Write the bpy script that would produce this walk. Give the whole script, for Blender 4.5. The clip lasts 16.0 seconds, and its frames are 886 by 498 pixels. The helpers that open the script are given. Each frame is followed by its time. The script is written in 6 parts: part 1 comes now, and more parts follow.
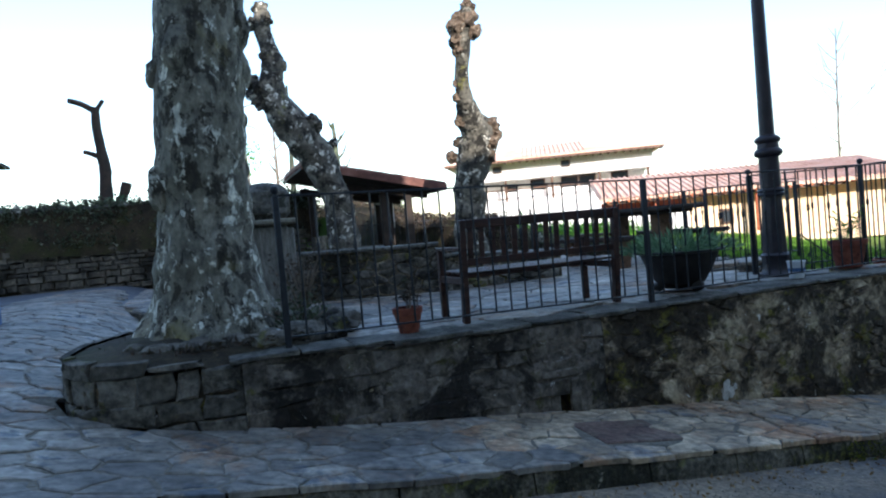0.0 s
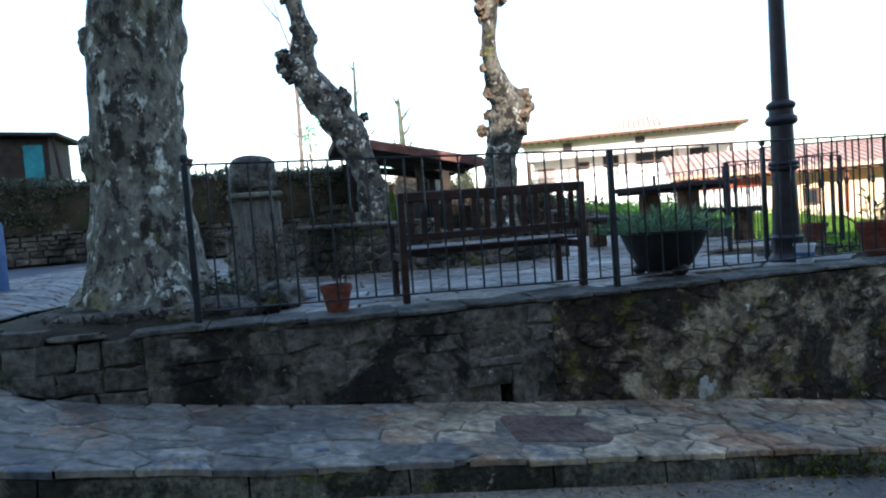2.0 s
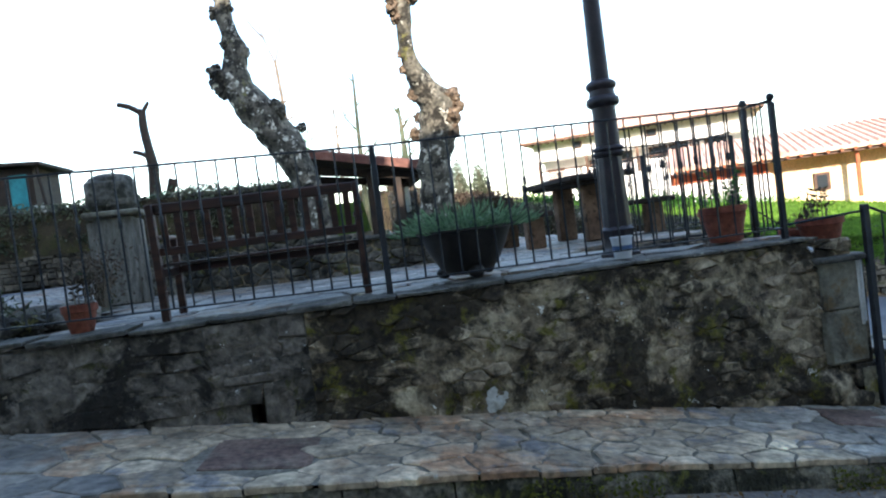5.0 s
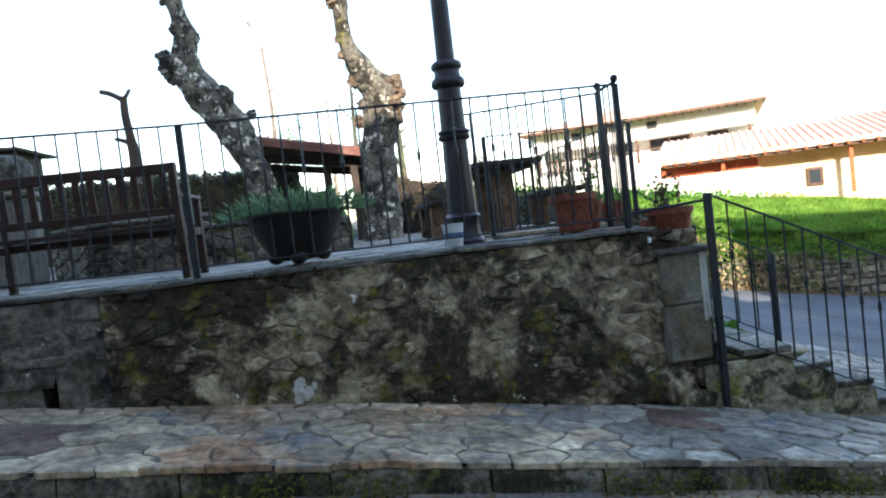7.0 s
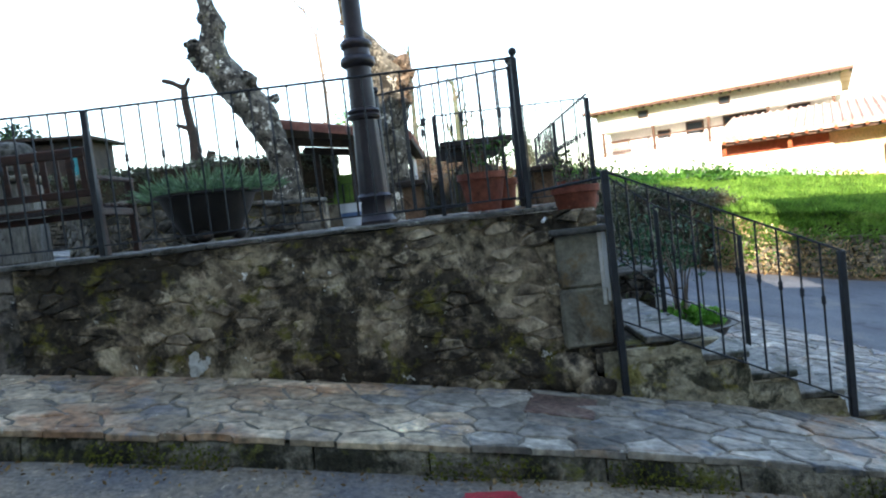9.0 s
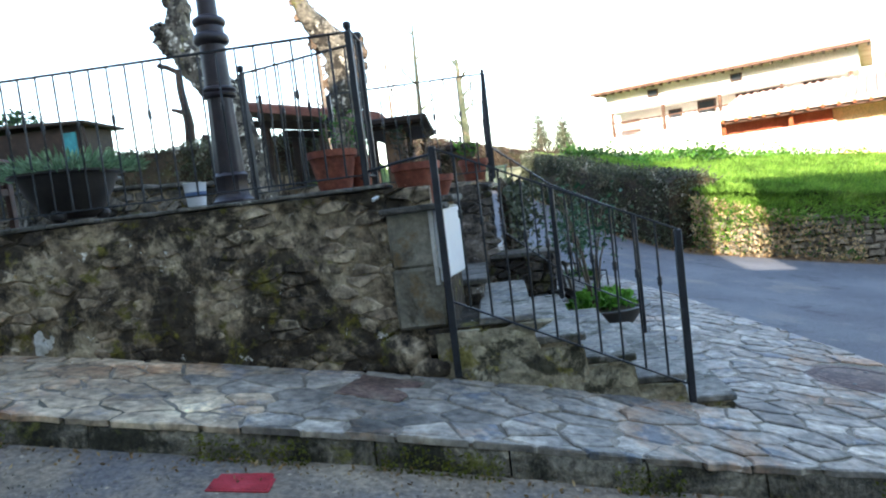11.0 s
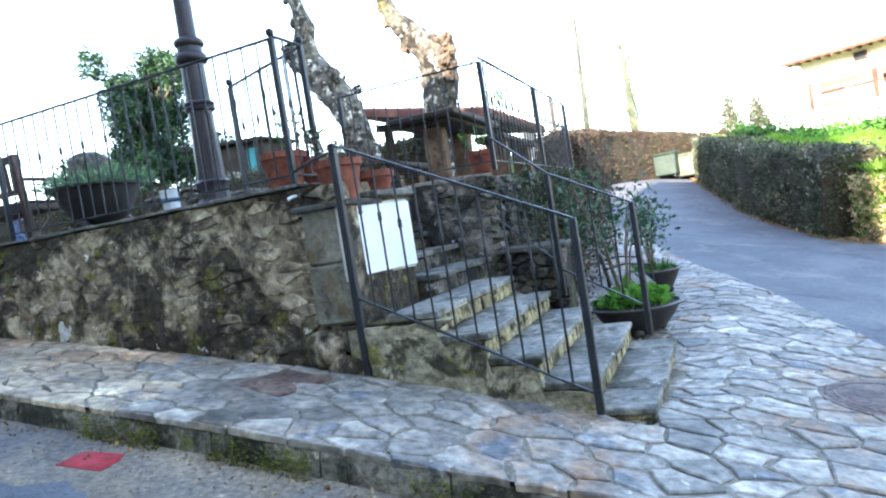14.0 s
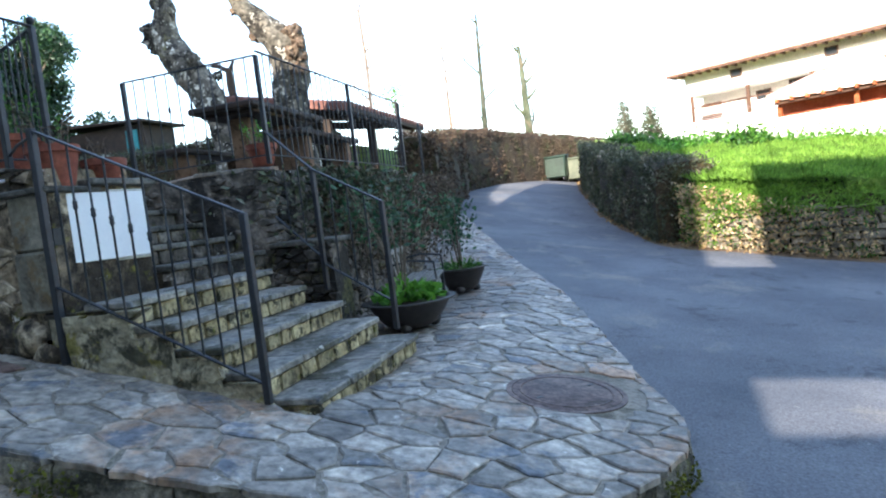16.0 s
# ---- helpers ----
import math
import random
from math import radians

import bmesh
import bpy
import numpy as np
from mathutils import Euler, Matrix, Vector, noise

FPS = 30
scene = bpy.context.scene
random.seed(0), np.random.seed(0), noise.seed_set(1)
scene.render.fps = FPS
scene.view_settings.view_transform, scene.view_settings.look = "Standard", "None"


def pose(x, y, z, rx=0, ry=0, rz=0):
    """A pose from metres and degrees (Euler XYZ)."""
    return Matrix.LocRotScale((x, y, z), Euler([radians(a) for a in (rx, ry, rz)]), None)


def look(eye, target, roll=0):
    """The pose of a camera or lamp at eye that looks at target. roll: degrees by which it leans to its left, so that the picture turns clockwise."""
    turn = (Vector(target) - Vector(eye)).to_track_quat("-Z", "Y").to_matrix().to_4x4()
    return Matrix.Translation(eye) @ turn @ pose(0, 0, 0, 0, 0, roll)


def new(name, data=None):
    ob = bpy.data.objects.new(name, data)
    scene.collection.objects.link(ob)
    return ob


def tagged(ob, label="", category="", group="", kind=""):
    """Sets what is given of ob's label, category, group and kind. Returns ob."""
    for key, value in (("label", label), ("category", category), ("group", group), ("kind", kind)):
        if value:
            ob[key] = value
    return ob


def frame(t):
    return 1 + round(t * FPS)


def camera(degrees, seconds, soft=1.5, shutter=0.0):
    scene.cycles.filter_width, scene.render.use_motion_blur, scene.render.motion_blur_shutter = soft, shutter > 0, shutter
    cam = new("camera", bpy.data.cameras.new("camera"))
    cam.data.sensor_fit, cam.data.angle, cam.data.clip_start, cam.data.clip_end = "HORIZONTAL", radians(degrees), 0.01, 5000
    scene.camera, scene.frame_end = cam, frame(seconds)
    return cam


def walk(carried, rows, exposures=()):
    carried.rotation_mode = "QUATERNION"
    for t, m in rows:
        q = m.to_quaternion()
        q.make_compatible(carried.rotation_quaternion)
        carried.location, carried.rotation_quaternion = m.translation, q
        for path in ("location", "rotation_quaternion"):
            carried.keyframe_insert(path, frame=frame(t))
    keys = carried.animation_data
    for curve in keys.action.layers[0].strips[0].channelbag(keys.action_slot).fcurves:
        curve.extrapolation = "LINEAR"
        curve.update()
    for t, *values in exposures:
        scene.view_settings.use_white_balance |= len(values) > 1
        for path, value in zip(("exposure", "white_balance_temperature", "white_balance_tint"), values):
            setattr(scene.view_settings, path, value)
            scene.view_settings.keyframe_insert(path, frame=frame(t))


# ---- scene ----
cam = camera(68.6, 16.0, soft=2.1)
METRES, EYE, TILT, LEAN, TURN = 11.6, 1.6, 0.0, 0.0, -20.5
ROWS = [
    (0.0, 0.0, 0.0, 0.0, -0.16, -1.78, 5.05),
    (0.5, 0.0196, 0.0097, -0.0009, 1.16, -1.7, 3.74),
    (1.0, 0.046, 0.0153, -0.0054, 3.4, -1.2, 3.08),
    (1.5, 0.0729, 0.0245, -0.0093, 5.65, -2.65, 4.43),
    (2.0, 0.1002, 0.038, -0.0113, 7.59, -3.07, 4.33),
    (2.5, 0.1329, 0.0473, -0.0156, 9.44, -2.64, 4.88),
    (3.0, 0.1596, 0.0629, -0.0207, 9.68, -2.03, 4.13),
    (3.5, 0.1886, 0.0746, -0.0225, 9.71, -1.32, 5.25),
    (4.0, 0.2188, 0.0838, -0.0246, 10.12, -1.92, 6.35),
    (6.5, 0.3765, 0.1342, -0.0477, 14.32, -2.0, 7.25),
    (7.0, 0.4062, 0.1486, -0.0529, 14.33, -2.4, 6.48),
    (7.5, 0.4379, 0.1561, -0.0578, 15.71, -2.45, 4.83),
    (8.0, 0.4664, 0.1676, -0.062, 17.92, -3.24, 5.14),
    (10.5, 0.6067, 0.2281, -0.08, 24.84, -3.02, 6.99),
    (11.0, 0.6321, 0.2465, -0.0857, 25.09, -4.23, 6.85),
    (11.5, 0.6597, 0.2595, -0.0914, 30.0, -5.54, 6.37),
    (12.0, 0.6809, 0.2781, -0.0968, 33.42, -6.31, 5.02),
    (12.5, 0.7012, 0.2967, -0.0974, 35.46, -6.32, 7.2),
    (13.0, 0.727, 0.3105, -0.1005, 38.96, -3.06, 6.72),
    (13.5, 0.7471, 0.3322, -0.1062, 41.54, -2.46, 5.18),
    (14.0, 0.7708, 0.3531, -0.1108, 43.33, -2.09, 8.98),
    (14.5, 0.7962, 0.3732, -0.1133, 43.36, -2.07, 10.58),
    (15.0, 0.8186, 0.3973, -0.1182, 38.3, -1.52, 10.32),
    (15.5, 0.8505, 0.4109, -0.1232, 36.9, -2.37, 8.73),
    (16.0, 0.8772, 0.429, -0.1278, 36.96, -3.46, 6.87),
]
walk(cam, [(t, pose(0, 0, EYE, TILT, LEAN, TURN) @ pose(METRES * x, METRES * y, METRES * z, 90 + pitch, roll, yaw)) for t, x, y, z, yaw, pitch, roll in ROWS],
     exposures=[(0.0, 1.48, 5750, 11), (3.5, 1.88, 6050, 11), (7.0, 2.15, 6450, 11), (11.0, 2.5, 6550, 12), (12.0, 2.98, 6500, 13), (13.0, 3.32, 6450, 14), (14.5, 3.2, 6350, 14), (16.0, 2.38, 6250, 13)])
# ---- light and sky ----
SUN_ELEV, SUN_AZ = radians(22), math.atan2(-0.05, -1.0)
world = bpy.data.worlds.new("sky")
scene.world = world
world.use_nodes = True
sky = world.node_tree.nodes.new("ShaderNodeTexSky")
sky.sky_type, sky.sun_disc = "NISHITA", False
sky.sun_elevation, sky.sun_rotation = SUN_ELEV, SUN_AZ
sky.air_density, sky.dust_density, sky.ozone_density = 1.2, 1.0, 1.5
background = world.node_tree.nodes["Background"]
background.inputs["Strength"].default_value = 0.15
world.node_tree.links.new(sky.outputs[0], background.inputs[0])
sun = new("sun", bpy.data.lights.new("sun", "SUN"))
sun.data.energy, sun.data.angle, sun.data.color = 3.6, radians(0.5), (1.0, 0.9, 0.76)
sun_way = Vector((math.sin(SUN_AZ) * math.cos(SUN_ELEV), math.cos(SUN_AZ) * math.cos(SUN_ELEV), math.sin(SUN_ELEV)))
sun.matrix_world = look(sun_way * 60, (0, 0, 0))

# ---- materials ----
RNG = random.Random(7)


def lin(h):
    """Linear colour from a hex string."""
    return tuple(((int(h[i:i + 2], 16) / 255) ** 2.2) for i in (0, 2, 4)) + (1.0,)


def material(name, colours, scale=6.0, rough=0.85, bump=0.3, fine=45.0, metal=0.0, vary=0.0, islands=0.0,
             patch=None, patch2=None, specks=None, through_light=0.0, spec=0.4, stretch=(1, 1, 1), distance=0.02, contrast=0.3):
    """A procedural surface: noise through a colour ramp, finer grain, optional patches (colour, scale, from, to) and variation by piece."""
    m = bpy.data.materials.new(name)
    m.use_nodes = True
    nt = m.node_tree
    nodes, links = nt.nodes, nt.links
    bsdf = nodes["Principled BSDF"]
    geo = nodes.new("ShaderNodeNewGeometry")
    mapping = nodes.new("ShaderNodeMapping")
    mapping.inputs["Scale"].default_value = stretch
    links.new(geo.outputs["Position"], mapping.inputs["Vector"])
    info = nodes.new("ShaderNodeObjectInfo")
    if vary:
        shift = nodes.new("ShaderNodeVectorMath")
        shift.operation = "SCALE"
        shift.inputs[0].default_value = (37.0, 53.0, 71.0)
        links.new(info.outputs["Random"], shift.inputs["Scale"])
        links.new(shift.outputs[0], mapping.inputs["Location"])

    still = nodes.new("ShaderNodeMapping")
    still.inputs["Scale"].default_value = stretch
    links.new(geo.outputs["Position"], still.inputs["Vector"])

    def noise_at(s, detail=5.0, distort=0.0, fixed=False, crisp=0.62):
        n = nodes.new("ShaderNodeTexNoise")
        n.inputs["Scale"].default_value, n.inputs["Detail"].default_value = s, detail
        n.inputs["Roughness"].default_value, n.inputs["Distortion"].default_value = crisp, distort
        links.new((still if fixed else mapping).outputs[0], n.inputs["Vector"])
        return n

    def mixed(kind, fac, a, b):
        x = nodes.new("ShaderNodeMix")
        x.data_type, x.blend_type = "RGBA", kind
        if isinstance(fac, float):
            x.inputs["Factor"].default_value = fac
        else:
            links.new(fac, x.inputs["Factor"])
        links.new(a, x.inputs["A"])
        if isinstance(b, tuple):
            x.inputs["B"].default_value = b
        else:
            links.new(b, x.inputs["B"])
        return x.outputs["Result"]

    big = noise_at(scale)
    ramp = nodes.new("ShaderNodeValToRGB")
    el = ramp.color_ramp.elements
    while len(el) < len(colours):
        el.new(0.5)
    for i, c in enumerate(colours):
        el[i].position = 0.28 + 0.44 * i / max(1, len(colours) - 1)
        el[i].color = lin(c)
    links.new(big.outputs["Fac"], ramp.inputs["Fac"])
    out = ramp.outputs["Color"]
    for p in (patch, patch2, specks):
        if p:
            pn = noise_at(p[1], 9.0, 0.3, not p[4:], 0.74)
            rr = nodes.new("ShaderNodeMapRange")
            rr.inputs["From Min"].default_value, rr.inputs["From Max"].default_value = p[2], p[3]
            rr.inputs["To Max"].default_value = 0.9
            links.new(pn.outputs["Fac"], rr.inputs["Value"])
            out = mixed("MIX", rr.outputs[0], out, lin(p[0]))
    grain = noise_at(fine, 6.0)
    gr = nodes.new("ShaderNodeMapRange")
    gr.inputs["From Min"].default_value, gr.inputs["From Max"].default_value = 0.25, 0.75
    gr.inputs["To Min"].default_value, gr.inputs["To Max"].default_value = 1 - contrast, 1 + contrast
    links.new(grain.outputs["Fac"], gr.inputs["Value"])
    out = mixed("MULTIPLY", 1.0, out, gr.outputs[0])
    if vary or islands:
        amount = vary or islands
        vr = nodes.new("ShaderNodeMapRange")
        vr.inputs["To Min"].default_value, vr.inputs["To Max"].default_value = 1 - amount, 1 + amount
        links.new(info.outputs["Random"] if vary else geo.outputs["Random Per Island"], vr.inputs["Value"])
        out = mixed("MULTIPLY", 1.0, out, vr.outputs[0])
    links.new(out, bsdf.inputs["Base Color"])
    bsdf.inputs["Roughness"].default_value = rough
    bsdf.inputs["Metallic"].default_value = metal
    bsdf.inputs["Specular IOR Level"].default_value = spec
    if through_light:
        bsdf.inputs["Transmission Weight"].default_value = 0.0
        bsdf.inputs["Subsurface Weight"].default_value = 0.0
        tr = nodes.new("ShaderNodeBsdfTranslucent")
        links.new(out, tr.inputs["Color"])
        ms = nodes.new("ShaderNodeMixShader")
        ms.inputs[0].default_value = through_light
        links.new(bsdf.outputs[0], ms.inputs[1])
        links.new(tr.outputs[0], ms.inputs[2])
        links.new(ms.outputs[0], nodes["Material Output"].inputs["Surface"])
    if bump:
        add = nodes.new("ShaderNodeMath")
        add.operation = "MULTIPLY_ADD"
        add.inputs[1].default_value = 0.5
        links.new(grain.outputs["Fac"], add.inputs[0])
        links.new(big.outputs["Fac"], add.inputs[2])
        b = nodes.new("ShaderNodeBump")
        b.inputs["Strength"].default_value, b.inputs["Distance"].default_value = bump, distance
        links.new(add.outputs[0], b.inputs["Height"])
        links.new(b.outputs[0], bsdf.inputs["Normal"])
    return m


M_FLAG = material("flagstone", ["4e4c48", "746f68", "938b80", "b3a998"], 1.6, 0.62, 0.7, 14, vary=0.30, patch=("8a6d55", 0.9, 0.51, 0.62), patch2=("565b62", 1.3, 0.55, 0.61, 1), specks=("cfc9bc", 5.0, 0.63, 0.67, 1), spec=0.45, contrast=0.75)
# Darker copy of M_FLAG; shade near the planters is put into its ramp.
M_FLAG_FAR = material("flagstone_far", ["4b4946", "6d6964", "888177", "a2998b"], 1.5, 0.62, 0.6, 14, islands=0.28, patch=("7d6450", 1.2, 0.53, 0.63), patch2=("53585f", 1.5, 0.56, 0.62), specks=("b9b3a8", 6.0, 0.63, 0.67), spec=0.45, contrast=0.65)
# Muddy wear, with the warmth of reflected sunlight mixed into its colours.
M_FLAG_WORN_WARM = material("worn_sunwarm_flagstone", ["6a6154", "91816d", "b3a087", "d4c2a2"], 1.9, 0.62, 0.6, 14, islands=0.26, patch=("9a7355", 0.9, 0.50, 0.62), patch2=("727071", 1.3, 0.56, 0.62), specks=("dbd0ba", 5.0, 0.64, 0.67), spec=0.5, contrast=0.8)
M_JOINT = material("mortar_joint", ["5c574f", "787166", "8f8678"], 4, 0.95, 0.6, 30, patch=("4b473a", 1.6, 0.54, 0.63), contrast=0.5)
M_WALL = material("rubble_stone", ["544a40", "7d6f5e", "a09079", "c4b499"], 2.6, 0.93, 1.0, 13, vary=0.12, patch=("26201a", 1.05, 0.46, 0.525), patch2=("5f5a28", 2.8, 0.55, 0.60), specks=("dedbd2", 8.0, 0.645, 0.66), distance=0.06, contrast=0.95)
# Also used on the upper risers, where its darkness stands for stairwell shade.
M_WALLDARK = material("damp_and_shaded_stone", ["37322d", "544e47", "706860", "8f867b"], 3.0, 0.9, 1.0, 14, vary=0.14, patch=("1c1916", 1.2, 0.49, 0.55), patch2=("48462a", 2.6, 0.57, 0.62), specks=("c6c5c1", 9.0, 0.645, 0.66), distance=0.05, contrast=0.85)
M_WALLCORE = material("wall_mortar", ["4e453a", "766856", "988a73", "bdad93"], 2.6, 0.95, 1.0, 12, patch=("26201a", 1.05, 0.46, 0.525), patch2=("5f5a28", 2.8, 0.55, 0.60), specks=("dedbd2", 8.0, 0.645, 0.66), distance=0.07, contrast=0.95)
M_PLANTERSTONE = material("planter_stone", ["423f39", "625d55", "7f786e"], 3.6, 0.95, 0.9, 18, vary=0.2, patch=("24211c", 1.5, 0.50, 0.57), patch2=("58552f", 3.0, 0.57, 0.63), distance=0.04, contrast=0.75)
M_FLANK = material("flank_stone", ["6a6352", "8f8671", "a99f87"], 3.4, 0.92, 0.9, 18, vary=0.15, patch=("38362a", 2.6, 0.54, 0.59), patch2=("7d753f", 3.0, 0.55, 0.59), distance=0.04, contrast=0.75)
M_DRYSTONE = material("dry_stone", ["4d4840", "6f685c", "8d8575"], 4.0, 0.92, 0.7, 22, vary=0.3, patch=("35342a", 2.0, 0.54, 0.62), patch2=("5a5a38", 2.4, 0.58, 0.64), contrast=0.65)
M_FARSTONE = material("far_stone", ["37332d", "565046", "736b5d"], 4.0, 0.95, 0.8, 20, vary=0.3, patch=("1f1d17", 1.2, 0.50, 0.60), contrast=0.6)
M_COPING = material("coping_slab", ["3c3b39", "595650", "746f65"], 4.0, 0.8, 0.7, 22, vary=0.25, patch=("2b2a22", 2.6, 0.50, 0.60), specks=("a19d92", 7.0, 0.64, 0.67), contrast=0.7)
M_KERB = material("mossy_kerb", ["47433b", "686256", "867e6e"], 3.0, 0.95, 0.9, 24, patch=("242317", 1.4, 0.48, 0.56), patch2=("62612a", 2.2, 0.56, 0.63), specks=("a59e8d", 5.0, 0.63, 0.66), distance=0.05, contrast=0.8)
M_STEP = material("step_tread", ["514f4b", "7a766e", "9a9489"], 2.4, 0.7, 0.8, 16, vary=0.22, patch=("3c3b2c", 2.2, 0.52, 0.59), patch2=("5f646b", 3.0, 0.57, 0.62), specks=("bdb7ab", 6.0, 0.62, 0.66), contrast=0.75)
M_RISER = material("mossy_riser", ["5d543f", "8f8263", "b3a684"], 4.0, 0.92, 0.9, 20, vary=0.3, patch=("1d1c12", 4.5, 0.52, 0.57), patch2=("5f5f24", 5.0, 0.60, 0.65), contrast=0.75)
M_ASPHALT = material("asphalt", ["484b51", "585a5f", "696b6e"], 0.5, 0.82, 0.5, 55, patch=("78736b", 0.7, 0.55, 0.68), patch2=("424448", 1.9, 0.56, 0.64), specks=("928f88", 36.0, 0.63, 0.68), spec=0.4, distance=0.008, contrast=0.55)
# Sandy dirt whose warm tone also holds the reflected sun near the kerb.
M_ASPHALT_DIRT = material("gutter_dirt", ["665c50", "807363", "998a75"], 1.3, 0.95, 0.6, 30, patch=("5a595b", 0.8, 0.46, 0.64), specks=("ac9d85", 18.0, 0.60, 0.66), contrast=0.6)
M_GRASS = material("grass_ground", ["35441d", "566e2a", "768e3c"], 1.2, 0.9, 0.6, 40)
M_BLADE = material("grass_blade", ["425f20", "668b33", "88a948"], 1.5, 0.7, 0.0, 20, islands=0.35, through_light=0.4)
M_SOIL = material("dark_soil", ["211b14", "372f23", "4a4130"], 3.0, 0.95, 0.9, 26, patch=("343519", 1.6, 0.52, 0.62), specks=("6a5c43", 9.0, 0.62, 0.66), contrast=0.6)
M_IRON = material("black_iron", ["1d1f23", "2a2c31", "34363b"], 8.0, 0.5, 0.12, 60, metal=0.25, spec=0.5, patch=("3c2f28", 9.0, 0.66, 0.74))
M_LAMP = material("lamp_paint", ["211f24", "302a2e", "3a3034"], 6.0, 0.45, 0.12, 60, metal=0.2, spec=0.5)
M_WOOD = material("bench_wood", ["24150f", "3b231a", "4d3024"], 3.0, 0.55, 0.3, 30, stretch=(1, 6, 6), spec=0.5)
M_DARKWOOD = material("dark_timber", ["19130f", "2b211a", "3a2d23"], 4.0, 0.75, 0.3, 30)
M_GREYWOOD = material("weathered_wood", ["4d4a44", "6d6a63", "85817a"], 5.0, 0.85, 0.4, 40, stretch=(5, 5, 1))
M_TERRA = material("terracotta", ["62332a", "7d4536", "935a47"], 5.0, 0.8, 0.25, 26, patch=("4f2e27", 4.0, 0.54, 0.64), specks=("ae8471", 9.0, 0.64, 0.68), contrast=0.4)
M_BOWL = material("dark_bowl", ["1d1a19", "2b2624", "383230"], 5.0, 0.55, 0.15, 30, spec=0.5)
M_WHITE = material("white_board", ["c6c9cf", "d6d8db", "dfe1e2"], 1.2, 0.45, 0.0, 40, contrast=0.04)
M_LEAF = material("plant_leaf", ["23401a", "3d6526", "5b8433"], 6.0, 0.5, 0.0, 20, islands=0.4, through_light=0.35, spec=0.5)
M_VERGE = material("verge_earth", ["3f3226", "5c4a37", "75624a"], 3.0, 0.95, 0.6, 30, patch=("3b3b22", 1.5, 0.55, 0.65))
M_LITTER = material("dry_litter", ["5a452e", "7d6444", "a08a64"], 6.0, 0.9, 0.0, 20, islands=0.4)
M_GRIT = material("pale_grit", ["625e57", "7f796e", "9a9182"], 6.0, 0.95, 0.0, 20, islands=0.3)
M_PALEVINE = material("pale_bramble", ["6a573c", "98835f", "bda985"], 2.5, 0.85, 0.0, 20, islands=0.35, through_light=0.2)
M_TIMBER = material("orange_timber", ["7a3a1e", "99502c", "ad6338"], 3.0, 0.6, 0.2, 30)
M_MOSS = material("kerb_moss", ["383b14", "55571f", "6e6d2b"], 6.0, 0.95, 0.0, 20, islands=0.4)
M_LEAFGREY = material("grey_green_leaf", ["3f5a3c", "64805c", "8ba080"], 6.0, 0.6, 0.0, 20, islands=0.4, through_light=0.3)
M_LEAFBRIGHT = material("bright_leaf", ["365c22", "588a33", "79a94a"], 6.0, 0.5, 0.0, 20, islands=0.35, through_light=0.4)
M_LEAFDARK = material("hedge_leaf", ["293022", "454b37", "626751"], 2.0, 0.6, 0.0, 20, islands=0.5, through_light=0.2, patch=("665d4c", 1.2, 0.55, 0.62), specks=("a5a194", 2.2, 0.59, 0.63))
M_LEAFDRY = material("dry_vine", ["2c2520", "473b31", "615343"], 2.5, 0.8, 0.0, 20, islands=0.4, through_light=0.2, patch=("33402a", 1.6, 0.53, 0.62))
M_ROSELEAF = material("rose_leaf", ["1f3526", "345239", "55744f"], 5.0, 0.5, 0.0, 20, islands=0.4, through_light=0.3)
M_REDWALL = material("red_painted_wall", ["86402c", "9c5238", "ad6548"], 1.5, 0.85, 0.15, 20)
M_TREELEAF = material("evergreen_leaf", ["14261c", "223d28", "4b6b35"], 2.0, 0.45, 0.0, 20, islands=0.4, through_light=0.25, spec=0.5)
M_BARK = material("plane_bark", ["34322c", "59554c", "857e71"], 3.4, 0.92, 1.0, 16, patch=("211e1a", 3.6, 0.50, 0.54), patch2=("cdc9bb", 5.0, 0.57, 0.60), specks=("6d6a3c", 1.4, 0.58, 0.64), distance=0.06, contrast=0.75)
M_BARKMOSS = material("plane_bark_moss", ["4d4b43", "716d61", "938d7e"], 3.0, 0.92, 1.0, 16, patch=("36312a", 7.5, 0.525, 0.55), patch2=("cdcabb", 9.0, 0.565, 0.585), specks=("7d7446", 1.0, 0.575, 0.70), stretch=(1, 1, 0.65), distance=0.05, contrast=0.75)
M_BURL = material("burl_bark", ["453a31", "6a5a4b", "94816c"], 6.0, 0.9, 1.0, 14, patch=("2a231d", 6.0, 0.5, 0.58), patch2=("b5aa98", 7.0, 0.60, 0.63), distance=0.06)
M_TWIG = material("bare_twig", ["4a4038", "6a5f54", "7d7267"], 5.0, 0.9, 0.2, 30)
M_TILE = material("roof_tile", ["4d322c", "68463d", "7f5c51"], 3.0, 0.85, 0.3, 30, vary=0.25)
# Terracotta paled so that the roofs' colour holds the sun glare.
M_TILEFAR = material("house_roof_tile", ["c08f78", "d5ac96", "dfbeac"], 0.8, 0.85, 0.2, 12, islands=0.15)
M_PLASTER = material("white_plaster", ["d2cbc6", "dfd9d5", "e6e1de"], 0.7, 0.9, 0.15, 20)
# Ochre lightened in colour to stand for overexposed sunlight.
M_OCHRE = material("ochre_plaster", ["e2b689", "eac8a2", "efd6b8"], 0.8, 0.9, 0.15, 20)
M_BROWN = material("brown_shutter", ["3d2a20", "543c2e", "684d3c"], 3.0, 0.6, 0.2, 30)
M_STONEPILLAR = material("dressed_stone", ["57534a", "767164", "938d7f"], 3.0, 0.88, 0.4, 30, patch=("3e382e", 2.2, 0.52, 0.62), specks=("6b5a40", 2.0, 0.57, 0.64), contrast=0.35)
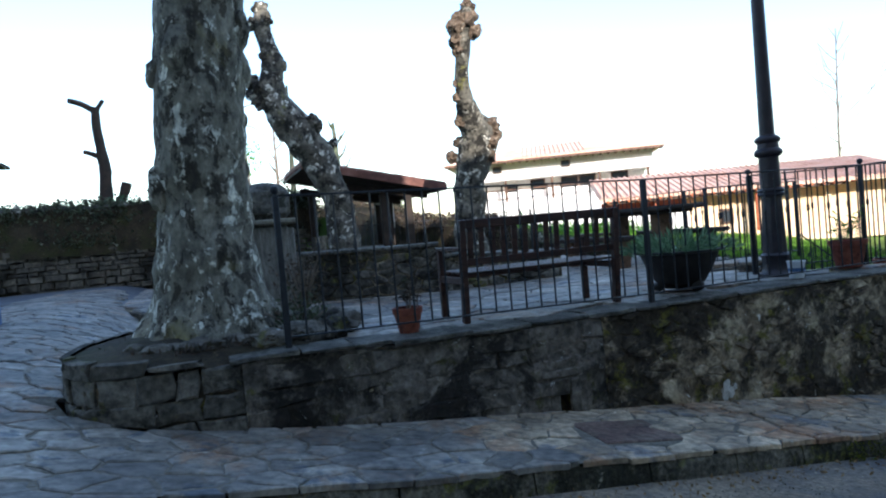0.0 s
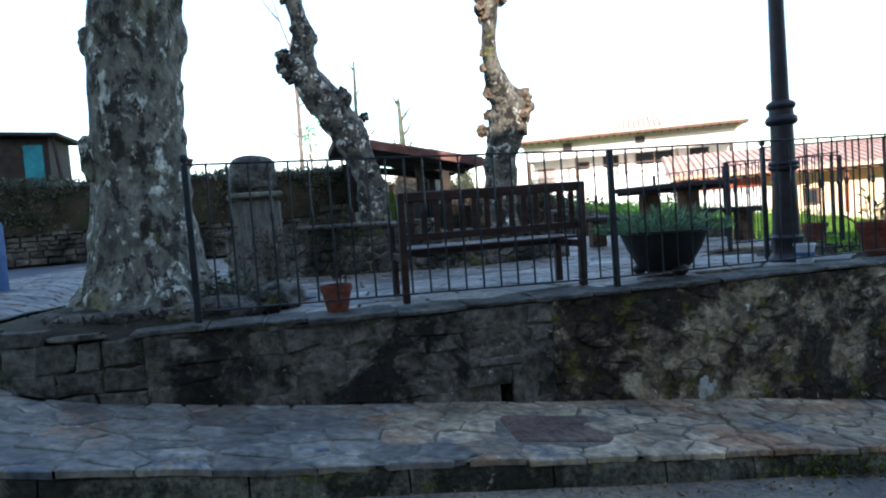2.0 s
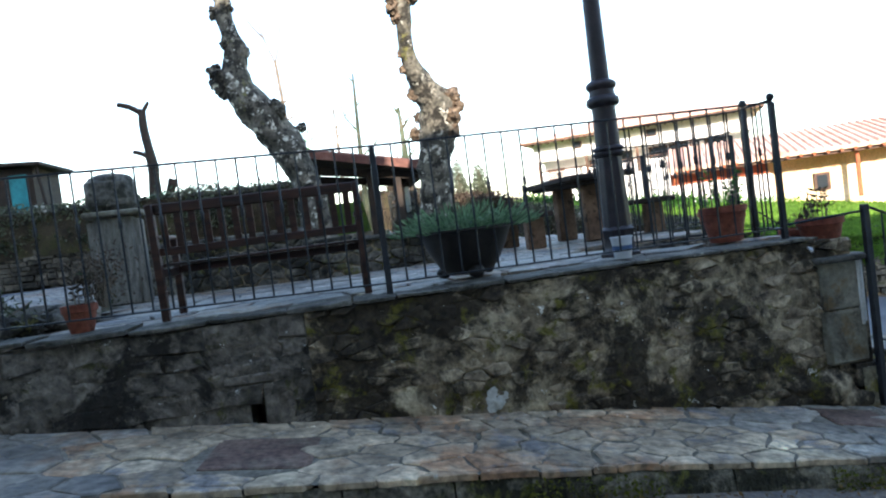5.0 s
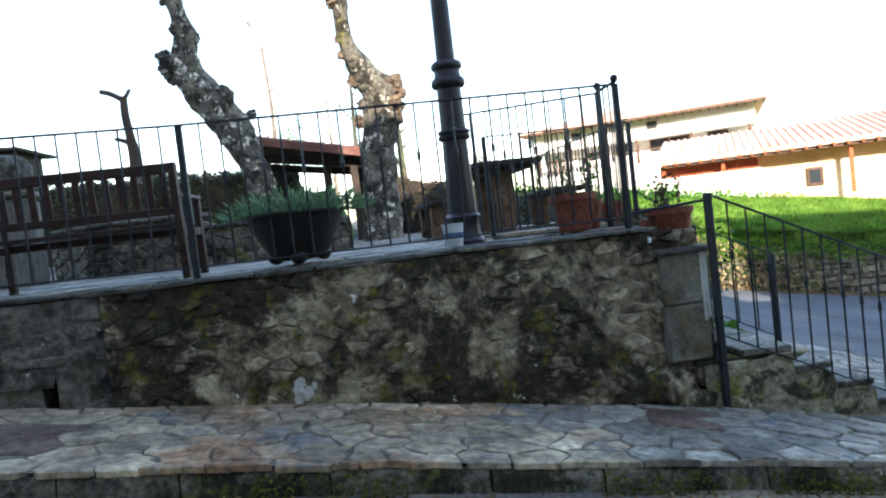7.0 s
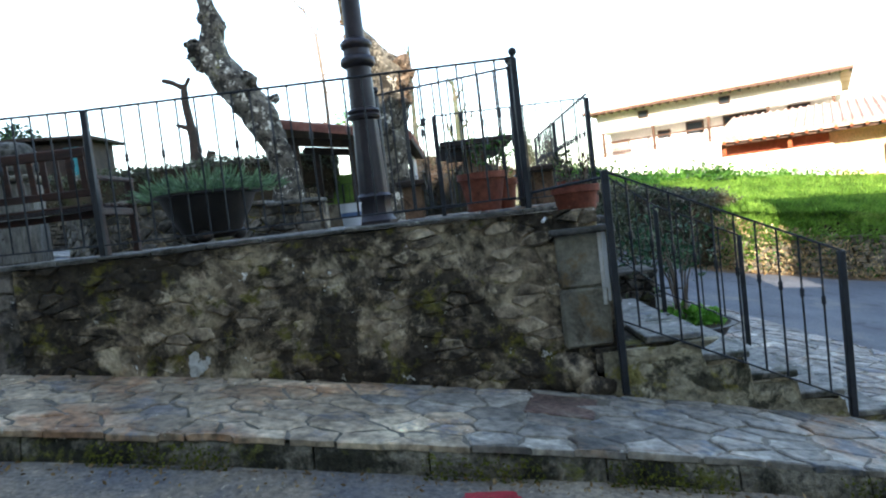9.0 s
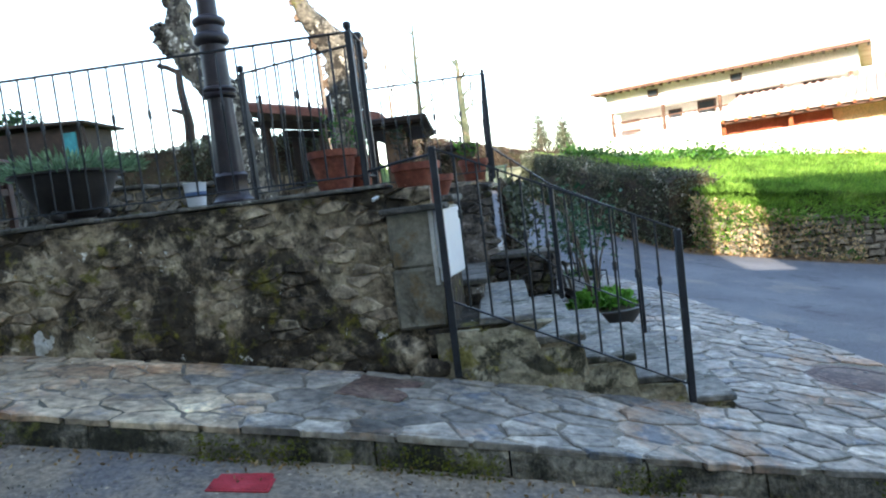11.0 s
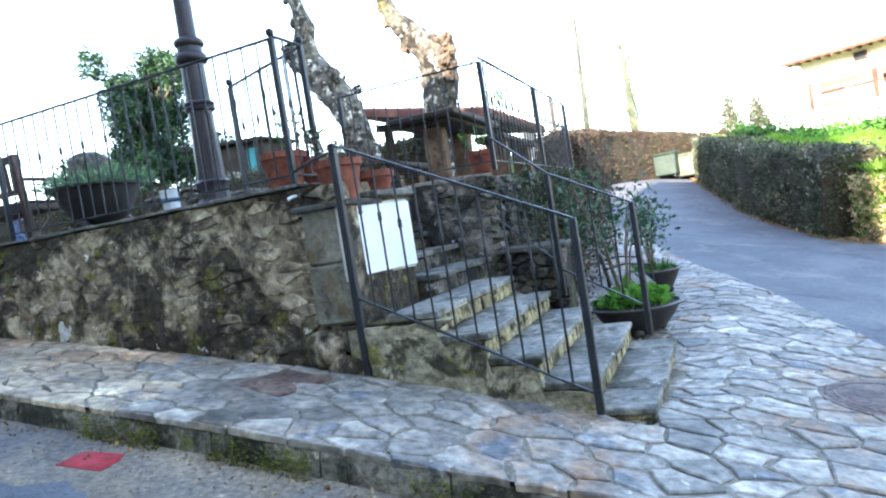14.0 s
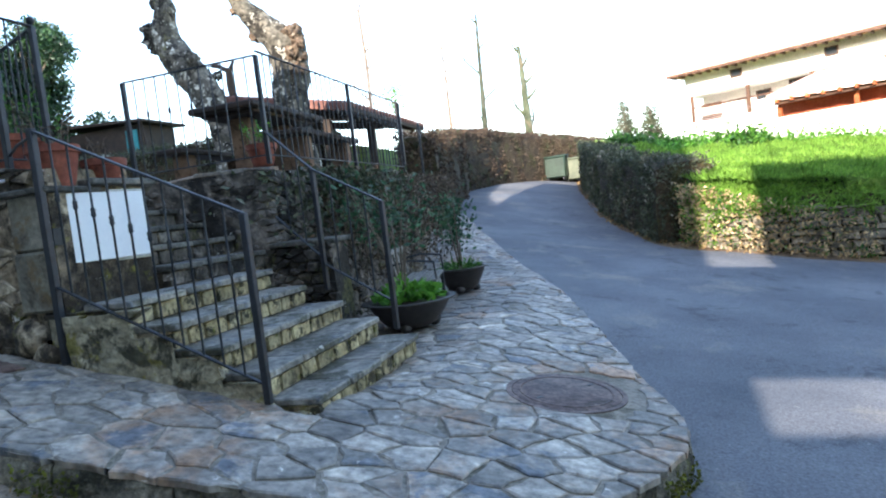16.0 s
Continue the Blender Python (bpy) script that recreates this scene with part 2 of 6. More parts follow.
M_PILLARSTONE = material("brown_sandstone", ["4a3a2e", "6a5342", "846a55"], 4.0, 0.9, 0.5, 24, patch=("35291f", 3.0, 0.54, 0.62))
M_PLAINWALL = material("plain_render", ["8f8a80", "a29d92", "ada89d"], 0.8, 0.95, 0.2, 20)
M_RUST = material("rust_iron", ["483d3b", "5f504c", "74635c"], 3.0, 0.75, 0.5, 24, patch=("3d3534", 2.5, 0.54, 0.62), specks=("8b7d74", 7.0, 0.62, 0.67), contrast=0.6)
M_COVER = material("rusty_cover", ["4a3c34", "66524a", "7f6a5e"], 3.0, 0.75, 0.4, 24, patch=("7b6f62", 2.2, 0.50, 0.62), contrast=0.6)
M_REDLID = material("faded_red_paint", ["7d1f26", "9c2b33", "ad4047"], 8.0, 0.7, 0.2, 60, patch=("5d3a38", 7.0, 0.6, 0.68))
# Both bin colours are darkened to paint in the shade they stand in.
M_GREENBIN = material("shaded_bin_plastic", ["1b2721", "25342b", "2f4035"], 3.0, 0.5, 0.05, 40)
M_CREAMBIN = material("shaded_bin_cream", ["42483b", "525747", "5f6452"], 3.0, 0.5, 0.05, 40)
M_TEAL = material("teal_paint", ["1b5c64", "26757d", "33868b"], 4.0, 0.6, 0.1, 40)
M_BLUE = material("blue_paint", ["41567a", "506890", "5d769e"], 4.0, 0.6, 0.1, 40)
M_CLOTH = material("pale_shutter", ["a9a7a2", "bbb9b4", "c6c4bf"], 3.0, 0.8, 0.1, 30)


def glass(name):
    m = bpy.data.materials.new(name)
    m.use_nodes = True
    b = m.node_tree.nodes["Principled BSDF"]
    b.inputs["Base Color"].default_value = (0.03, 0.035, 0.04, 1)
    b.inputs["Roughness"].default_value = 0.06
    return m


M_GLASS = glass("dark_pane")


# ---- mesh helpers ----
def finish(bm, name, mat, smooth=True):
    me = bpy.data.meshes.new(name)
    bm.normal_update()
    bm.to_mesh(me)
    bm.free()
    me.materials.append(mat)
    if smooth:
        me.shade_smooth()
        me.set_sharp_from_angle(angle=radians(40))
    return me


def thing(name, at=(0, 0, 0), turn=0.0, label="", category="", group=""):
    ob = new(name)
    ob.empty_display_size = 0.1
    ob.matrix_basis = pose(*at, 0, 0, turn)
    return tagged(ob, label, category, group)


def part(name, bm, mat, parent, label="", smooth=True, kind=""):
    ob = new(name, finish(bm, name, mat, smooth) if isinstance(bm, bmesh.types.BMesh) else bm)
    ob.parent = parent
    return tagged(ob, label, kind=kind)


def solid(name, bm, mat, label, category, kind="structure", smooth=True):
    ob = new(name, finish(bm, name, mat, smooth))
    return tagged(ob, label, category, kind=kind)


def box(bm, size, at=(0, 0, 0), turn=(0, 0, 0), bevel=0.0):
    m = pose(*at, *turn) @ Matrix.Diagonal((*size, 1))
    made = bmesh.ops.create_cube(bm, size=1.0, matrix=m)
    if bevel:
        vs = set(made["verts"])
        es = [e for e in bm.edges if e.verts[0] in vs and e.verts[1] in vs]
        bmesh.ops.bevel(bm, geom=es, offset=bevel, segments=1, affect="EDGES")
    return bm


def a_box(size, at=(0, 0, 0), turn=(0, 0, 0), bevel=0.0):
    return box(bmesh.new(), size, at, turn, bevel)


def lathe(profile, segments=24, bm=None, at=(0, 0, 0), ripple=0.0, lobes=0):
    """A turned solid from (radius, height) pairs, closed at both ends."""
    bm = bm or bmesh.new()
    rings = []
    for r, z in profile:
        ring = []
        for k in range(segments):
            a = 2 * math.pi * k / segments
            q = r * (1 + ripple * math.cos(lobes * a)) if lobes else r
            ring.append(bm.verts.new((at[0] + q * math.cos(a), at[1] + q * math.sin(a), at[2] + z)))
        rings.append(ring)
    for a, b in zip(rings, rings[1:]):
        for k in range(segments):
            bm.faces.new((a[k], a[(k + 1) % segments], b[(k + 1) % segments], b[k]))
    bm.faces.new(rings[0][::-1])
    bm.faces.new(rings[-1])
    return bm


def tube(points, radii, segments=8, bm=None, rough=0.0, freq=4.0, step=None):
    """A swept round bar or limb through points; rough makes it knobbly."""
    bm = bm or bmesh.new()
    pts = [Vector(p) for p in points]
    if step:
        fine, fr = [], []
        for i in range(len(pts) - 1):
            p0, p1, p2, p3 = pts[max(i - 1, 0)], pts[i], pts[i + 1], pts[min(i + 2, len(pts) - 1)]
            n = max(1, int((p2 - p1).length / step))
            for k in range(n):
                u = k / n
                fine.append(0.5 * ((2 * p1) + (p2 - p0) * u + (2 * p0 - 5 * p1 + 4 * p2 - p3) * u * u + (3 * p1 - p0 - 3 * p2 + p3) * u ** 3))
                fr.append(radii[i] * (1 - u) + radii[i + 1] * u)
        pts, radii = fine + [pts[-1]], fr + [radii[-1]]
    rings, side = [], None
    for i, p in enumerate(pts):
        way = (pts[min(i + 1, len(pts) - 1)] - pts[max(i - 1, 0)]).normalized()
        if side is None:
            side = way.orthogonal().normalized()
        side = (side - way * side.dot(way)).normalized()
        up = way.cross(side)
        ring = []
        for k in range(segments):
            a = 2 * math.pi * k / segments
            d = side * math.cos(a) + up * math.sin(a)
            r = radii[i]
            if rough:
                q = p + d * r
                r *= 1 + rough * (noise.noise(q * freq) + 0.5 * noise.noise(q * freq * 2.3))
            ring.append(bm.verts.new(p + d * r))
        rings.append(ring)
    for a, b in zip(rings, rings[1:]):
        for k in range(segments):
            bm.faces.new((a[k], a[(k + 1) % segments], b[(k + 1) % segments], b[k]))
    bm.faces.new(rings[0][::-1])
    bm.faces.new(rings[-1])
    return bm


def lump(bm, at, r, rough=0.35, freq=3.0, squash=(1, 1, 1), level=3):
    made = bmesh.ops.create_icosphere(bm, subdivisions=level, radius=1.0)
    c = Vector(at)
    for v in made["verts"]:
        d = v.co.copy()
        q = c + d * r
        s = r * (1 + rough * (noise.noise(q * freq / r * 0.5) + 0.6 * noise.noise(q * freq / r * 1.3)))
        v.co = c + Vector((d.x * s * squash[0], d.y * s * squash[1], d.z * s * squash[2]))
    return bm


def leaf_mesh(name, mat, centres, size, shape=0.5, upright=0.0, seed=1, length=1.0):
    """Many small leaves, each a folded pair of triangles, in one mesh."""
    rng = np.random.default_rng(seed)
    c = np.asarray(centres, float)
    n = len(c)
    way = rng.normal(size=(n, 3))
    way[:, 2] = way[:, 2] * (1 - upright) + upright * (1.2 + rng.random(n))
    way /= np.linalg.norm(way, axis=1)[:, None]
    side = np.cross(way, rng.normal(size=(n, 3)))
    side /= np.linalg.norm(side, axis=1)[:, None] + 1e-9
    fold = np.cross(way, side)
    s = size * (0.6 + 0.8 * rng.random(n))[:, None]
    base, tip = c, c + way * s * 2 * length
    mid = c + way * s * length
    left, right = mid + side * s * shape + fold * s * 0.15, mid - side * s * shape + fold * s * 0.15
    verts = np.stack([base, left, tip, right], 1).reshape(-1, 3)
    k = np.arange(n)[:, None] * 4
    faces = np.concatenate([k + [0, 2, 1], k + [0, 3, 2]], 1).reshape(-1, 3)
    me = bpy.data.meshes.new(name)
    me.from_pydata(verts.tolist(), [], faces.tolist())
    me.materials.append(mat)
    return me


def smooth_step(a, b, v):
    u = min(1.0, max(0.0, (v - a) / (b - a)))
    return u * u * (3 - 2 * u)


# ---- levels of the place ----
SLOPE_X = (-40, -10, -4, -2, -1, 0, 1, 2, 3, 4, 5, 6, 7, 8, 9, 10, 11, 12.5, 15.4, 22, 60)
SLOPE_Z = (3.0, 1.5, 0.98, 0.74, 0.57, 0.38, 0.23, 0.11, -0.02, -0.14, -0.27, -0.42, -0.56, -0.73, -0.94, -1.14, -1.30, -1.52, -1.95, -2.8, -6.0)
RISE_Y = (-50, 6, 8, 11, 15, 18, 20, 22, 26, 30, 40, 80)
RISE_Z = (0.0, 0.0, 0.03, 0.13, 0.33, 0.53, 0.75, 1.0, 1.3, 1.5, 1.8, 3.0)
TERRACE = 0.78


def paved(x, y):
    """The height of the paving at a place."""
    z = float(np.interp(x, SLOPE_X, SLOPE_Z))
    side = smooth_step(4.55, 5.7, y) * (1 - smooth_step(10, 14, y)) * smooth_step(6.0, 7.4, x)
    z += (float(np.interp(max(x, 9.8), SLOPE_X, SLOPE_Z)) - z) * side
    z += float(np.interp(y, RISE_Y, RISE_Z)) * max(smooth_step(5, 7, x), smooth_step(17, 20, y) * smooth_step(2, 4, x))
    w = smooth_step(0.2, 2.2, -x) * smooth_step(3.6, 8, y)
    return z * (1 - w) + (0.93 + 0.004 * (y - 8)) * w


def kerb_height(x, y):
    if x > 6:
        return float(np.interp(y, (3.5, 5.0, 6.5, 8, 10), (0.2, 0.16, 0.10, 0.05, 0.02)))
    return float(np.interp(y, (3.5, 11), (0.2, 0.03)))


def road_z(x, y):
    return paved(x, y) - kerb_height(x, y)


FIELD_EDGE = [(9.3, 45.0), (9.2, 30.0), (10.0, 24.0), (11.1, 18.0), (12.3, 14.6), (15.5, 14.0), (22.0, 13.0), (60.0, 9.0)]


def field_inside(x, y):
    """How far a place lies behind the field's edge, in metres; below zero outside it."""
    best, sign = 1e9, -1
    p = Vector((x, y))
    for a, b in zip(FIELD_EDGE, FIELD_EDGE[1:]):
        a, b = Vector(a), Vector(b)
        d = b - a
        u = min(1, max(0, (p - a).dot(d) / d.length_squared))
        q = p - (a + d * u)
        if q.length < best:
            best, sign = q.length, 1 if d.x * q.y - d.y * q.x > 0 else -1
    return best * sign


def field_z(x, y):
    edge = float(np.interp(x, (9, 11, 12.4, 13.5, 15.5, 22), (0.9, 0.3, -0.1, -0.12, -0.28, -0.9)))
    hill = float(np.interp(y, (14, 17, 20, 24, 34, 60), (0.0, 0.55, 0.95, 1.3, 1.9, 3.0)))
    return edge + hill + 0.08 * noise.noise(Vector((x, y, 0))) + 0.05 * noise.noise(Vector((x * 2.7, y * 2.7, 3)))


# ---- ground ----
def grid_sheet(xs, ys, height, mats, pick=None):
    me = bpy.data.meshes.new("sheet")
    verts = [(x, y, height(x, y)) for y in ys for x in xs]
    w = len(xs)
    faces = [(j * w + i, j * w + i + 1, (j + 1) * w + i + 1, (j + 1) * w + i) for j in range(len(ys) - 1) for i in range(w - 1)]
    me.from_pydata(verts, [], faces)
    for m in mats:
        me.materials.append(m)
    me.shade_smooth()
    return me


def steps_of(*spans):
    out = []
    for a, b, s in spans:
        out += list(np.arange(a, b - 1e-6, s))
    return out + [spans[-1][1]]


def ground_z(x, y):
    d = field_inside(x, y)
    if d > 0.35:
        return field_z(x, y)
    if y > 17.6 and x < 4.5:
        return 2.2 - 0.12 * max(0.0, y - 23) if y < 46 else -0.6
    far = max(abs(x), abs(y)) - 60
    near = -15 < x < 25 and -7 < y < 47
    return road_z(x, y) - (0.6 if near else 0.1) - max(0, far) * 0.002


xs = steps_of((-2500, -300, 550), (-300, -40, 65), (-40, -10, 5), (-10, 24, 0.5), (24, 60, 3), (60, 300, 60), (300, 2500, 550))
ys = steps_of((-2500, -300, 550), (-300, -40, 65), (-40, 10, 5), (10, 46, 0.5), (46, 100, 9), (100, 300, 50), (300, 2500, 550))
ground = new("ground", grid_sheet(xs, ys, ground_z, [M_GRASS]))
tagged(ground, "green grassy hillside ground around the terrace", "ground", kind="structure")
road = new("road", grid_sheet(steps_of((-14, 24, 0.4)), steps_of((-6, 46, 0.4)),
           lambda x, y: min(road_z(x, y), ground_z(x, y) - 0.1 if field_inside(x, y) > 0.6 else 99), [M_ASPHALT]))
tagged(road, "worn bluish grey asphalt village road sloping downhill", "road", kind="structure")


# ---- terrace body and its stone wall ----
WALL_LINE = [(7.42, 4.66), (5.0, 4.67), (2.5, 4.66), (0.2, 4.66), (-0.45, 4.69), (-0.82, 4.86), (-1.0, 5.3), (-0.95, 5.9), (-0.7, 6.6), (-0.2, 7.1)]


def along(line):
    """Lengths along a line, and a function from a length to the place and the way there."""
    pts = [Vector(p) for p in line]
    cum = [0.0]
    for a, b in zip(pts, pts[1:]):
        cum.append(cum[-1] + (b - a).length)

    def at(s):
        s = min(max(s, 0), cum[-1] - 1e-6)
        i = max(k for k in range(len(cum) - 1) if cum[k] <= s)
        d = (pts[i + 1] - pts[i]).normalized()
        return pts[i] + d * (s - cum[i]), d
    return cum[-1], at


def ring_solid(outline, low, high, bm=None):
    """An upright solid over a closed outline; low and high give its heights."""
    bm = bm or bmesh.new()
    a = [bm.verts.new((x, y, low(x, y))) for x, y in outline]
    b = [bm.verts.new((x, y, high(x, y))) for x, y in outline]
    n = len(a)
    for i in range(n):
        bm.faces.new((a[i], a[(i + 1) % n], b[(i + 1) % n], b[i]))
    bmesh.ops.triangle_fill(bm, edges=[bm.edges.get((b[i], b[(i + 1) % n])) for i in range(n)], use_beauty=True)
    bmesh.ops.recalc_face_normals(bm, faces=bm.faces)
    return bm


def cell(p, others, reach):
    """The region nearer to p than to the others, as a polygon."""
    poly = [Vector((p.x + dx * reach, p.y + dy * reach)) for dx, dy in ((-1, -1), (1, -1), (1, 1), (-1, 1))]
    for q in others:
        d = q - p
        if d.length > 2.4 * reach or d.length < 1e-6:
            continue
        mid, out = (p + q) / 2, []
        for a, b in zip(poly, poly[1:] + poly[:1]):
            sa, sb = (a - mid).dot(d), (b - mid).dot(d)
            if sa <= 0:
                out.append(a)
            if (sa < 0) != (sb < 0):
                out.append(a + (b - a) * (sa / (sa - sb)))
        poly = out
        if len(poly) < 3:
            return []
    return poly


def stone_forms(count=10, seed=3, puff=0.5):
    """Rough unit stones, one metre across, rounded towards the face at -y."""
    forms = []
    rng = random.Random(seed)
    for n in range(count):
        bm = bmesh.new()
        back, mid, front = [], [], []
        prof = []
        for cx, cz, first in ((1, 1, True), (-1, 1, False), (-1, -1, True), (1, -1, False)):
            u, v = rng.uniform(0.03, 0.16), rng.uniform(0.03, 0.16)
            a, b = (cx * 0.5, cz * (0.5 - v)), (cx * (0.5 - u), cz * 0.5)
            prof += [a, b] if first else [b, a]
        prof = [(x * rng.uniform(0.9, 1.0), z * rng.uniform(0.88, 1.0)) for x, z in prof]
        k = len(prof)
        for x, z in prof:
            back.append(bm.verts.new((x, 0.5, z)))
            mid.append(bm.verts.new((x, -0.40, z)))
            e = 0.90 + 0.06 * rng.random()
            front.append(bm.verts.new((x * e, -0.5 + 0.05 * rng.random(), z * e)))
        for r0, r1 in ((back, mid), (mid, front)):
            for i in range(k):
                bm.faces.new((r0[i], r0[(i + 1) % k], r1[(i + 1) % k], r1[i]))
        tip = bm.verts.new((0.4 * (rng.random() - 0.5), -0.5 - 0.02 * rng.random(), 0.4 * (rng.random() - 0.5)))
        for i in range(k):
            bm.faces.new((front[i], front[(i + 1) % k], tip))
        bmesh.ops.recalc_face_normals(bm, faces=bm.faces)
        forms.append(bm)
    return forms


def form_meshes(mat, count=10, seed=3):
    return [finish(bm, "stone", mat, smooth=True) for bm in stone_forms(count, seed)]


def uneven_sites(rng, x0, x1, y0, y1, size, stretch, choices):
    """Sites scattered with uneven spacing, drawn out along x."""
    cells, sites = {}, []
    for _ in range(int((x1 - x0) * (y1 - y0) / (stretch * size * size) * 10)):
        p = Vector((rng.uniform(x0, x1), rng.uniform(y0, y1)))
        r = size * rng.choice(choices)
        gx, gy = int(p.x / stretch / size // 1.5), int(p.y / size // 1.5)
        if all(math.hypot((q.x - p.x) / stretch, q.y - p.y) >= min(r, rq)
               for ix in (gx - 1, gx, gx + 1) for iy in (gy - 1, gy, gy + 1) for q, rq in cells.get((ix, iy), ())):
            cells.setdefault((gx, gy), []).append((p, r))
            sites.append(p)
    return sites


def rubble(parent, line, low, high, mat, size=0.15, stretch=1.8, proud=0.03, seed=1, name="stone", skip=None, limit=295, gap=0.011, courses=0.0):
    """Uneven rubble stones on the face of a wall that follows a line, each with its own outline and tilt."""
    rng = random.Random(seed)
    total, at = along(line)
    ends = [at(t)[0] for t in np.linspace(0, total, 40)]
    z0, z1 = min(low(p.x, p.y) for p in ends), max(high(p.x, p.y) for p in ends)
    sites = uneven_sites(rng, -0.3, total + 0.3, z0 - 0.2, z1 + 0.2, size, stretch, (0.6, 0.8, 1.0, 1.4))
    flat = [Vector((p.x / stretch, p.y)) for p in sites]
    made, rest = 0, bmesh.new()
    blocks = {}
    if courses:
        sites, z = [], z0 - 0.02
        while z < z1:
            h, u = courses * rng.uniform(0.65, 1.25), -0.1 * rng.random()
            while u < total:
                w = courses * stretch * rng.uniform(0.6, 1.6)
                p = Vector((u + w / 2, z + h / 2))
                corners = [(u, z), (u + w * 0.5, z), (u + w, z), (u + w, z + h * 0.5), (u + w, z + h), (u + w * 0.5, z + h), (u, z + h), (u, z + h * 0.5)]
                blocks[len(sites)] = [Vector((a + rng.uniform(-0.02, 0.02), b + rng.uniform(-0.017, 0.017))) for a, b in corners]
                sites.append(p)
                u += w
            z += h
        flat = sites
    for number, (p, f) in enumerate(zip(sites, flat)):
        if not 0 < p.x < total:
            continue
        w = at(p.x)[0]
        lo, hi = low(w.x, w.y), high(w.x, w.y)
        if not lo - 0.02 < p.y < hi + (0.07 if courses else 0.01) or (skip and skip(w.x, w.y, p.y)):
            continue
        near = () if courses else sorted((q for q in flat if abs(q.x - f.x) < 3.2 * size and abs(q.y - f.y) < 3.2 * size), key=lambda q: (q - f).length)
        poly = blocks[number] if courses else [Vector((v.x * stretch, v.y)) for v in cell(f, near, 2.4 * size)]
        if len(poly) < 3:
            continue
        c = sum(poly, Vector((0, 0))) / len(poly)
        g = gap * rng.uniform(0.6, 1.6)
        poly = [v + (c - v).normalized() * min(g, (c - v).length * 0.4) for v in poly]
        poly = [Vector((min(max(v.x, 0), total), min(max(v.y, lo - 0.03), hi))) for v in poly]
        if max(v.y for v in poly) - min(v.y for v in poly) < 0.015:
            continue
        out = proud * rng.uniform(0.15, 1.0)
        tx, tz = rng.uniform(-0.06, 0.06), rng.uniform(-0.1, 0.06)
        bm = bmesh.new() if made < limit else rest
        rings = []
        for shrink_by, off in ((0.0, -0.06), (0.0, out * 0.35), (0.018, out)):
            ring = []
            for v in poly:
                e = v + (c - v).normalized() * min(shrink_by, (c - v).length * 0.3)
                q, d = at(e.x)
                n = Vector((-d.y, d.x))
                o = off + (tx * (e.x - c.x) + tz * (e.y - c.y) if off > 0 else 0) + (0.006 * noise.noise(Vector((e.x * 9, e.y * 9, seed))) if off > 0 else 0)
                q = q + n * o
                ring.append(bm.verts.new((q.x, q.y, e.y)))
            rings.append(ring)
        k = len(poly)
        for a, b in zip(rings, rings[1:]):
            for i in range(k):
                bm.faces.new((a[i], b[i], b[(i + 1) % k], a[(i + 1) % k]))
        bm.faces.new(rings[-1][::-1])
        if bm is not rest:
            bmesh.ops.recalc_face_normals(bm, faces=bm.faces)
            part(name, bm, mat, parent)
            made += 1
    if len(rest.verts):
        bmesh.ops.recalc_face_normals(rest, faces=rest.faces)
        part(name + "s_rest", rest, mat, parent, kind="stuff")
    else:
        rest.free()


def wall_top(x, y):
    return float(np.interp(x, (-1.0, -0.5, 0.1, 0.6, 2.0, 7.2), (0.93, 0.9, 0.80, 0.80, 0.745, 0.735)))


# core of the terrace, with its paving bed on top
inner = 0.004
TERRACE_OUT = [(7.42, 4.66 + inner), (2.75, 4.66 + inner), (2.745, 5.1), (2.655, 5.1), (2.65, 4.66 + inner), (0.2, 4.66 + inner), (-0.42, 4.69 + inner), (-0.80, 4.87), (-0.98, 5.3), (-0.93, 5.9), (-0.68, 6.58), (-0.18, 7.08),
               (-0.6, 9.5), (-1.4, 12.0), (-1.6, 17.4), (6.2, 17.4), (7.3, 13.5), (7.78, 11.2), (7.775, 6.845), (6.1, 6.845), (6.1, 5.4), (7.42, 5.4)]
terrace = solid("terrace", ring_solid(TERRACE_OUT, lambda x, y: -1.7, lambda x, y: TERRACE - 0.05 + (0.0 if x > 0 else 0.02)), M_WALLCORE,
                "raised terrace body of rough mortared rubble", "terrace", smooth=False)
front_wall = thing("retaining_wall", (0, 0, 0), 0, "dark mossy rubble stone retaining wall under the terrace", "wall")
tagged(front_wall, kind="structure")


def slot(x, y, z):
    return abs(x - 2.70) < 0.13 and z < 0.32 and z > -0.05


rubble(front_wall, [(7.42, 4.66), (5.0, 4.67), (3.1, 4.662)], lambda x, y: paved(x, y) - 0.05, wall_top, M_WALL, 0.10, 2.0, 0.042, 5, gap=0.006)
rubble(front_wall, [(3.1, 4.662), (0.2, 4.66)], lambda x, y: paved(x, y) - 0.05, wall_top, M_WALLDARK, 0.1, 2.3, 0.032, 6, skip=slot, gap=0.006, courses=0.145)
rubble(front_wall, WALL_LINE[3:], lambda x, y: paved(x, y) - 0.05, wall_top, M_PLANTERSTONE, 0.14, 1.6, 0.035, 8, name="planter_stone", gap=0.004, courses=0.15)


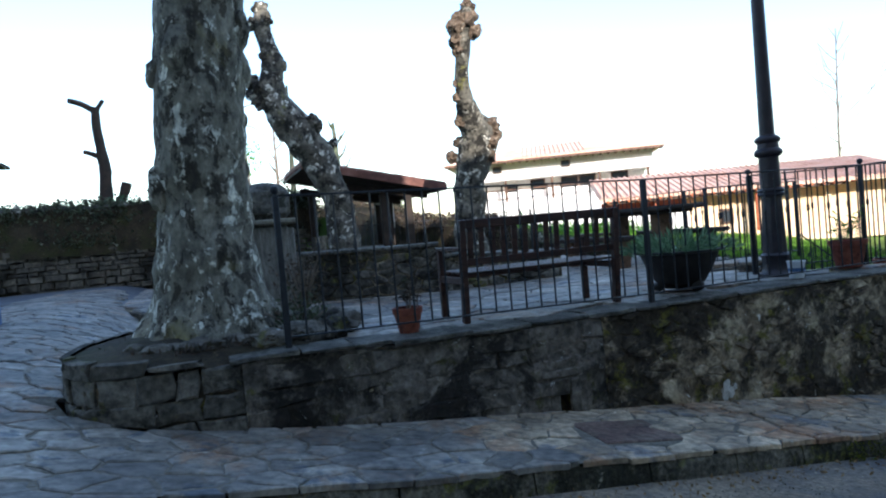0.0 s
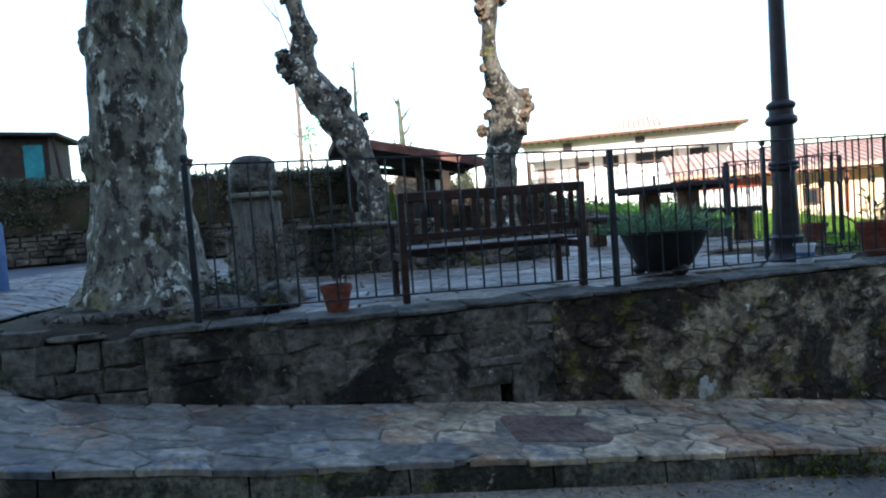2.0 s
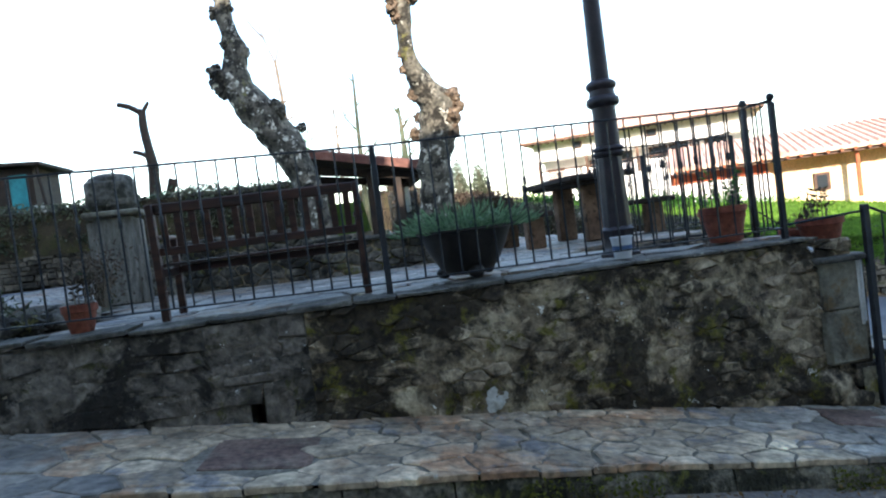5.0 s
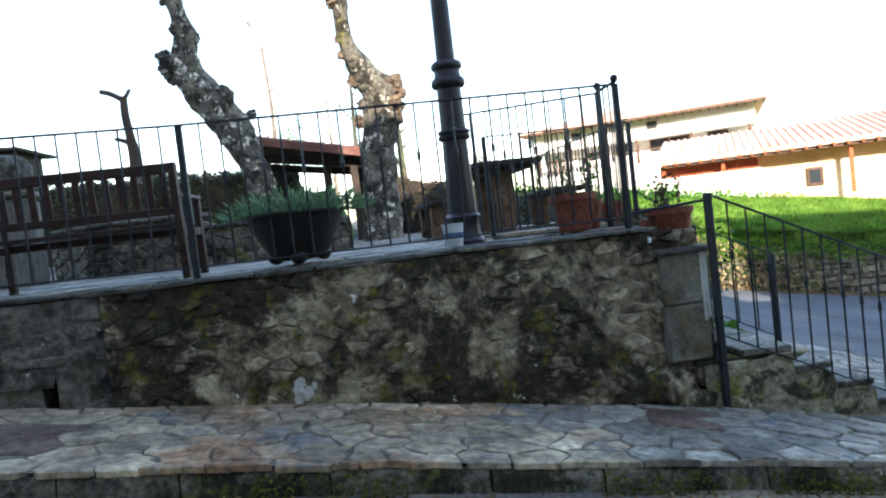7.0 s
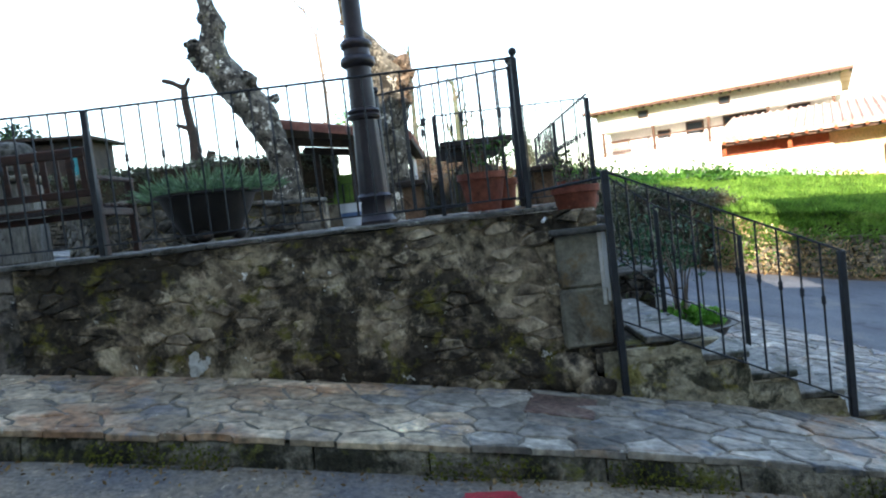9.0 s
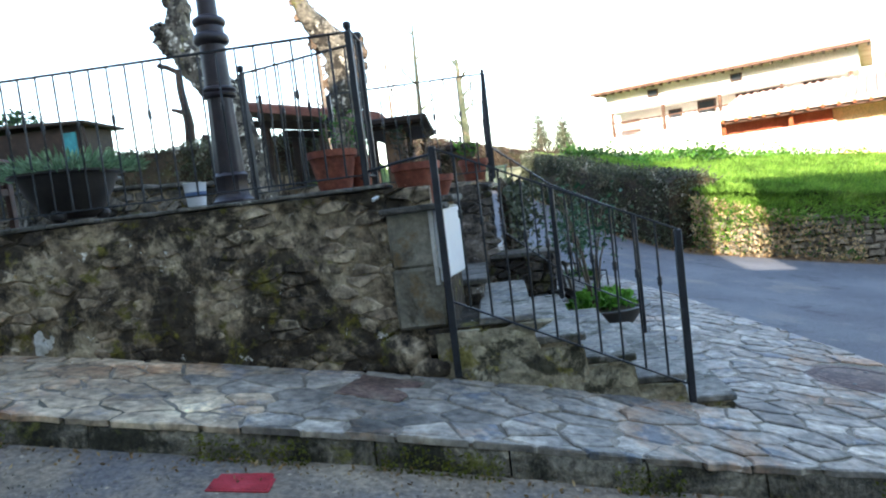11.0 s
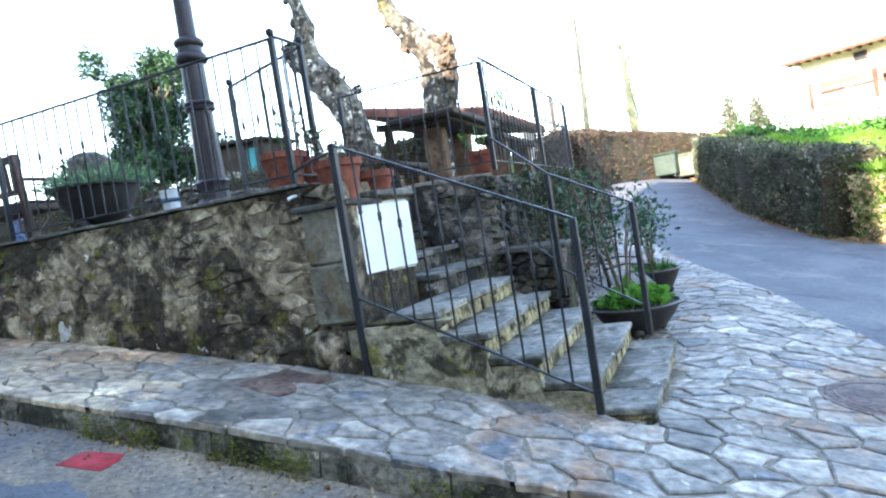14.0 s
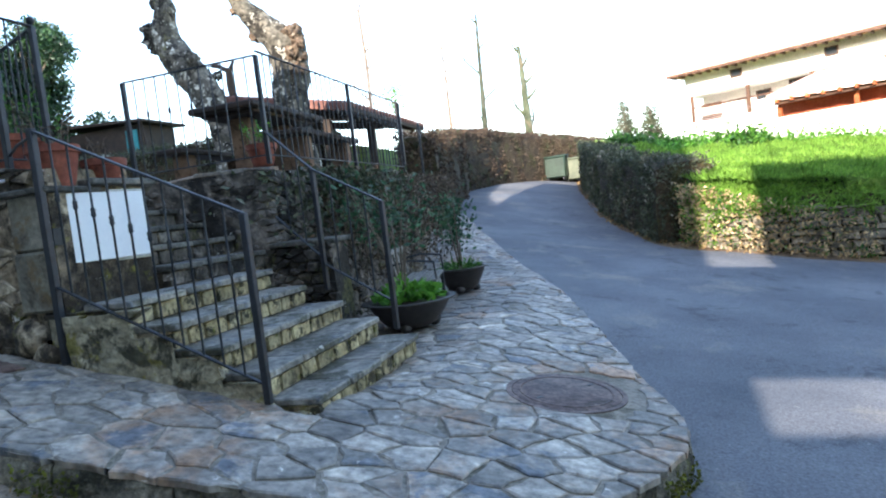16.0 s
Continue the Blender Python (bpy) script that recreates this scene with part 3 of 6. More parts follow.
def mortar_skin(parent, x0, x1, y, low, high, step=0.025, seed=2, mat=None):
    """Crumbling mortar between and partly over the stones of a straight wall face."""
    xs_ = np.arange(x0, x1 + 1e-6, step)
    us_ = np.linspace(0, 1, 40)
    verts, faces = [], []
    for x in xs_:
        lo, hi = low(x, y), high(x, y)
        for u in us_:
            z = lo + (hi - lo) * u
            d = 0.020 + 0.020 * noise.noise(Vector((x * 3.1, z * 5.0, seed))) + 0.014 * noise.noise(Vector((x * 9, z * 13, seed))) + 0.007 * noise.noise(Vector((x * 27, z * 33, seed)))
            verts.append((x, y - d, z))
    n = len(us_)
    for i in range(len(xs_) - 1):
        for k in range(n - 1):
            a = i * n + k
            if abs(verts[a][0] + step / 2 - 2.70) < 0.055 and 0.0 < verts[a][2] < 0.30:
                continue
            faces.append((a, a + n, a + n + 1, a + 1))
    me = bpy.data.meshes.new("mortar_skin")
    me.from_pydata(verts, [], faces)
    me.materials.append(mat or M_WALLCORE)
    me.shade_smooth()
    part("mortar_skin", me, None, parent)


mortar_skin(front_wall, 3.1, 7.1, 4.664, lambda x, y: paved(x, y) - 0.04, wall_top)
mortar_skin(front_wall, 0.2, 3.1, 4.668, lambda x, y: paved(x, y) - 0.04, wall_top, seed=5, mat=M_WALLDARK)

# ---- crazy paving ----
def clip(poly, inside_line):
    """Cut a polygon to the left of a line a-b."""
    a0, b0 = inside_line
    n = Vector((-(b0 - a0).y, (b0 - a0).x))
    out = []
    for a, b in zip(poly, poly[1:] + poly[:1]):
        sa, sb = (a - a0).dot(n), (b - a0).dot(n)
        if sa >= 0:
            out.append(a)
        if (sa < 0) != (sb < 0):
            out.append(a + (b - a) * (sa / (sa - sb)))
    return out


def inside(poly, p):
    c = False
    for a, b in zip(poly, poly[1:] + poly[:1]):
        if (a[1] > p[1]) != (b[1] > p[1]) and p[0] < (b[0] - a[0]) * (p[1] - a[1]) / (b[1] - a[1]) + a[0]:
            c = not c
    return c


def flag_bm(poly, height, thick, bm, rng):
    """One irregular slab with a softened rim, over a sloping bed."""
    c = sum(poly, Vector((0, 0))) / len(poly)
    tilt = rng.uniform(-0.004, 0.008)
    low, rim, top = [], [], []
    for v in poly:
        z = height(v.x, v.y) + tilt
        low.append(bm.verts.new((v.x, v.y, z - thick)))
        rim.append(bm.verts.new((v.x, v.y, z - 0.007)))
        w = v + (c - v).normalized() * min(0.012, (c - v).length * 0.3)
        top.append(bm.verts.new((w.x, w.y, z)))
    n = len(poly)
    for r0, r1 in ((low, rim), (rim, top)):
        for i in range(n):
            bm.faces.new((r0[i], r0[(i + 1) % n], r1[(i + 1) % n], r1[i]))
    bm.faces.new(top)
    return bm


def crazy_paving(parent, region, height, size, seed, near=None, limit=300, edge_cut=(), holes=(), thick=0.04, gap=0.009, stretch=1.0, worn=None):
    rng = random.Random(seed)
    xs_, ys_ = [p[0] for p in region], [p[1] for p in region]
    sites = uneven_sites(rng, min(xs_) - size, max(xs_) + size, min(ys_) - size, max(ys_) + size, size, stretch, (0.5, 0.7, 1.0, 1.5))
    flat = [Vector((q.x / stretch, q.y)) for q in sites]
    made, rest, worn_rest = 0, bmesh.new(), bmesh.new()
    lines = [(Vector(a), Vector(b)) for a, b in edge_cut]
    for p, f in zip(sites, flat):
        outside = not inside(region, p)
        cuts = [(a, b) for a, b in lines if min(a.x, b.x) - 0.7 < p.x < max(a.x, b.x) + 0.7 and min(a.y, b.y) - 0.7 < p.y < max(a.y, b.y) + 0.7]
        if (outside and not cuts) or any(hole(p.x, p.y) for hole in holes):
            continue
        poly = [Vector((v.x * stretch, v.y)) for v in cell(f, sorted((q for q in flat if abs(q.x - f.x) < 2.6 * size and abs(q.y - f.y) < 2.6 * size), key=lambda q: (q - f).length), 2.0 * size)]
        for a, b in cuts:
            if len(poly) > 2:
                poly = clip(poly, (a, b))
        if len(poly) > 2 and not inside(region, sum(poly, Vector((0, 0))) / len(poly)):
            continue
        area = abs(sum(a.x * b.y - a.y * b.x for a, b in zip(poly, poly[1:] + poly[:1]))) / 2 if len(poly) > 2 else 0
        if area < 0.004:
            continue
        if len(poly) < 3:
            continue
        c = sum(poly, Vector((0, 0))) / len(poly)
        g = gap * rng.uniform(0.6, 1.6)
        poly = [v + (c - v).normalized() * min(g, (c - v).length * 0.4) for v in poly]
        rough_edge = []
        for a, b in zip(poly, poly[1:] + poly[:1]):
            rough_edge.append(a + Vector((rng.uniform(-1, 1), rng.uniform(-1, 1))) * 0.008)
            if (b - a).length > 0.09:
                rough_edge.append((a + b) / 2 + (c - (a + b) / 2).normalized() * rng.uniform(-0.004, 0.022))
        poly = rough_edge
        if near and near(p.x, p.y) and made < limit:
            part("flagstone", flag_bm(poly, height, thick, bmesh.new(), rng), M_FLAG, parent, smooth=False)
            made += 1
        else:
            flag_bm(poly, height, thick, worn_rest if worn and worn(p.x, p.y) else rest, rng)
    if len(worn_rest.verts):
        part("worn_flagstones", worn_rest, M_FLAG_WORN_WARM, parent, smooth=False, kind="stuff")
    else:
        worn_rest.free()
    if len(rest.verts):
        part("flagstones_rest", rest, M_FLAG_FAR, parent, smooth=False, kind="stuff")
    else:
        rest.free()


KERB_LINE = [(-14.0, 3.3), (-2.0, 3.42), (0.9, 3.42), (6.6, 3.42), (8.3, 3.40), (9.4, 3.54), (9.9, 3.64), (10.6, 3.86), (11.05, 4.1), (11.26, 4.41), (11.41, 4.75), (11.46, 5.15),
             (11.41, 5.48), (11.1, 6.55), (10.74, 7.95), (10.3, 9.4), (9.7, 10.9), (8.8, 13.0), (7.95, 15.0), (7.2, 17.0)]
WALK_REGION = KERB_LINE + [(6.3, 17.5), (7.3, 13.5), (7.8, 11.0), (7.8, 6.5), (9.3, 6.4), (9.3, 4.5), (7.45, 4.62), (0.2, 4.64), (-0.45, 4.66), (-0.86, 4.84), (-1.04, 5.3), (-0.99, 5.9),
                           (-0.74, 6.62), (-0.6, 9.5), (-1.4, 12), (-1.6, 15.5), (-2.8, 15.3), (-3.4, 11.6), (-14, 10)]
bed_line = [Vector(p) for p in WALK_REGION]


def shrink(v, i):
    a, b = bed_line[i - 1], bed_line[(i + 1) % len(bed_line)]
    d = (b - a).normalized()
    return v + Vector((-d.y, d.x)) * 0.02


bed_pts = [shrink(v, i) for i, v in enumerate(bed_line)]
fine_bed = []
for a, b in zip(bed_pts, bed_pts[1:] + bed_pts[:1]):
    n = max(1, int((b - a).length / 0.5))
    fine_bed += [a + (b - a) * (k / n) for k in range(n)]
bed_in = []
for gx in np.arange(-13.8, 11.6, 0.4):
    for gy in np.arange(3.3, 17.4, 0.4):
        bed_in.append((gx, gy))
from mathutils import geometry as _geo
_pts = [Vector((v.x, v.y)) for v in fine_bed] + [Vector(p) for p in bed_in if inside(WALK_REGION, p)]
_n = len(fine_bed)
_v, _e, _f, *_ = _geo.delaunay_2d_cdt(_pts, [(i, (i + 1) % _n) for i in range(_n)], [], 0, 1e-4)
bed_mesh = bpy.data.meshes.new("pavement")
_keep = [tuple(f) for f in _f if inside([tuple(p) for p in fine_bed], sum((_v[k] for k in f), Vector((0, 0))) / len(f))]
bed_mesh.from_pydata([(v.x, v.y, paved(v.x, v.y) - 0.009) for v in _v], [], _keep)
bed_mesh.materials.append(M_JOINT)
pavement = new("pavement", bed_mesh)
tagged(pavement, "crazy paving sidewalk of grey irregular flagstones in mortar", "pavement", kind="structure")

# kerb face below the paving's edge
kerb_total, kerb_at = along(KERB_LINE)
kerb = thing("kerb", (0, 0, 0), 0, "mossy low stone kerb along the sloping road", "kerb")
tagged(kerb, kind="structure")
s, rng = 9.0, random.Random(21)
while s < kerb_total - 0.5:
    w = rng.uniform(0.6, 1.05)
    bm = bmesh.new()
    rows = []
    k = 6
    for i in range(k + 1):
        p, d = kerb_at(s + 0.006 + (w - 0.012) * i / k)
        n = Vector((d.y, -d.x))
        j = 0.012 * noise.noise(Vector((p.x * 5, p.y * 5, 1.0)))
        zt, zb = paved(p.x, p.y) - 0.034, road_z(p.x, p.y) - 0.06
        col = []
        for off, z in ((-0.14, zb), (0.012 + j, zb), (0.0 + j, (zb + zt) / 2 + 0.03), (-0.012 + j, zt - 0.02), (-0.03, zt), (-0.14, zt)):
            q = p + n * off
            col.append(bm.verts.new((q.x, q.y, z)))
        rows.append(col)
    for a, b in zip(rows, rows[1:]):
        for i in range(6):
            bm.faces.new((a[i], a[(i + 1) % 6], b[(i + 1) % 6], b[i]))
    bm.faces.new(rows[0])
    bm.faces.new(rows[-1][::-1])
    bmesh.ops.recalc_face_normals(bm, faces=bm.faces)
    part("kerb_stone", bm, M_KERB, kerb)
    s += w


def dirt_strip():
    """Earth and leaf litter lying in the gutter, spread wide to carry reflected sun warmth."""
    bm = bmesh.new()
    prev = None
    for s in np.arange(10.0, 23.6, 0.05):
        p, d = kerb_at(s)
        n = Vector((d.y, -d.x))
        wdt = 1.0 + 0.75 * noise.noise(Vector((s * 0.9, 0, 0))) + 0.12 * noise.noise(Vector((s * 4, 3, 0))) + 0.08 * noise.noise(Vector((s * 15, 3, 0)))
        wdt = max(0.03, wdt) * min(1.0, (23.8 - s) / 1.5)
        row = []
        for off, up in ((-0.02, 0.03), (wdt * 0.35, 0.006), (wdt, -0.003)):
            q = p + n * off
            row.append(bm.verts.new((q.x, q.y, road_z(q.x, q.y) + up)))
        if prev:
            for i in range(2):
                bm.faces.new((prev[i], prev[i + 1], row[i + 1], row[i]))
        prev = row
    bmesh.ops.recalc_face_normals(bm, faces=bm.faces)
    return bm


solid("gutter_dirt", dirt_strip(), M_ASPHALT_DIRT, "dry brown earth along the kerb, coloured warm for reflected sun", "dirt", kind="stuff")

lr = random.Random(77)
litter = []
for _ in range(900):
    p, d = kerb_at(lr.uniform(12.0, 24.0))
    n = Vector((d.y, -d.x))
    q = p + n * (0.02 + abs(lr.gauss(0, 0.12)))
    litter.append((q.x, q.y, road_z(q.x, q.y) + 0.03))
lt_ob = new("leaf_litter", leaf_mesh("leaf_litter", M_LITTER, litter, 0.016, 0.5, 0.0, 5))
tagged(lt_ob, "small dry leaves and crumbs of moss in the gutter", "leaf litter", kind="stuff")
grit = []
for _ in range(15000):
    t = lr.uniform(8.0, 24.5)
    p, d = kerb_at(t)
    n = Vector((d.y, -d.x))
    q = p + n * (0.03 + abs(lr.gauss(0, 0.45)) * (0.6 + 0.7 * noise.noise(Vector((t, 8.0, 0)))))
    if math.hypot(q.x - 6.4, q.y - 3.16) > 0.24:
        grit.append((q.x, q.y, road_z(q.x, q.y) + 0.004))
gr_ob = new("road_grit", leaf_mesh("road_grit", M_GRIT, grit, 0.0075, 0.7, 0.0, 15))
tagged(gr_ob, "pale grit and sand strewn over the road's edge", "grit", kind="stuff")
moss = []
for _ in range(5200):
    t = lr.uniform(17.5, 26.0)
    if noise.noise(Vector((t * 1.1, 5.0, 0))) < 0.02:
        continue
    p, d = kerb_at(t)
    n = Vector((d.y, -d.x))
    h = lr.random() ** 1.5
    q = p + n * (0.02 + 0.03 * (1 - h))
    moss.append((q.x, q.y, road_z(q.x, q.y) + 0.01 + h * max(0.02, kerb_height(q.x, q.y) - 0.06)))
ms_ob = new("kerb_moss", leaf_mesh("kerb_moss", M_MOSS, moss, 0.012, 0.6, 0.3, 6))
tagged(ms_ob, "yellow-green moss growing along the kerb face", "moss", kind="stuff")

# ---- unseen walls behind the road, added to cast shade ----
def shade_block(name, x0, x1, z0, z1, y0=-9.0, y1=-4.0):
    solid(name, a_box((x1 - x0, y1 - y0, z1 - z0), ((x0 + x1) / 2, (y0 + y1) / 2, (z0 + z1) / 2)), M_PLAINWALL,
          "unseen plain wall block added to cast shade over the place", "wall", smooth=False)


# Heights are set by where each block's shadow should end.
shade_block("wall_south_0", -40, -1.4, -1.5, 17.8)
shade_block("wall_south_1", -1.4, 3.4, -1.5, 13.2)
shade_block("wall_south_2", 3.4, 6.2, -2.5, 9.4)
shade_block("wall_south_6", 6.2, 11.25, -2.5, 13.6)
# Two thin pieces leave openings that let sun patches through.
shade_block("wall_south_3", 11.25, 12.5, -2.8, 2.3, -4.4)
shade_block("wall_south_4", 11.25, 12.5, 2.95, 5.3, -4.4)
shade_block("wall_south_5", 12.5, 34, -4, 8.2)


# ---- stairs ----
stairs = thing("stone_steps", (9.35, 5.45, -1.1), 0, "mossy stone steps climbing to the terrace", "stairs")
tagged(stairs, kind="structure")
O = Vector((9.35, 5.45, -1.1))
RISE, TREAD = 0.172, 0.327
step_rng = random.Random(4)
RISER_FORMS = form_meshes(M_RISER, 8, 31)
# Dark stone puts the stairwell's deep shade into the upper risers' colour.
SHADE_FORMS = form_meshes(M_WALLDARK, 8, 33)
for i in range(10):
    nose, top = 9.35 - TREAD * i, -0.92 + RISE * i
    y0, y1 = (4.56, 6.38 - 0.012 * i) if i < 5 else (5.42, 6.80)
    if i < 5:
        y0 = 4.55
    depth = 0.45
    part("step_core", a_box((nose - 0.05 - 6.0, y1 - y0 - 0.03, top - 0.05 + 1.5), ((nose - 0.05 + 6.0) / 2 - O.x, (y0 + y1) / 2 - O.y, (top - 0.05 - 1.5) / 2 - O.z)) if i >= 5 else
         a_box((nose - 0.05 - 7.3, y1 - y0 - 0.03, top - 0.05 + 1.5), ((nose - 0.05 + 7.3) / 2 - O.x, (y0 + y1) / 2 - O.y, (top - 0.05 - 1.5) / 2 - O.z)), M_WALLCORE, stairs, smooth=False)
    y = y0
    while y < y1 - 0.02:
        w = min(step_rng.uniform(0.35, 0.75), y1 - y)
        if y1 - y - w < 0.15:
            w = y1 - y
        b = a_box((TREAD + 0.07, w - 0.012, 0.05), (nose - (TREAD + 0.07) / 2 + step_rng.uniform(-0.008, 0.012) - O.x, y + w / 2 - O.y, top - 0.025 - O.z),
                  (step_rng.uniform(-0.6, 0.6), step_rng.uniform(-0.6, 0.6), step_rng.uniform(-0.8, 0.8)), 0.01)
        # From the sixth step on, the darker tread colour also paints that shade.
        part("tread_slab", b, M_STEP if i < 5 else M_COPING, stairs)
        y += w
    y = y0
    while y < y1 - 0.02:
        w = min(step_rng.uniform(0.13, 0.3), y1 - y)
        ob = new("riser_stone", step_rng.choice(RISER_FORMS if i < 5 else SHADE_FORMS))
        ob.parent = stairs
        ob.matrix_basis = Matrix.Translation((nose - 0.075 - O.x, y + w / 2 - O.y, top - 0.05 - (RISE - 0.05) / 2 - O.z)) @ Euler((0, 0, math.pi / 2)).to_matrix().to_4x4() @ Matrix.Diagonal((w - 0.014, 0.1, RISE - 0.056, 1))
        y += w
# rubble on the steps' flank towards the road
flank = thing("stair_flank", (0, 0, 0), 0, "pale mossy rubble flank of the steps", "wall")
tagged(flank, kind="structure")


def flank_top(x, y):
    return -0.92 + RISE * max(0, math.floor((9.35 - x) / TREAD + 1e-6)) - 0.055 if x > 7.72 else -0.30


rubble(flank, [(9.30, 4.553), (7.44, 4.553)], lambda x, y: paved(x, y) - 0.06, flank_top, M_FLANK, 0.11, 1.6, 0.04, 91, name="flank_stone", gap=0.008)
part("flank_core", a_box((0.5, 0.3, 0.6), (7.60, 4.71, -0.61)), M_FLANK, flank, smooth=False)
mortar_skin(flank, 7.5, 9.28, 4.545, lambda x, y: paved(x, y) - 0.06, lambda x, y: flank_top(x, y) - 0.015, seed=7, mat=M_FLANK)
# side walls of the steps
side_wall = thing("stair_wall", (0, 0, 0), 0, "dark rough stone wall beside the steps", "wall")
tagged(side_wall, kind="structure")
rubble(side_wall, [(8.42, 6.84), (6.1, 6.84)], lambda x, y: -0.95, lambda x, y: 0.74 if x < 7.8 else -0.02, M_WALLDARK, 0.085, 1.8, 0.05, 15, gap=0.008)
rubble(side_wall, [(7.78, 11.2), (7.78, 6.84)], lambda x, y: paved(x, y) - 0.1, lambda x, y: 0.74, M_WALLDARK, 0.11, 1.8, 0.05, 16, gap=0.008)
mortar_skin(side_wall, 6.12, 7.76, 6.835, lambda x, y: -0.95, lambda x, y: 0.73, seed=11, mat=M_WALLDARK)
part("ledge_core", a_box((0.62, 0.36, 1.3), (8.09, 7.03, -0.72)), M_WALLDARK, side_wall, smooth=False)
part("ledge_slab", a_box((0.7, 0.46, 0.05), (8.09, 7.03, -0.04), (1, 1, 2), 0.012), M_COPING, side_wall)

# pillar at the wall's end, with the white meter board behind the railing
pillar = thing("corner_pillar", (7.27, 4.75, -0.7), 0, "dressed grey stone corner pillar of the terrace wall", "pillar")
part("upper_block", a_box((0.34, 0.34, 0.40), (0, 0, 1.065), (0, 0, 0), 0.02), M_STONEPILLAR, pillar)
part("lower_block", a_box((0.35, 0.35, 0.43), (0.0, 0, 0.65), (0, 0, 0.6), 0.02), M_STONEPILLAR, pillar)
part("cap_slab", a_box((0.46, 0.50, 0.045), (0.02, 0.03, 1.275), (0, 0, 0), 0.012), M_COPING, pillar)
bm = bmesh.new()
for k, (x, y, z, r) in enumerate([(-0.15, -0.08, 0.25, 0.17), (0.12, -0.06, 0.28, 0.15), (-0.35, -0.02, 0.3, 0.14), (0.02, -0.1, 0.12, 0.16), (0.18, 0.1, 0.2, 0.16), (-0.55, 0.0, 0.24, 0.13)]):
    lump(bm, (x, y, z), r, 0.3, 2.0, (1.25, 0.8, 0.85), 2)
part("footing_rocks", bm, M_WALL, pillar)

pipe = thing("drain_pipe", (7.04, 4.60, 0.68), 0, "short white plastic pipe end under the coping", "pipe")
part("tube", tube([(0.03, 0.12, 0.02), (0, 0, 0), (-0.015, -0.025, -0.012)], [0.013, 0.013, 0.013], 10), M_WHITE, pipe)
board = thing("meter_board", (7.5, 4.98, 0.03), -9.0, "white painted metal meter cabinet door behind the railing", "cabinet")
part("door", a_box((0.04, 0.80, 0.50), (0, 0, 0.27), (0, 0, 0), 0.006), M_WHITE, board)
part("frame", a_box((0.03, 0.84, 0.54), (-0.025, 0, 0.27), (0, 0, 0), 0.004), M_CLOTH, board)
part("lock", a_box((0.02, 0.07, 0.12), (0.025, -0.36, 0.22), (0, 0, 0), 0.004), M_IRON, board)
niche = solid("wall_niche", a_box((0.28, 0.82, 1.45), (7.36, 4.99 + 0.02, -0.13), (0, 0, -4)), M_WALLCORE, "mossy mortared wall under the meter board", "wall", smooth=False)
part("niche_cap", a_box((0.40, 0.62, 0.05), (7.38, 5.22, 0.625), (0, 0, -4), 0.012), M_COPING, niche)

# coping slabs on the front wall
def ragged_slab(w, d, thick, at, rng):
    """A thin split slab with an uneven outline."""
    bm = bmesh.new()
    ring = []
    nx, ny = max(3, int(w / 0.09)), 4
    for k in range(nx):
        ring.append((-w / 2 + w * k / nx, -d / 2))
    for k in range(ny):
        ring.append((w / 2, -d / 2 + d * k / ny))
    for k in range(nx):
        ring.append((w / 2 - w * k / nx, d / 2))
    for k in range(ny):
        ring.append((-w / 2, d / 2 - d * k / ny))
    ring = [(x + rng.uniform(-0.006, 0.006), y + rng.uniform(-0.02, 0.02)) for x, y in ring]
    tilt = rng.uniform(-0.012, 0.012)
    rows = []
    for inset, z in ((0.006, -thick / 2), (0.0, thick * 0.2), (0.012, thick / 2)):
        rows.append([bm.verts.new((at[0] + x * (1 - inset / w), at[1] + y * (1 - inset / d), at[2] + z + tilt * x + rng.uniform(-0.003, 0.003))) for x, y in ring])
    n = len(ring)
    for a, b in zip(rows, rows[1:]):
        for i in range(n):
            bm.faces.new((a[i], a[(i + 1) % n], b[(i + 1) % n], b[i]))
    bm.faces.new(rows[0][::-1])
    bm.faces.new(rows[-1])
    return bm


coping_rng = random.Random(12)
x = 0.12
while x < 7.1:
    w = coping_rng.uniform(0.28, 0.7)
    w = min(w, 7.12 - x)
    z = wall_top(x + w / 2, 4.7) + 0.025
    part("coping_slab", ragged_slab(w - 0.012, 0.40, coping_rng.uniform(0.022, 0.036), (x + w / 2, 4.825 + coping_rng.uniform(-0.03, 0.02), z), coping_rng), M_COPING, front_wall)
    x += w
part("slot_lintel", a_box((0.42, 0.14, 0.07), (2.70, 4.705, 0.335), (0, 1, 0), 0.012), M_WALLDARK, front_wall)
part("slot_jamb", a_box((0.10, 0.14, 0.3), (2.60, 4.71, 0.15), (0, 0, 0), 0.012), M_WALLDARK, front_wall)
part("slot_jamb", a_box((0.10, 0.14, 0.3), (2.80, 4.71, 0.14), (0, 0, 0), 0.012), M_WALLDARK, front_wall)
# Flat white lumps stand for a lime splash on the wall face.
bm = bmesh.new()
lump(bm, (4.38, 4.645, -0.10), 0.07, 1.0, 3.0, (0.8, 0.2, 1.2), 3)
lump(bm, (4.46, 4.65, -0.08), 0.05, 1.0, 3.0, (1.0, 0.2, 0.9), 3)
part("whitish_stone", bm, M_CLOTH, front_wall, "white lime splash at the wall's foot")


# ---- iron railings ----
def round_bar(length, r=0.008, seg=6):
    return tube([(0, 0, 0), (0, 0, length)], [r, r], seg)


def knot_bar(length, at=0.62, r=0.008):
    """A thin upright bar with a forged knuckle."""
    z = length * at
    return lathe([(r, 0), (r, z - 0.035), (0.017, z - 0.02), (0.014, z), (0.017, z + 0.02), (r, z + 0.035), (r, length)], 6)


BARS = {}


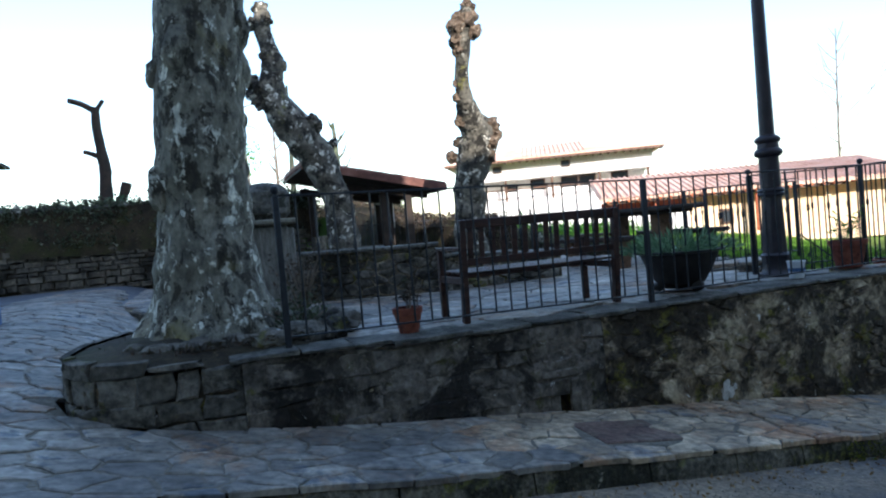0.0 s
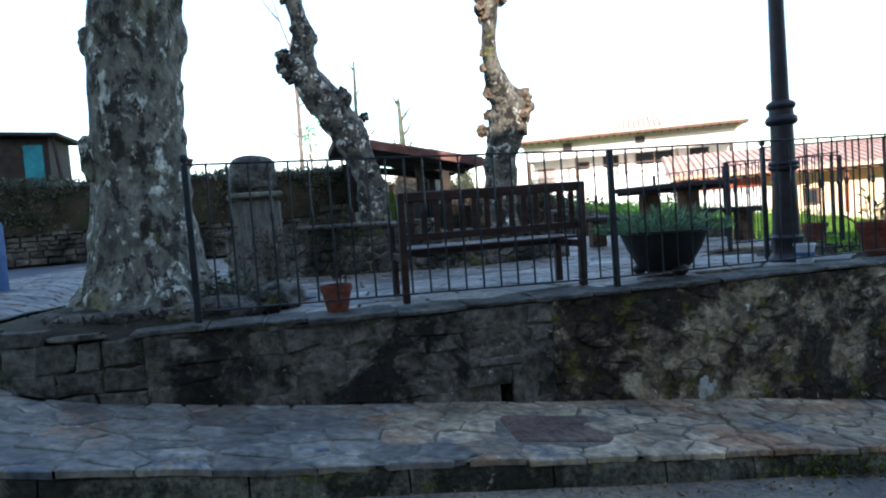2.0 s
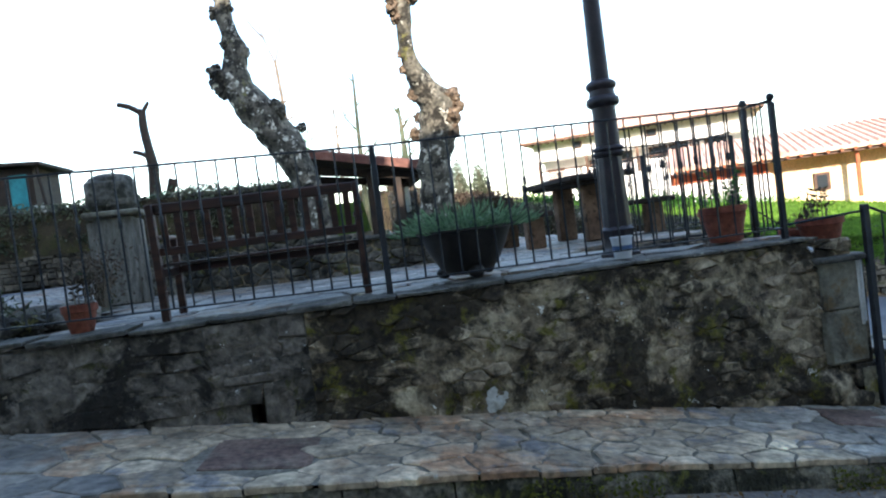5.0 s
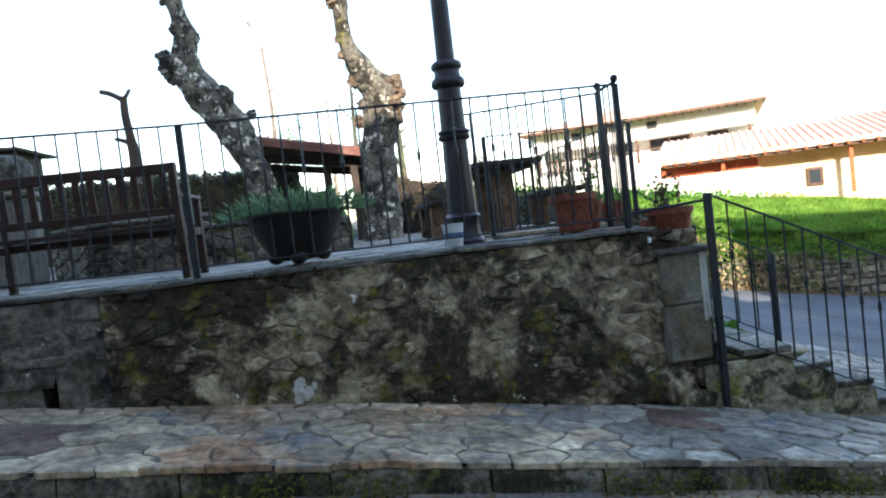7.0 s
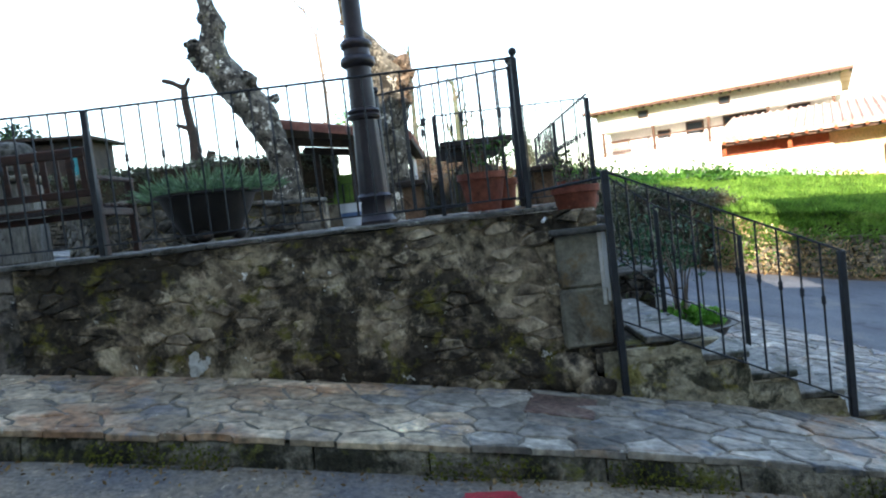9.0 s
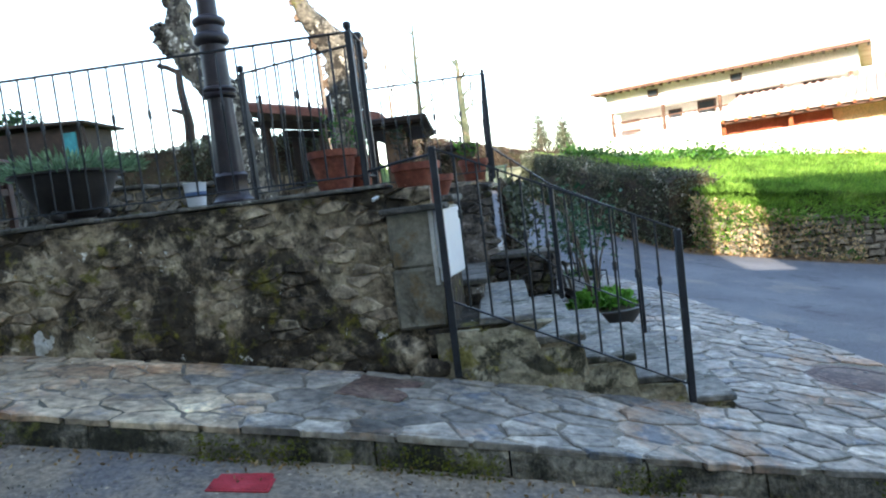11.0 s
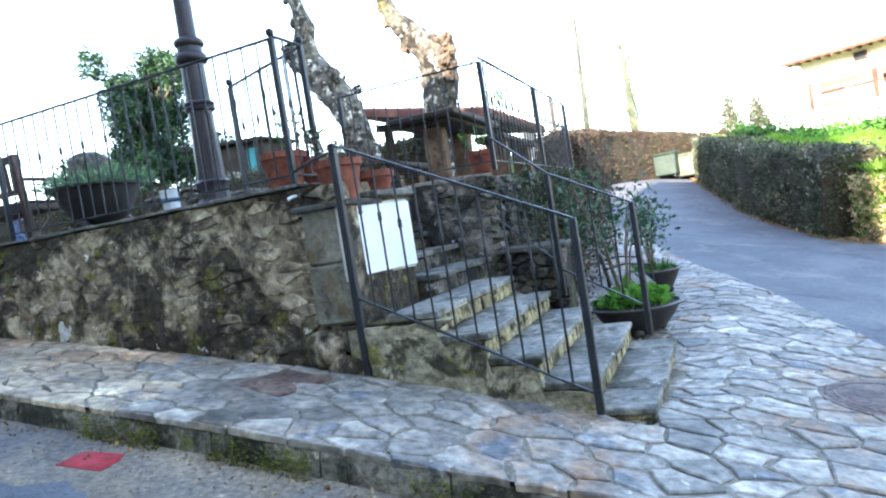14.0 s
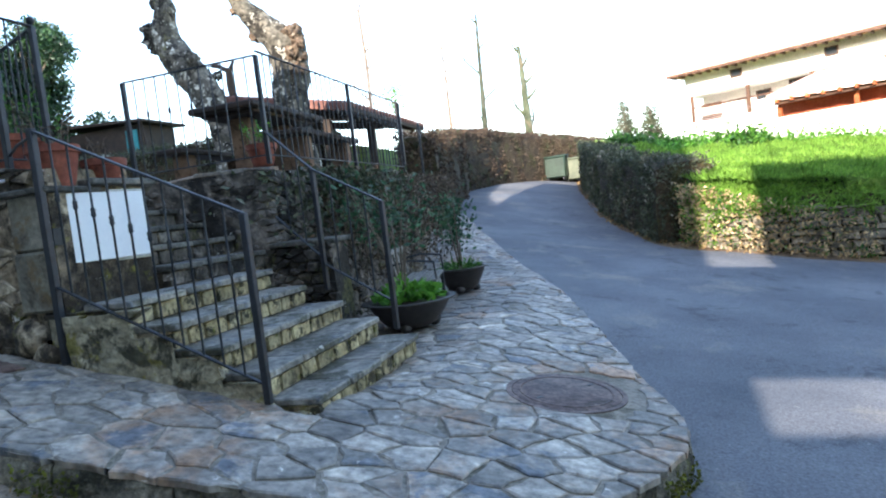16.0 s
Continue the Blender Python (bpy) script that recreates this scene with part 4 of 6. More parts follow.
def bar_mesh(length, knot):
    key = (round(length, 2), knot)
    if key not in BARS:
        BARS[key] = finish(knot_bar(length) if knot else round_bar(length), "baluster", M_IRON)
    return BARS[key]


def railing(name, a, b, za, zb, height, posts=(True, True), ball=(False, False), step=0.135, knots=2, low=0.09, over=0.0, post=0.045, label="thin black wrought iron railing with upright bars", stop=0.0):
    """A railing from a to b over a base that runs from za to zb; a sloping base gives a stair rail."""
    a, b = Vector(a), Vector(b)
    d = (b - a)
    run = d.length
    d = d / run
    th = thing(name, (a.x, a.y, za), math.degrees(math.atan2(d.y, d.x)), label, "railing", "terrace railings")
    rise = zb - za
    for k, (has, u) in enumerate(zip(posts, (0, 1))):
        if has:
            bm = a_box((post, post, height + over), (run * u, 0, rise * u + (height + over) / 2), (0, 0, 0), 0.005)
            p = part("post", bm, M_IRON, th)
            if ball[k]:
                bm = lathe([(0.005, 0), (0.014, 0.0), (0.012, 0.012), (0.027, 0.025), (0.032, 0.045), (0.027, 0.065), (0.006, 0.076)], 12, at=(run * u, 0, rise * u + height + over))
                part("finial", bm, M_IRON, p)
    ang = -math.degrees(math.atan2(rise, run))
    length = math.hypot(run, rise)
    part("top_rail", a_box((length, 0.034, 0.014), (run / 2, 0, rise / 2 + height), (0, ang, 0), 0.003), M_IRON, th)
    part("bottom_rail", a_box((length, 0.03, 0.012), (run / 2, 0, rise / 2 + low), (0, ang, 0), 0.003), M_IRON, th)
    n = max(1, int(round(run / step)))
    for i in range(1, n):
        u = i / n
        ob = new("baluster", bar_mesh(height - low, bool(knots) and i % knots == 0))
        ob.parent = th
        ob.location = (run * u, 0, rise * u + low)
    return th


railing("iron_railing", (0.54, 4.78), (3.73, 4.78), 0.83, 0.77, 1.11, (True, False), (True, False), 0.14)
railing("iron_railing", (3.73, 4.78), (6.96, 4.78), 0.77, 0.77, 1.11, (True, True), (False, True), 0.14)
railing("iron_railing", (6.96, 4.80), (6.96, 5.15), 0.77, 0.77, 1.13, (False, True), (False, True), 0.12, knots=0)
railing("iron_railing", (6.96, 5.15), (5.83, 5.63), 0.77, 0.77, 1.12, (False, True), (False, True), 0.13)
railing("iron_railing", (6.28, 6.80), (7.88, 6.80), 0.77, 0.77, 1.06, (True, True), (False, False), 0.13)
railing("iron_railing", (7.88, 6.80), (7.85, 8.98), 0.77, 0.78, 1.10, (False, True), (False, False), 0.13)
railing("iron_railing", (7.85, 8.98), (7.82, 10.95), 0.78, 0.78, 1.10, (False, True), (False, False), 0.13)
railing("stair_railing", (7.48, 4.53), (9.03, 4.49), -0.20, -0.93, 1.17, (False, True), (False, False), 0.14, knots=1, low=0.12, label="black iron stair railing with knotted bars")
th = thing("railing_post", (7.48, 4.53, -0.62), 0, "tall black iron post at the railing's upper end", "railing")
part("post", a_box((0.05, 0.05, 1.60), (0, 0, 0.80), (0, 0, 0), 0.005), M_IRON, th)
part("link_rail", tube([(0, 0, 1.55), (-0.25, 0.1, 1.53), (-0.52, 0.26, 1.50)], [0.011] * 3, 6), M_IRON, th)
railing("stair_railing", (9.15, 6.42), (8.42, 6.62), -0.88, -0.5, 1.14, (True, True), (False, False), 0.18, knots=0, low=0.25, label="black iron stair railing on the far flank of the steps")
railing("stair_railing", (8.42, 6.62), (7.88, 6.78), -0.5, -0.05, 1.14, (False, False), (False, False), 0.18, knots=0, low=0.3, label="short black iron handrail rising to the terrace corner")


# ---- trees ----
def plane_trunk(points, radii, rough=0.16, seg=22, freq=3.2):
    return tube(points, radii, seg, rough=rough, freq=freq, step=0.06)


big = thing("plane_tree", (0.06, 5.65, 0.9), 0, "thick old plane tree trunk with mottled peeling bark", "tree")
bm = plane_trunk([(0, 0, -0.15), (0, 0, 0.15), (0, 0, 0.5), (0.01, 0, 1.0), (0.05, 0, 1.8), (0.1, 0, 2.4), (0.14, 0, 3.2), (0.17, 0, 4.4), (0.2, 0.05, 5.4)], [0.72, 0.52, 0.41, 0.36, 0.355, 0.345, 0.35, 0.33, 0.34], 0.10, 56, 4.2)
for k in range(9):
    a = 0.4 + k * 0.7
    tube([(0.25 * math.cos(a), 0.25 * math.sin(a), 0.35), (0.5 * math.cos(a), 0.5 * math.sin(a), 0.06), (0.68 * math.cos(a + 0.1), 0.68 * math.sin(a + 0.1), -0.1)], [0.13, 0.11, 0.06], 8, bm, 0.2, 4, 0.08)
for x, y, z, r in [(-0.29, -0.1, 1.2, 0.14), (0.36, -0.1, 2.45, 0.17), (0.38, -0.05, 2.15, 0.13), (-0.24, -0.05, 2.1, 0.1), (-0.08, -0.27, 2.25, 0.14), (0.33, 0, 1.35, 0.08), (0.34, -0.05, 1.75, 0.09)]:
    lump(bm, (x, y, z), r, 0.4, 2.0, (0.75, 0.8, 1.3), 3)
part("trunk", bm, M_BARKMOSS, big)
bm = bmesh.new()
for x, y, z, tx, ty, tz in [(0.2, 0, 5.3, 1.0, 0.3, 6.6), (0.15, 0.1, 5.3, -0.8, 0.4, 6.4), (0.2, 0, 5.3, 0.3, -0.7, 6.8)]:
    tube([(x, y, z - 0.2), ((x + tx) / 2, (y + ty) / 2, (z + tz) / 2 - 0.1), (tx, ty, tz)], [0.24, 0.17, 0.13], 12, bm, 0.2, 4, 0.1)
    lump(bm, (tx, ty, tz), 0.24, 0.5, 3)
part("limb", bm, M_BARK, big)

def knobby(name, at, label, spine, knobs, knob_mat):
    """A pollarded plane tree: a crooked trunk through (x, y, z, radius) and swollen knobs."""
    th = thing(name, at, 0, label, "tree", "pollarded trees")
    o = Vector(at)
    bm = plane_trunk([Vector(p[:3]) - o for p in spine], [p[3] for p in spine], 0.22, 26, 3.4)
    part("trunk", bm, M_BARK, th)
    for x, y, z, r in knobs:
        bm = lump(bmesh.new(), Vector((x, y, z)) - o, r, 0.6, 3.2)
        for k in range(5):
            a, e = RNG.uniform(0, 6.28), RNG.uniform(-0.6, 1.2)
            d = Vector((math.cos(a) * math.cos(e), math.sin(a) * math.cos(e), math.sin(e)))
            lump(bm, Vector((x, y, z)) - o + d * r * 0.85, r * RNG.uniform(0.3, 0.5), 0.5, 3.0, (1, 1, 1), 2)
        part("burl", bm, knob_mat, th)
    return th


knobby("pollarded_tree", (2.95, 13.6, 0.78), "leaning pollarded plane tree with gnarled bark",
       [(2.97, 13.6, 0.6, 0.42), (2.9, 13.6, 1.5, 0.33), (2.83, 13.6, 2.28, 0.29), (2.75, 13.6, 2.62, 0.28), (2.62, 13.6, 2.95, 0.31), (2.48, 13.6, 3.3, 0.34), (2.28, 13.6, 3.62, 0.36), (2.06, 13.6, 3.95, 0.37),
        (1.84, 13.6, 4.25, 0.34), (1.72, 13.6, 4.55, 0.29), (1.70, 13.6, 4.9, 0.26), (1.75, 13.6, 5.2, 0.23), (1.72, 13.6, 5.46, 0.19), (1.66, 13.6, 5.7, 0.16), (1.61, 13.6, 6.0, 0.17), (1.62, 13.6, 6.3, 0.15)],
       [(1.36, 13.55, 4.66, 0.19), (1.32, 13.5, 4.86, 0.14), (1.4, 13.55, 4.46, 0.14), (2.84, 13.62, 3.6, 0.09), (2.42, 13.4, 3.98, 0.16), (2.1, 13.4, 3.7, 0.16), (1.46, 13.6, 6.04, 0.13), (1.68, 13.55, 6.14, 0.14), (1.6, 13.6, 6.36, 0.15), (1.92, 13.55, 5.2, 0.11), (1.58, 13.5, 5.4, 0.1)], M_BARK)
knobby("pollarded_tree", (5.24, 12.35, 0.78), "upright pollarded plane tree with swollen knobs",
       [(5.24, 12.4, 0.6, 0.42), (5.25, 12.35, 1.5, 0.32), (5.27, 12.3, 2.1, 0.31), (5.30, 12.25, 2.5, 0.32), (5.36, 12.2, 2.8, 0.34), (5.44, 12.1, 3.1, 0.34), (5.44, 12.0, 3.4, 0.33), (5.3, 11.85, 3.65, 0.28), (5.09, 11.65, 3.88, 0.21),
        (4.98, 11.45, 4.1, 0.165), (4.91, 11.3, 4.4, 0.14), (4.9, 11.2, 4.67, 0.12), (4.9, 11.1, 4.95, 0.13), (4.92, 11.0, 5.3, 0.14), (4.95, 10.9, 5.6, 0.11)],
       [(5.66, 11.88, 3.55, 0.19), (5.76, 11.85, 3.42, 0.13), (5.62, 11.9, 3.25, 0.19), (5.58, 12.0, 3.0, 0.17), (5.0, 12.4, 3.04, 0.11), (5.12, 12.2, 3.3, 0.11), (5.0, 11.78, 3.66, 0.12), (4.74, 11.0, 5.2, 0.15), (4.73, 11.05, 5.0, 0.12),
        (4.95, 10.95, 5.35, 0.17), (5.07, 10.95, 5.15, 0.13), (4.98, 10.9, 5.58, 0.12), (4.82, 11.0, 5.4, 0.14), (4.78, 11.1, 4.85, 0.1), (4.8, 11.35, 4.3, 0.07), (4.83, 11.45, 4.05, 0.08)], M_BURL)


# ---- street lamp ----
lamp = thing("street_lamp", (5.76, 5.27, 0.78), 0, "dark cast iron street lamp column with ringed collars", "street lamp")
part("base", lathe([(0.175, 0.0), (0.175, 0.03), (0.15, 0.05), (0.135, 0.09), (0.135, 0.20), (0.15, 0.23), (0.12, 0.26)], 8), M_LAMP, lamp)
part("lower_shaft", lathe([(0.118, 0.25), (0.11, 0.5), (0.10, 0.84), (0.10, 0.86)], 40, ripple=0.035, lobes=10), M_LAMP, lamp)
part("ring", lathe([(0.10, 0.85), (0.13, 0.865), (0.135, 0.885), (0.12, 0.90), (0.135, 0.92), (0.13, 0.935), (0.10, 0.95)], 24), M_LAMP, lamp)
part("middle_shaft", lathe([(0.105, 0.93), (0.10, 1.28)], 24), M_LAMP, lamp)
part("collar", lathe([(0.095, 1.27), (0.13, 1.29), (0.142, 1.315), (0.135, 1.35), (0.11, 1.37), (0.105, 1.42), (0.125, 1.44), (0.13, 1.465), (0.12, 1.485), (0.08, 1.51)], 24), M_LAMP, lamp)
part("upper_shaft", lathe([(0.078, 1.5), (0.068, 2.4), (0.058, 3.6)], 24), M_LAMP, lamp)
part("cap", lathe([(0.058, 3.59), (0.075, 3.61), (0.07, 3.65), (0.02, 3.70)], 24), M_LAMP, lamp)


# ---- bench ----
bench = thing("wooden_bench", (2.82, 5.32, 0.78), 0, "dark brown slatted wooden garden bench behind the railing", "bench")
for sx in (-1, 1):
    part("back_leg", a_box((0.055, 0.07, 0.88), (sx * 0.76, -0.26, 0.44), (4, 0, 0), 0.006), M_WOOD, bench)
    part("front_leg", a_box((0.055, 0.06, 0.62), (sx * 0.76, 0.28, 0.31), (0, 0, 0), 0.006), M_WOOD, bench)
    part("armrest", a_box((0.07, 0.58, 0.03), (sx * 0.76, 0.02, 0.635), (0, 0, 0), 0.006), M_WOOD, bench)
    part("side_rail", a_box((0.04, 0.5, 0.06), (sx * 0.76, 0.01, 0.36), (0, 0, 0), 0.005), M_WOOD, bench)
part("top_rail", a_box((1.58, 0.035, 0.08), (0, -0.275, 0.84), (4, 0, 0), 0.008), M_WOOD, bench)
part("lower_back_rail", a_box((1.5, 0.03, 0.06), (0, -0.25, 0.52), (4, 0, 0), 0.006), M_WOOD, bench)
for k in range(14):
    part("back_slat", a_box((0.05, 0.016, 0.30), (-0.68 + k * 1.36 / 13, -0.262, 0.68), (4, 0, 0), 0.003), M_WOOD, bench)
for k in range(5):
    part("seat_slat", a_box((1.5, 0.085, 0.022), (0, -0.2 + k * 0.115, 0.42), (0, 0, 0), 0.005), M_WOOD, bench)
part("front_apron", a_box((1.5, 0.025, 0.06), (0, 0.27, 0.37), (0, 0, 0), 0.005), M_WOOD, bench)


# ---- pots and plants ----
def leaf_points(n, at, spread, seed, squash=1.0):
    rng = np.random.default_rng(seed)
    d = rng.normal(size=(n, 3))
    d /= np.linalg.norm(d, axis=1)[:, None]
    r = rng.random((n, 1)) ** 0.5
    p = d * r * spread
    p[:, 2] = np.abs(p[:, 2]) * squash
    return p + np.array(at)


def flower_pot(at, top=0.17, height=0.26, plant=0.2, label="terracotta flower pot with a small green plant", seed=1, leaf=M_LEAF, stems=6, turn=0.0, lean=0.0):
    th = thing("flower_pot", at, turn, label, "flower pot", "flower pots")
    b = top * 0.68
    part("pot", lathe([(b, 0), (top * 0.95, height - 0.06), (top * 0.96, height - 0.055), (top * 1.05, height - 0.05), (top * 1.06, height), (top * 0.94, height), (top * 0.9, height - 0.04), (0.01, height - 0.045)], 28), M_TERRA, th)
    part("soil", lathe([(top * 0.5, height - 0.06), (top * 0.92, height - 0.04), (0.02, height - 0.02)], 16), M_SOIL, th)
    rng = random.Random(seed)
    bm = bmesh.new()
    pts = []
    for k in range(stems):
        a, r = rng.uniform(0, 6.28), rng.uniform(0.0, top * 0.7)
        x, y = r * math.cos(a), r * math.sin(a)
        h = plant * rng.uniform(0.6, 1.15)
        q = (x * 1.6 + rng.uniform(-0.03, 0.03), y * 1.6, height + h)
        tube([(x, y, height - 0.04), ((x + q[0]) / 2, (y + q[1]) / 2, height + h * 0.6), q], [0.005, 0.004, 0.002], 5, bm)
        for j in range(14):
            u = 0.25 + 0.75 * j / 13
            pts.append((x + (q[0] - x) * u + rng.uniform(-0.03, 0.03), y + (q[1] - y) * u + rng.uniform(-0.03, 0.03), height + h * u + rng.uniform(-0.03, 0.02)))
    part("stalk", bm, M_TWIG, th, kind="stuff")
    part("foliage", leaf_mesh("foliage", leaf, pts, 0.022, 0.4, 0.3, seed, 1.3), leaf, th)
    return th


flower_pot((1.51, 4.97, 0.80), 0.115, 0.2, 0.2, "small terracotta pot with a withered plant on the coping", 2, M_LEAFDRY, 7)
flower_pot((6.65, 5.12, 0.79), 0.185, 0.30, 0.3, "large terracotta pot with sparse leafy stems by the railing", 3, M_LEAF, 6)
flower_pot((6.83, 5.27, 0.79), 0.105, 0.24, 0.28, "terracotta pot with strappy green leaves at the railing corner", 4, M_LEAF, 7)
flower_pot((7.32, 4.83, 0.60), 0.17, 0.30, 0.24, "terracotta pot with bare stems on the pillar", 5, M_LEAFDRY, 8)
flower_pot((7.40, 5.20, 0.65), 0.155, 0.16, 0.14, "low round terracotta pot beside the pillar", 6, M_LEAFDRY, 5)
flower_pot((7.68, 7.02, 0.78), 0.15, 0.22, 0.22, "terracotta pot with green leaves at the terrace corner", 7, M_LEAFBRIGHT, 6)


def bowl_planter(at, r, h, label, seed, leaf, n, spread, size=0.03, squash=0.8, feet=True):
    th = thing("bowl_planter", at, 0, label, "planter", "bowl planters")
    part("bowl", lathe([(r * 0.42, 0.03), (r * 0.6, h * 0.22), (r * 0.82, h * 0.6), (r * 0.96, h * 0.93), (r * 1.1, h * 0.96), (r * 1.1, h), (r * 0.95, h), (r * 0.9, h * 0.9), (0.02, h * 0.88)], 36), M_BOWL, th)
    part("soil", lathe([(r * 0.6, h * 0.86), (r * 0.9, h * 0.91), (0.02, h * 0.97)], 20), M_SOIL, th)
    if feet:
        for k in range(3):
            a = 0.6 + k * 2.094
            bm = bmesh.new()
            lump(bm, (r * 0.55 * math.cos(a), r * 0.55 * math.sin(a), 0.055), 0.06, 0.15, 1.5, (1.1, 1.1, 0.9), 2)
            part("foot", bm, M_BOWL, th)
    part("foliage", leaf_mesh("foliage", leaf, leaf_points(n, (0, 0, h * 0.93), spread, seed, squash), size, 0.85 if size > 0.04 else 0.3, 0.35, seed, 0.8 if size > 0.04 else 1.6), leaf, th)
    return th


bowl_planter((4.42, 5.2, 0.79), 0.39, 0.40, "wide dark bowl planter full of grey-green foliage", 11, M_LEAFGREY, 1500, (0.60, 0.48, 0.2), 0.026, 0.9)
bowl_planter((8.93, 7.4, paved(8.93, 7.4) + 0.004), 0.45, 0.32, "dark bowl planter with bright green leaves by the steps", 12, M_LEAFBRIGHT, 300, (0.34, 0.3, 0.26), 0.05)
bowl_planter((8.94, 9.5, paved(8.94, 9.5) + 0.004), 0.34, 0.34, "dark bowl planter with a small shrub on the pavement", 13, M_LEAF, 250, (0.26, 0.26, 0.12), 0.03)


def shrub(name, at, stems, height, spread, label, seed, leaf, n, size=0.03, first=0.3):
    th = thing(name, at, 0, label, "shrub")
    rng = random.Random(seed)
    bm, pts = bmesh.new(), []
    for k in range(stems):
        a = rng.uniform(0, 6.28)
        r = spread * rng.uniform(0.3, 1)
        tip = Vector((r * math.cos(a), r * math.sin(a), height * rng.uniform(0.75, 1.05)))
        mid = Vector((tip.x * 0.35, tip.y * 0.35, tip.z * 0.5))
        tube([(0.02 * math.cos(a), 0.02 * math.sin(a), 0), mid, tip], [0.014, 0.01, 0.004], 6, bm)
        for j in range(n // stems):
            u = first + (1 - first) * rng.random()
            b = mid + (tip - mid) * ((u - 0.5) * 2) if u > 0.5 else mid * (u * 2)
            w = 0.11 * spread / 0.4
            pts.append((b.x + rng.gauss(0, w), b.y + rng.gauss(0, w), b.z + rng.gauss(0, w * 0.8)))
    part("stalk", bm, M_TWIG, th, kind="stuff")
    part("foliage", leaf_mesh("foliage", leaf, pts, size, 0.45, 0.0, seed, 1.0), leaf, th)
    return th


shrub("potted_shrub", (8.85, 7.42, paved(8.93, 7.4) + 0.28), 9, 1.35, 0.55, "slender dark-leaved rose shrub in the bowl planter", 5, M_ROSELEAF, 430, 0.038, 0.6)
shrub("potted_shrub", (8.94, 9.5, paved(8.94, 9.5) + 0.31), 5, 1.1, 0.38, "slender shrub with sparse dark leaves in a planter", 6, M_ROSELEAF, 520, 0.035, 0.45)

cup = thing("plastic_tub", (5.62, 4.90, 0.79), 0, "small white plastic tub with a blue band", "tub")
part("tub", lathe([(0.066, 0), (0.084, 0.165), (0.09, 0.165), (0.09, 0.174), (0.078, 0.174), (0.066, 0.02)], 20), M_WHITE, cup)
part("label", lathe([(0.0755, 0.07), (0.0795, 0.105)], 20), M_BLUE, cup, "blue printed band")

# wooden garden chair and slatted seat by the pavement
chair = thing("garden_bench", (8.72, 8.35, paved(8.72, 8.35)), 12, "weathered slatted garden bench beside the planters", "bench")
for k in range(5):
    part("back_slat", a_box((0.02, 0.075, 0.36), (-0.2, -0.45 + k * 0.22, 0.62), (0, -10, 0), 0.004), M_GREYWOOD, chair)
for k in range(4):
    part("seat_slat", a_box((0.09, 1.15, 0.022), (-0.1 + k * 0.11, 0, 0.42), (0, 0, 0), 0.004), M_GREYWOOD, chair)
for sx in (-0.15, 0.25):
    for sy in (-0.5, 0.5):
        part("leg", a_box((0.04, 0.04, 0.42), (sx, sy, 0.21), (0, 0, 0), 0.004), M_IRON, chair)
for sy in (-0.5, 0.5):
    part("arm", tube([(-0.24, sy, 0.62), (0.0, sy, 0.66), (0.26, sy, 0.62), (0.27, sy, 0.42)], [0.012] * 4, 6), M_IRON, chair)
part("back_rail", a_box((0.025, 1.15, 0.05), (-0.225, 0, 0.76), (0, -10, 0), 0.004), M_GREYWOOD, chair)

# ---- stone table with seats on the terrace ----
table = thing("stone_table", (6.70, 8.75, 0.78), 2, "dark thick-topped stone picnic table on two pillars", "table")
part("tabletop", a_box((0.88, 1.95, 0.08), (0, 0, 0.84), (0, 0, 0), 0.02), M_DARKWOOD, table)
part("under_rim", a_box((0.70, 1.7, 0.05), (0, 0, 0.78), (0, 0, 0), 0.015), M_DARKWOOD, table)
for sy in (-0.5, 0.5):
    part("leg", a_box((0.26, 0.2, 0.76), (0, sy, 0.38), (0, 0, 0), 0.02), M_PILLARSTONE, table)
for sx in (-0.85, 0.8):
    seat = thing("picnic_bench", (6.70 + sx, 8.75, 0.78), 2, "low dark stone bench seat beside the table", "bench", "table seats")
    part("seat", a_box((0.36, 1.8, 0.07), (0, 0, 0.44), (0, 0, 0), 0.015), M_DARKWOOD, seat)
    for sy in (-0.6, 0.6):
        part("leg", a_box((0.24, 0.16, 0.41), (0, sy, 0.205), (0, 0, 0), 0.015), M_PILLARSTONE, seat)

# ---- low bed wall behind the bench ----
bed_wall = thing("low_stone_wall", (0, 0, 0), 0, "low dark stone wall with flat coping on the terrace", "wall")
LOW_LINE = [(4.75, 8.0), (2.9, 7.98), (1.7, 8.4), (0.7, 9.3), (0.2, 10.4)]


def low_top(x, y):
    return float(np.interp(x, (1.0, 2.9, 3.1, 4.75), (1.40, 1.38, 1.22, 1.12)))


lt, lat = along(LOW_LINE)
bm = bmesh.new()
prev = None
for s in np.linspace(0, lt, 20):
    p, d = lat(s)
    n = Vector((d.y, -d.x))
    row = [bm.verts.new((*(p + n * o), z)) for o, z in ((0.004, 0.7), (0.38, 0.7), (0.38, low_top(p.x, p.y)), (0.004, low_top(p.x, p.y)))]
    if prev:
        for i in range(4):
            bm.faces.new((prev[i], prev[(i + 1) % 4], row[(i + 1) % 4], row[i]))
    else:
        bm.faces.new(row)
    prev = row
bm.faces.new(prev[::-1])
bmesh.ops.recalc_face_normals(bm, faces=bm.faces)
part("core", bm, M_WALLCORE, bed_wall, smooth=False)
rubble(bed_wall, [LOW_LINE[0]] + LOW_LINE[1:], lambda x, y: 0.76, low_top, M_PLANTERSTONE, 0.13, 1.7, 0.03, 44)
s = 0.0
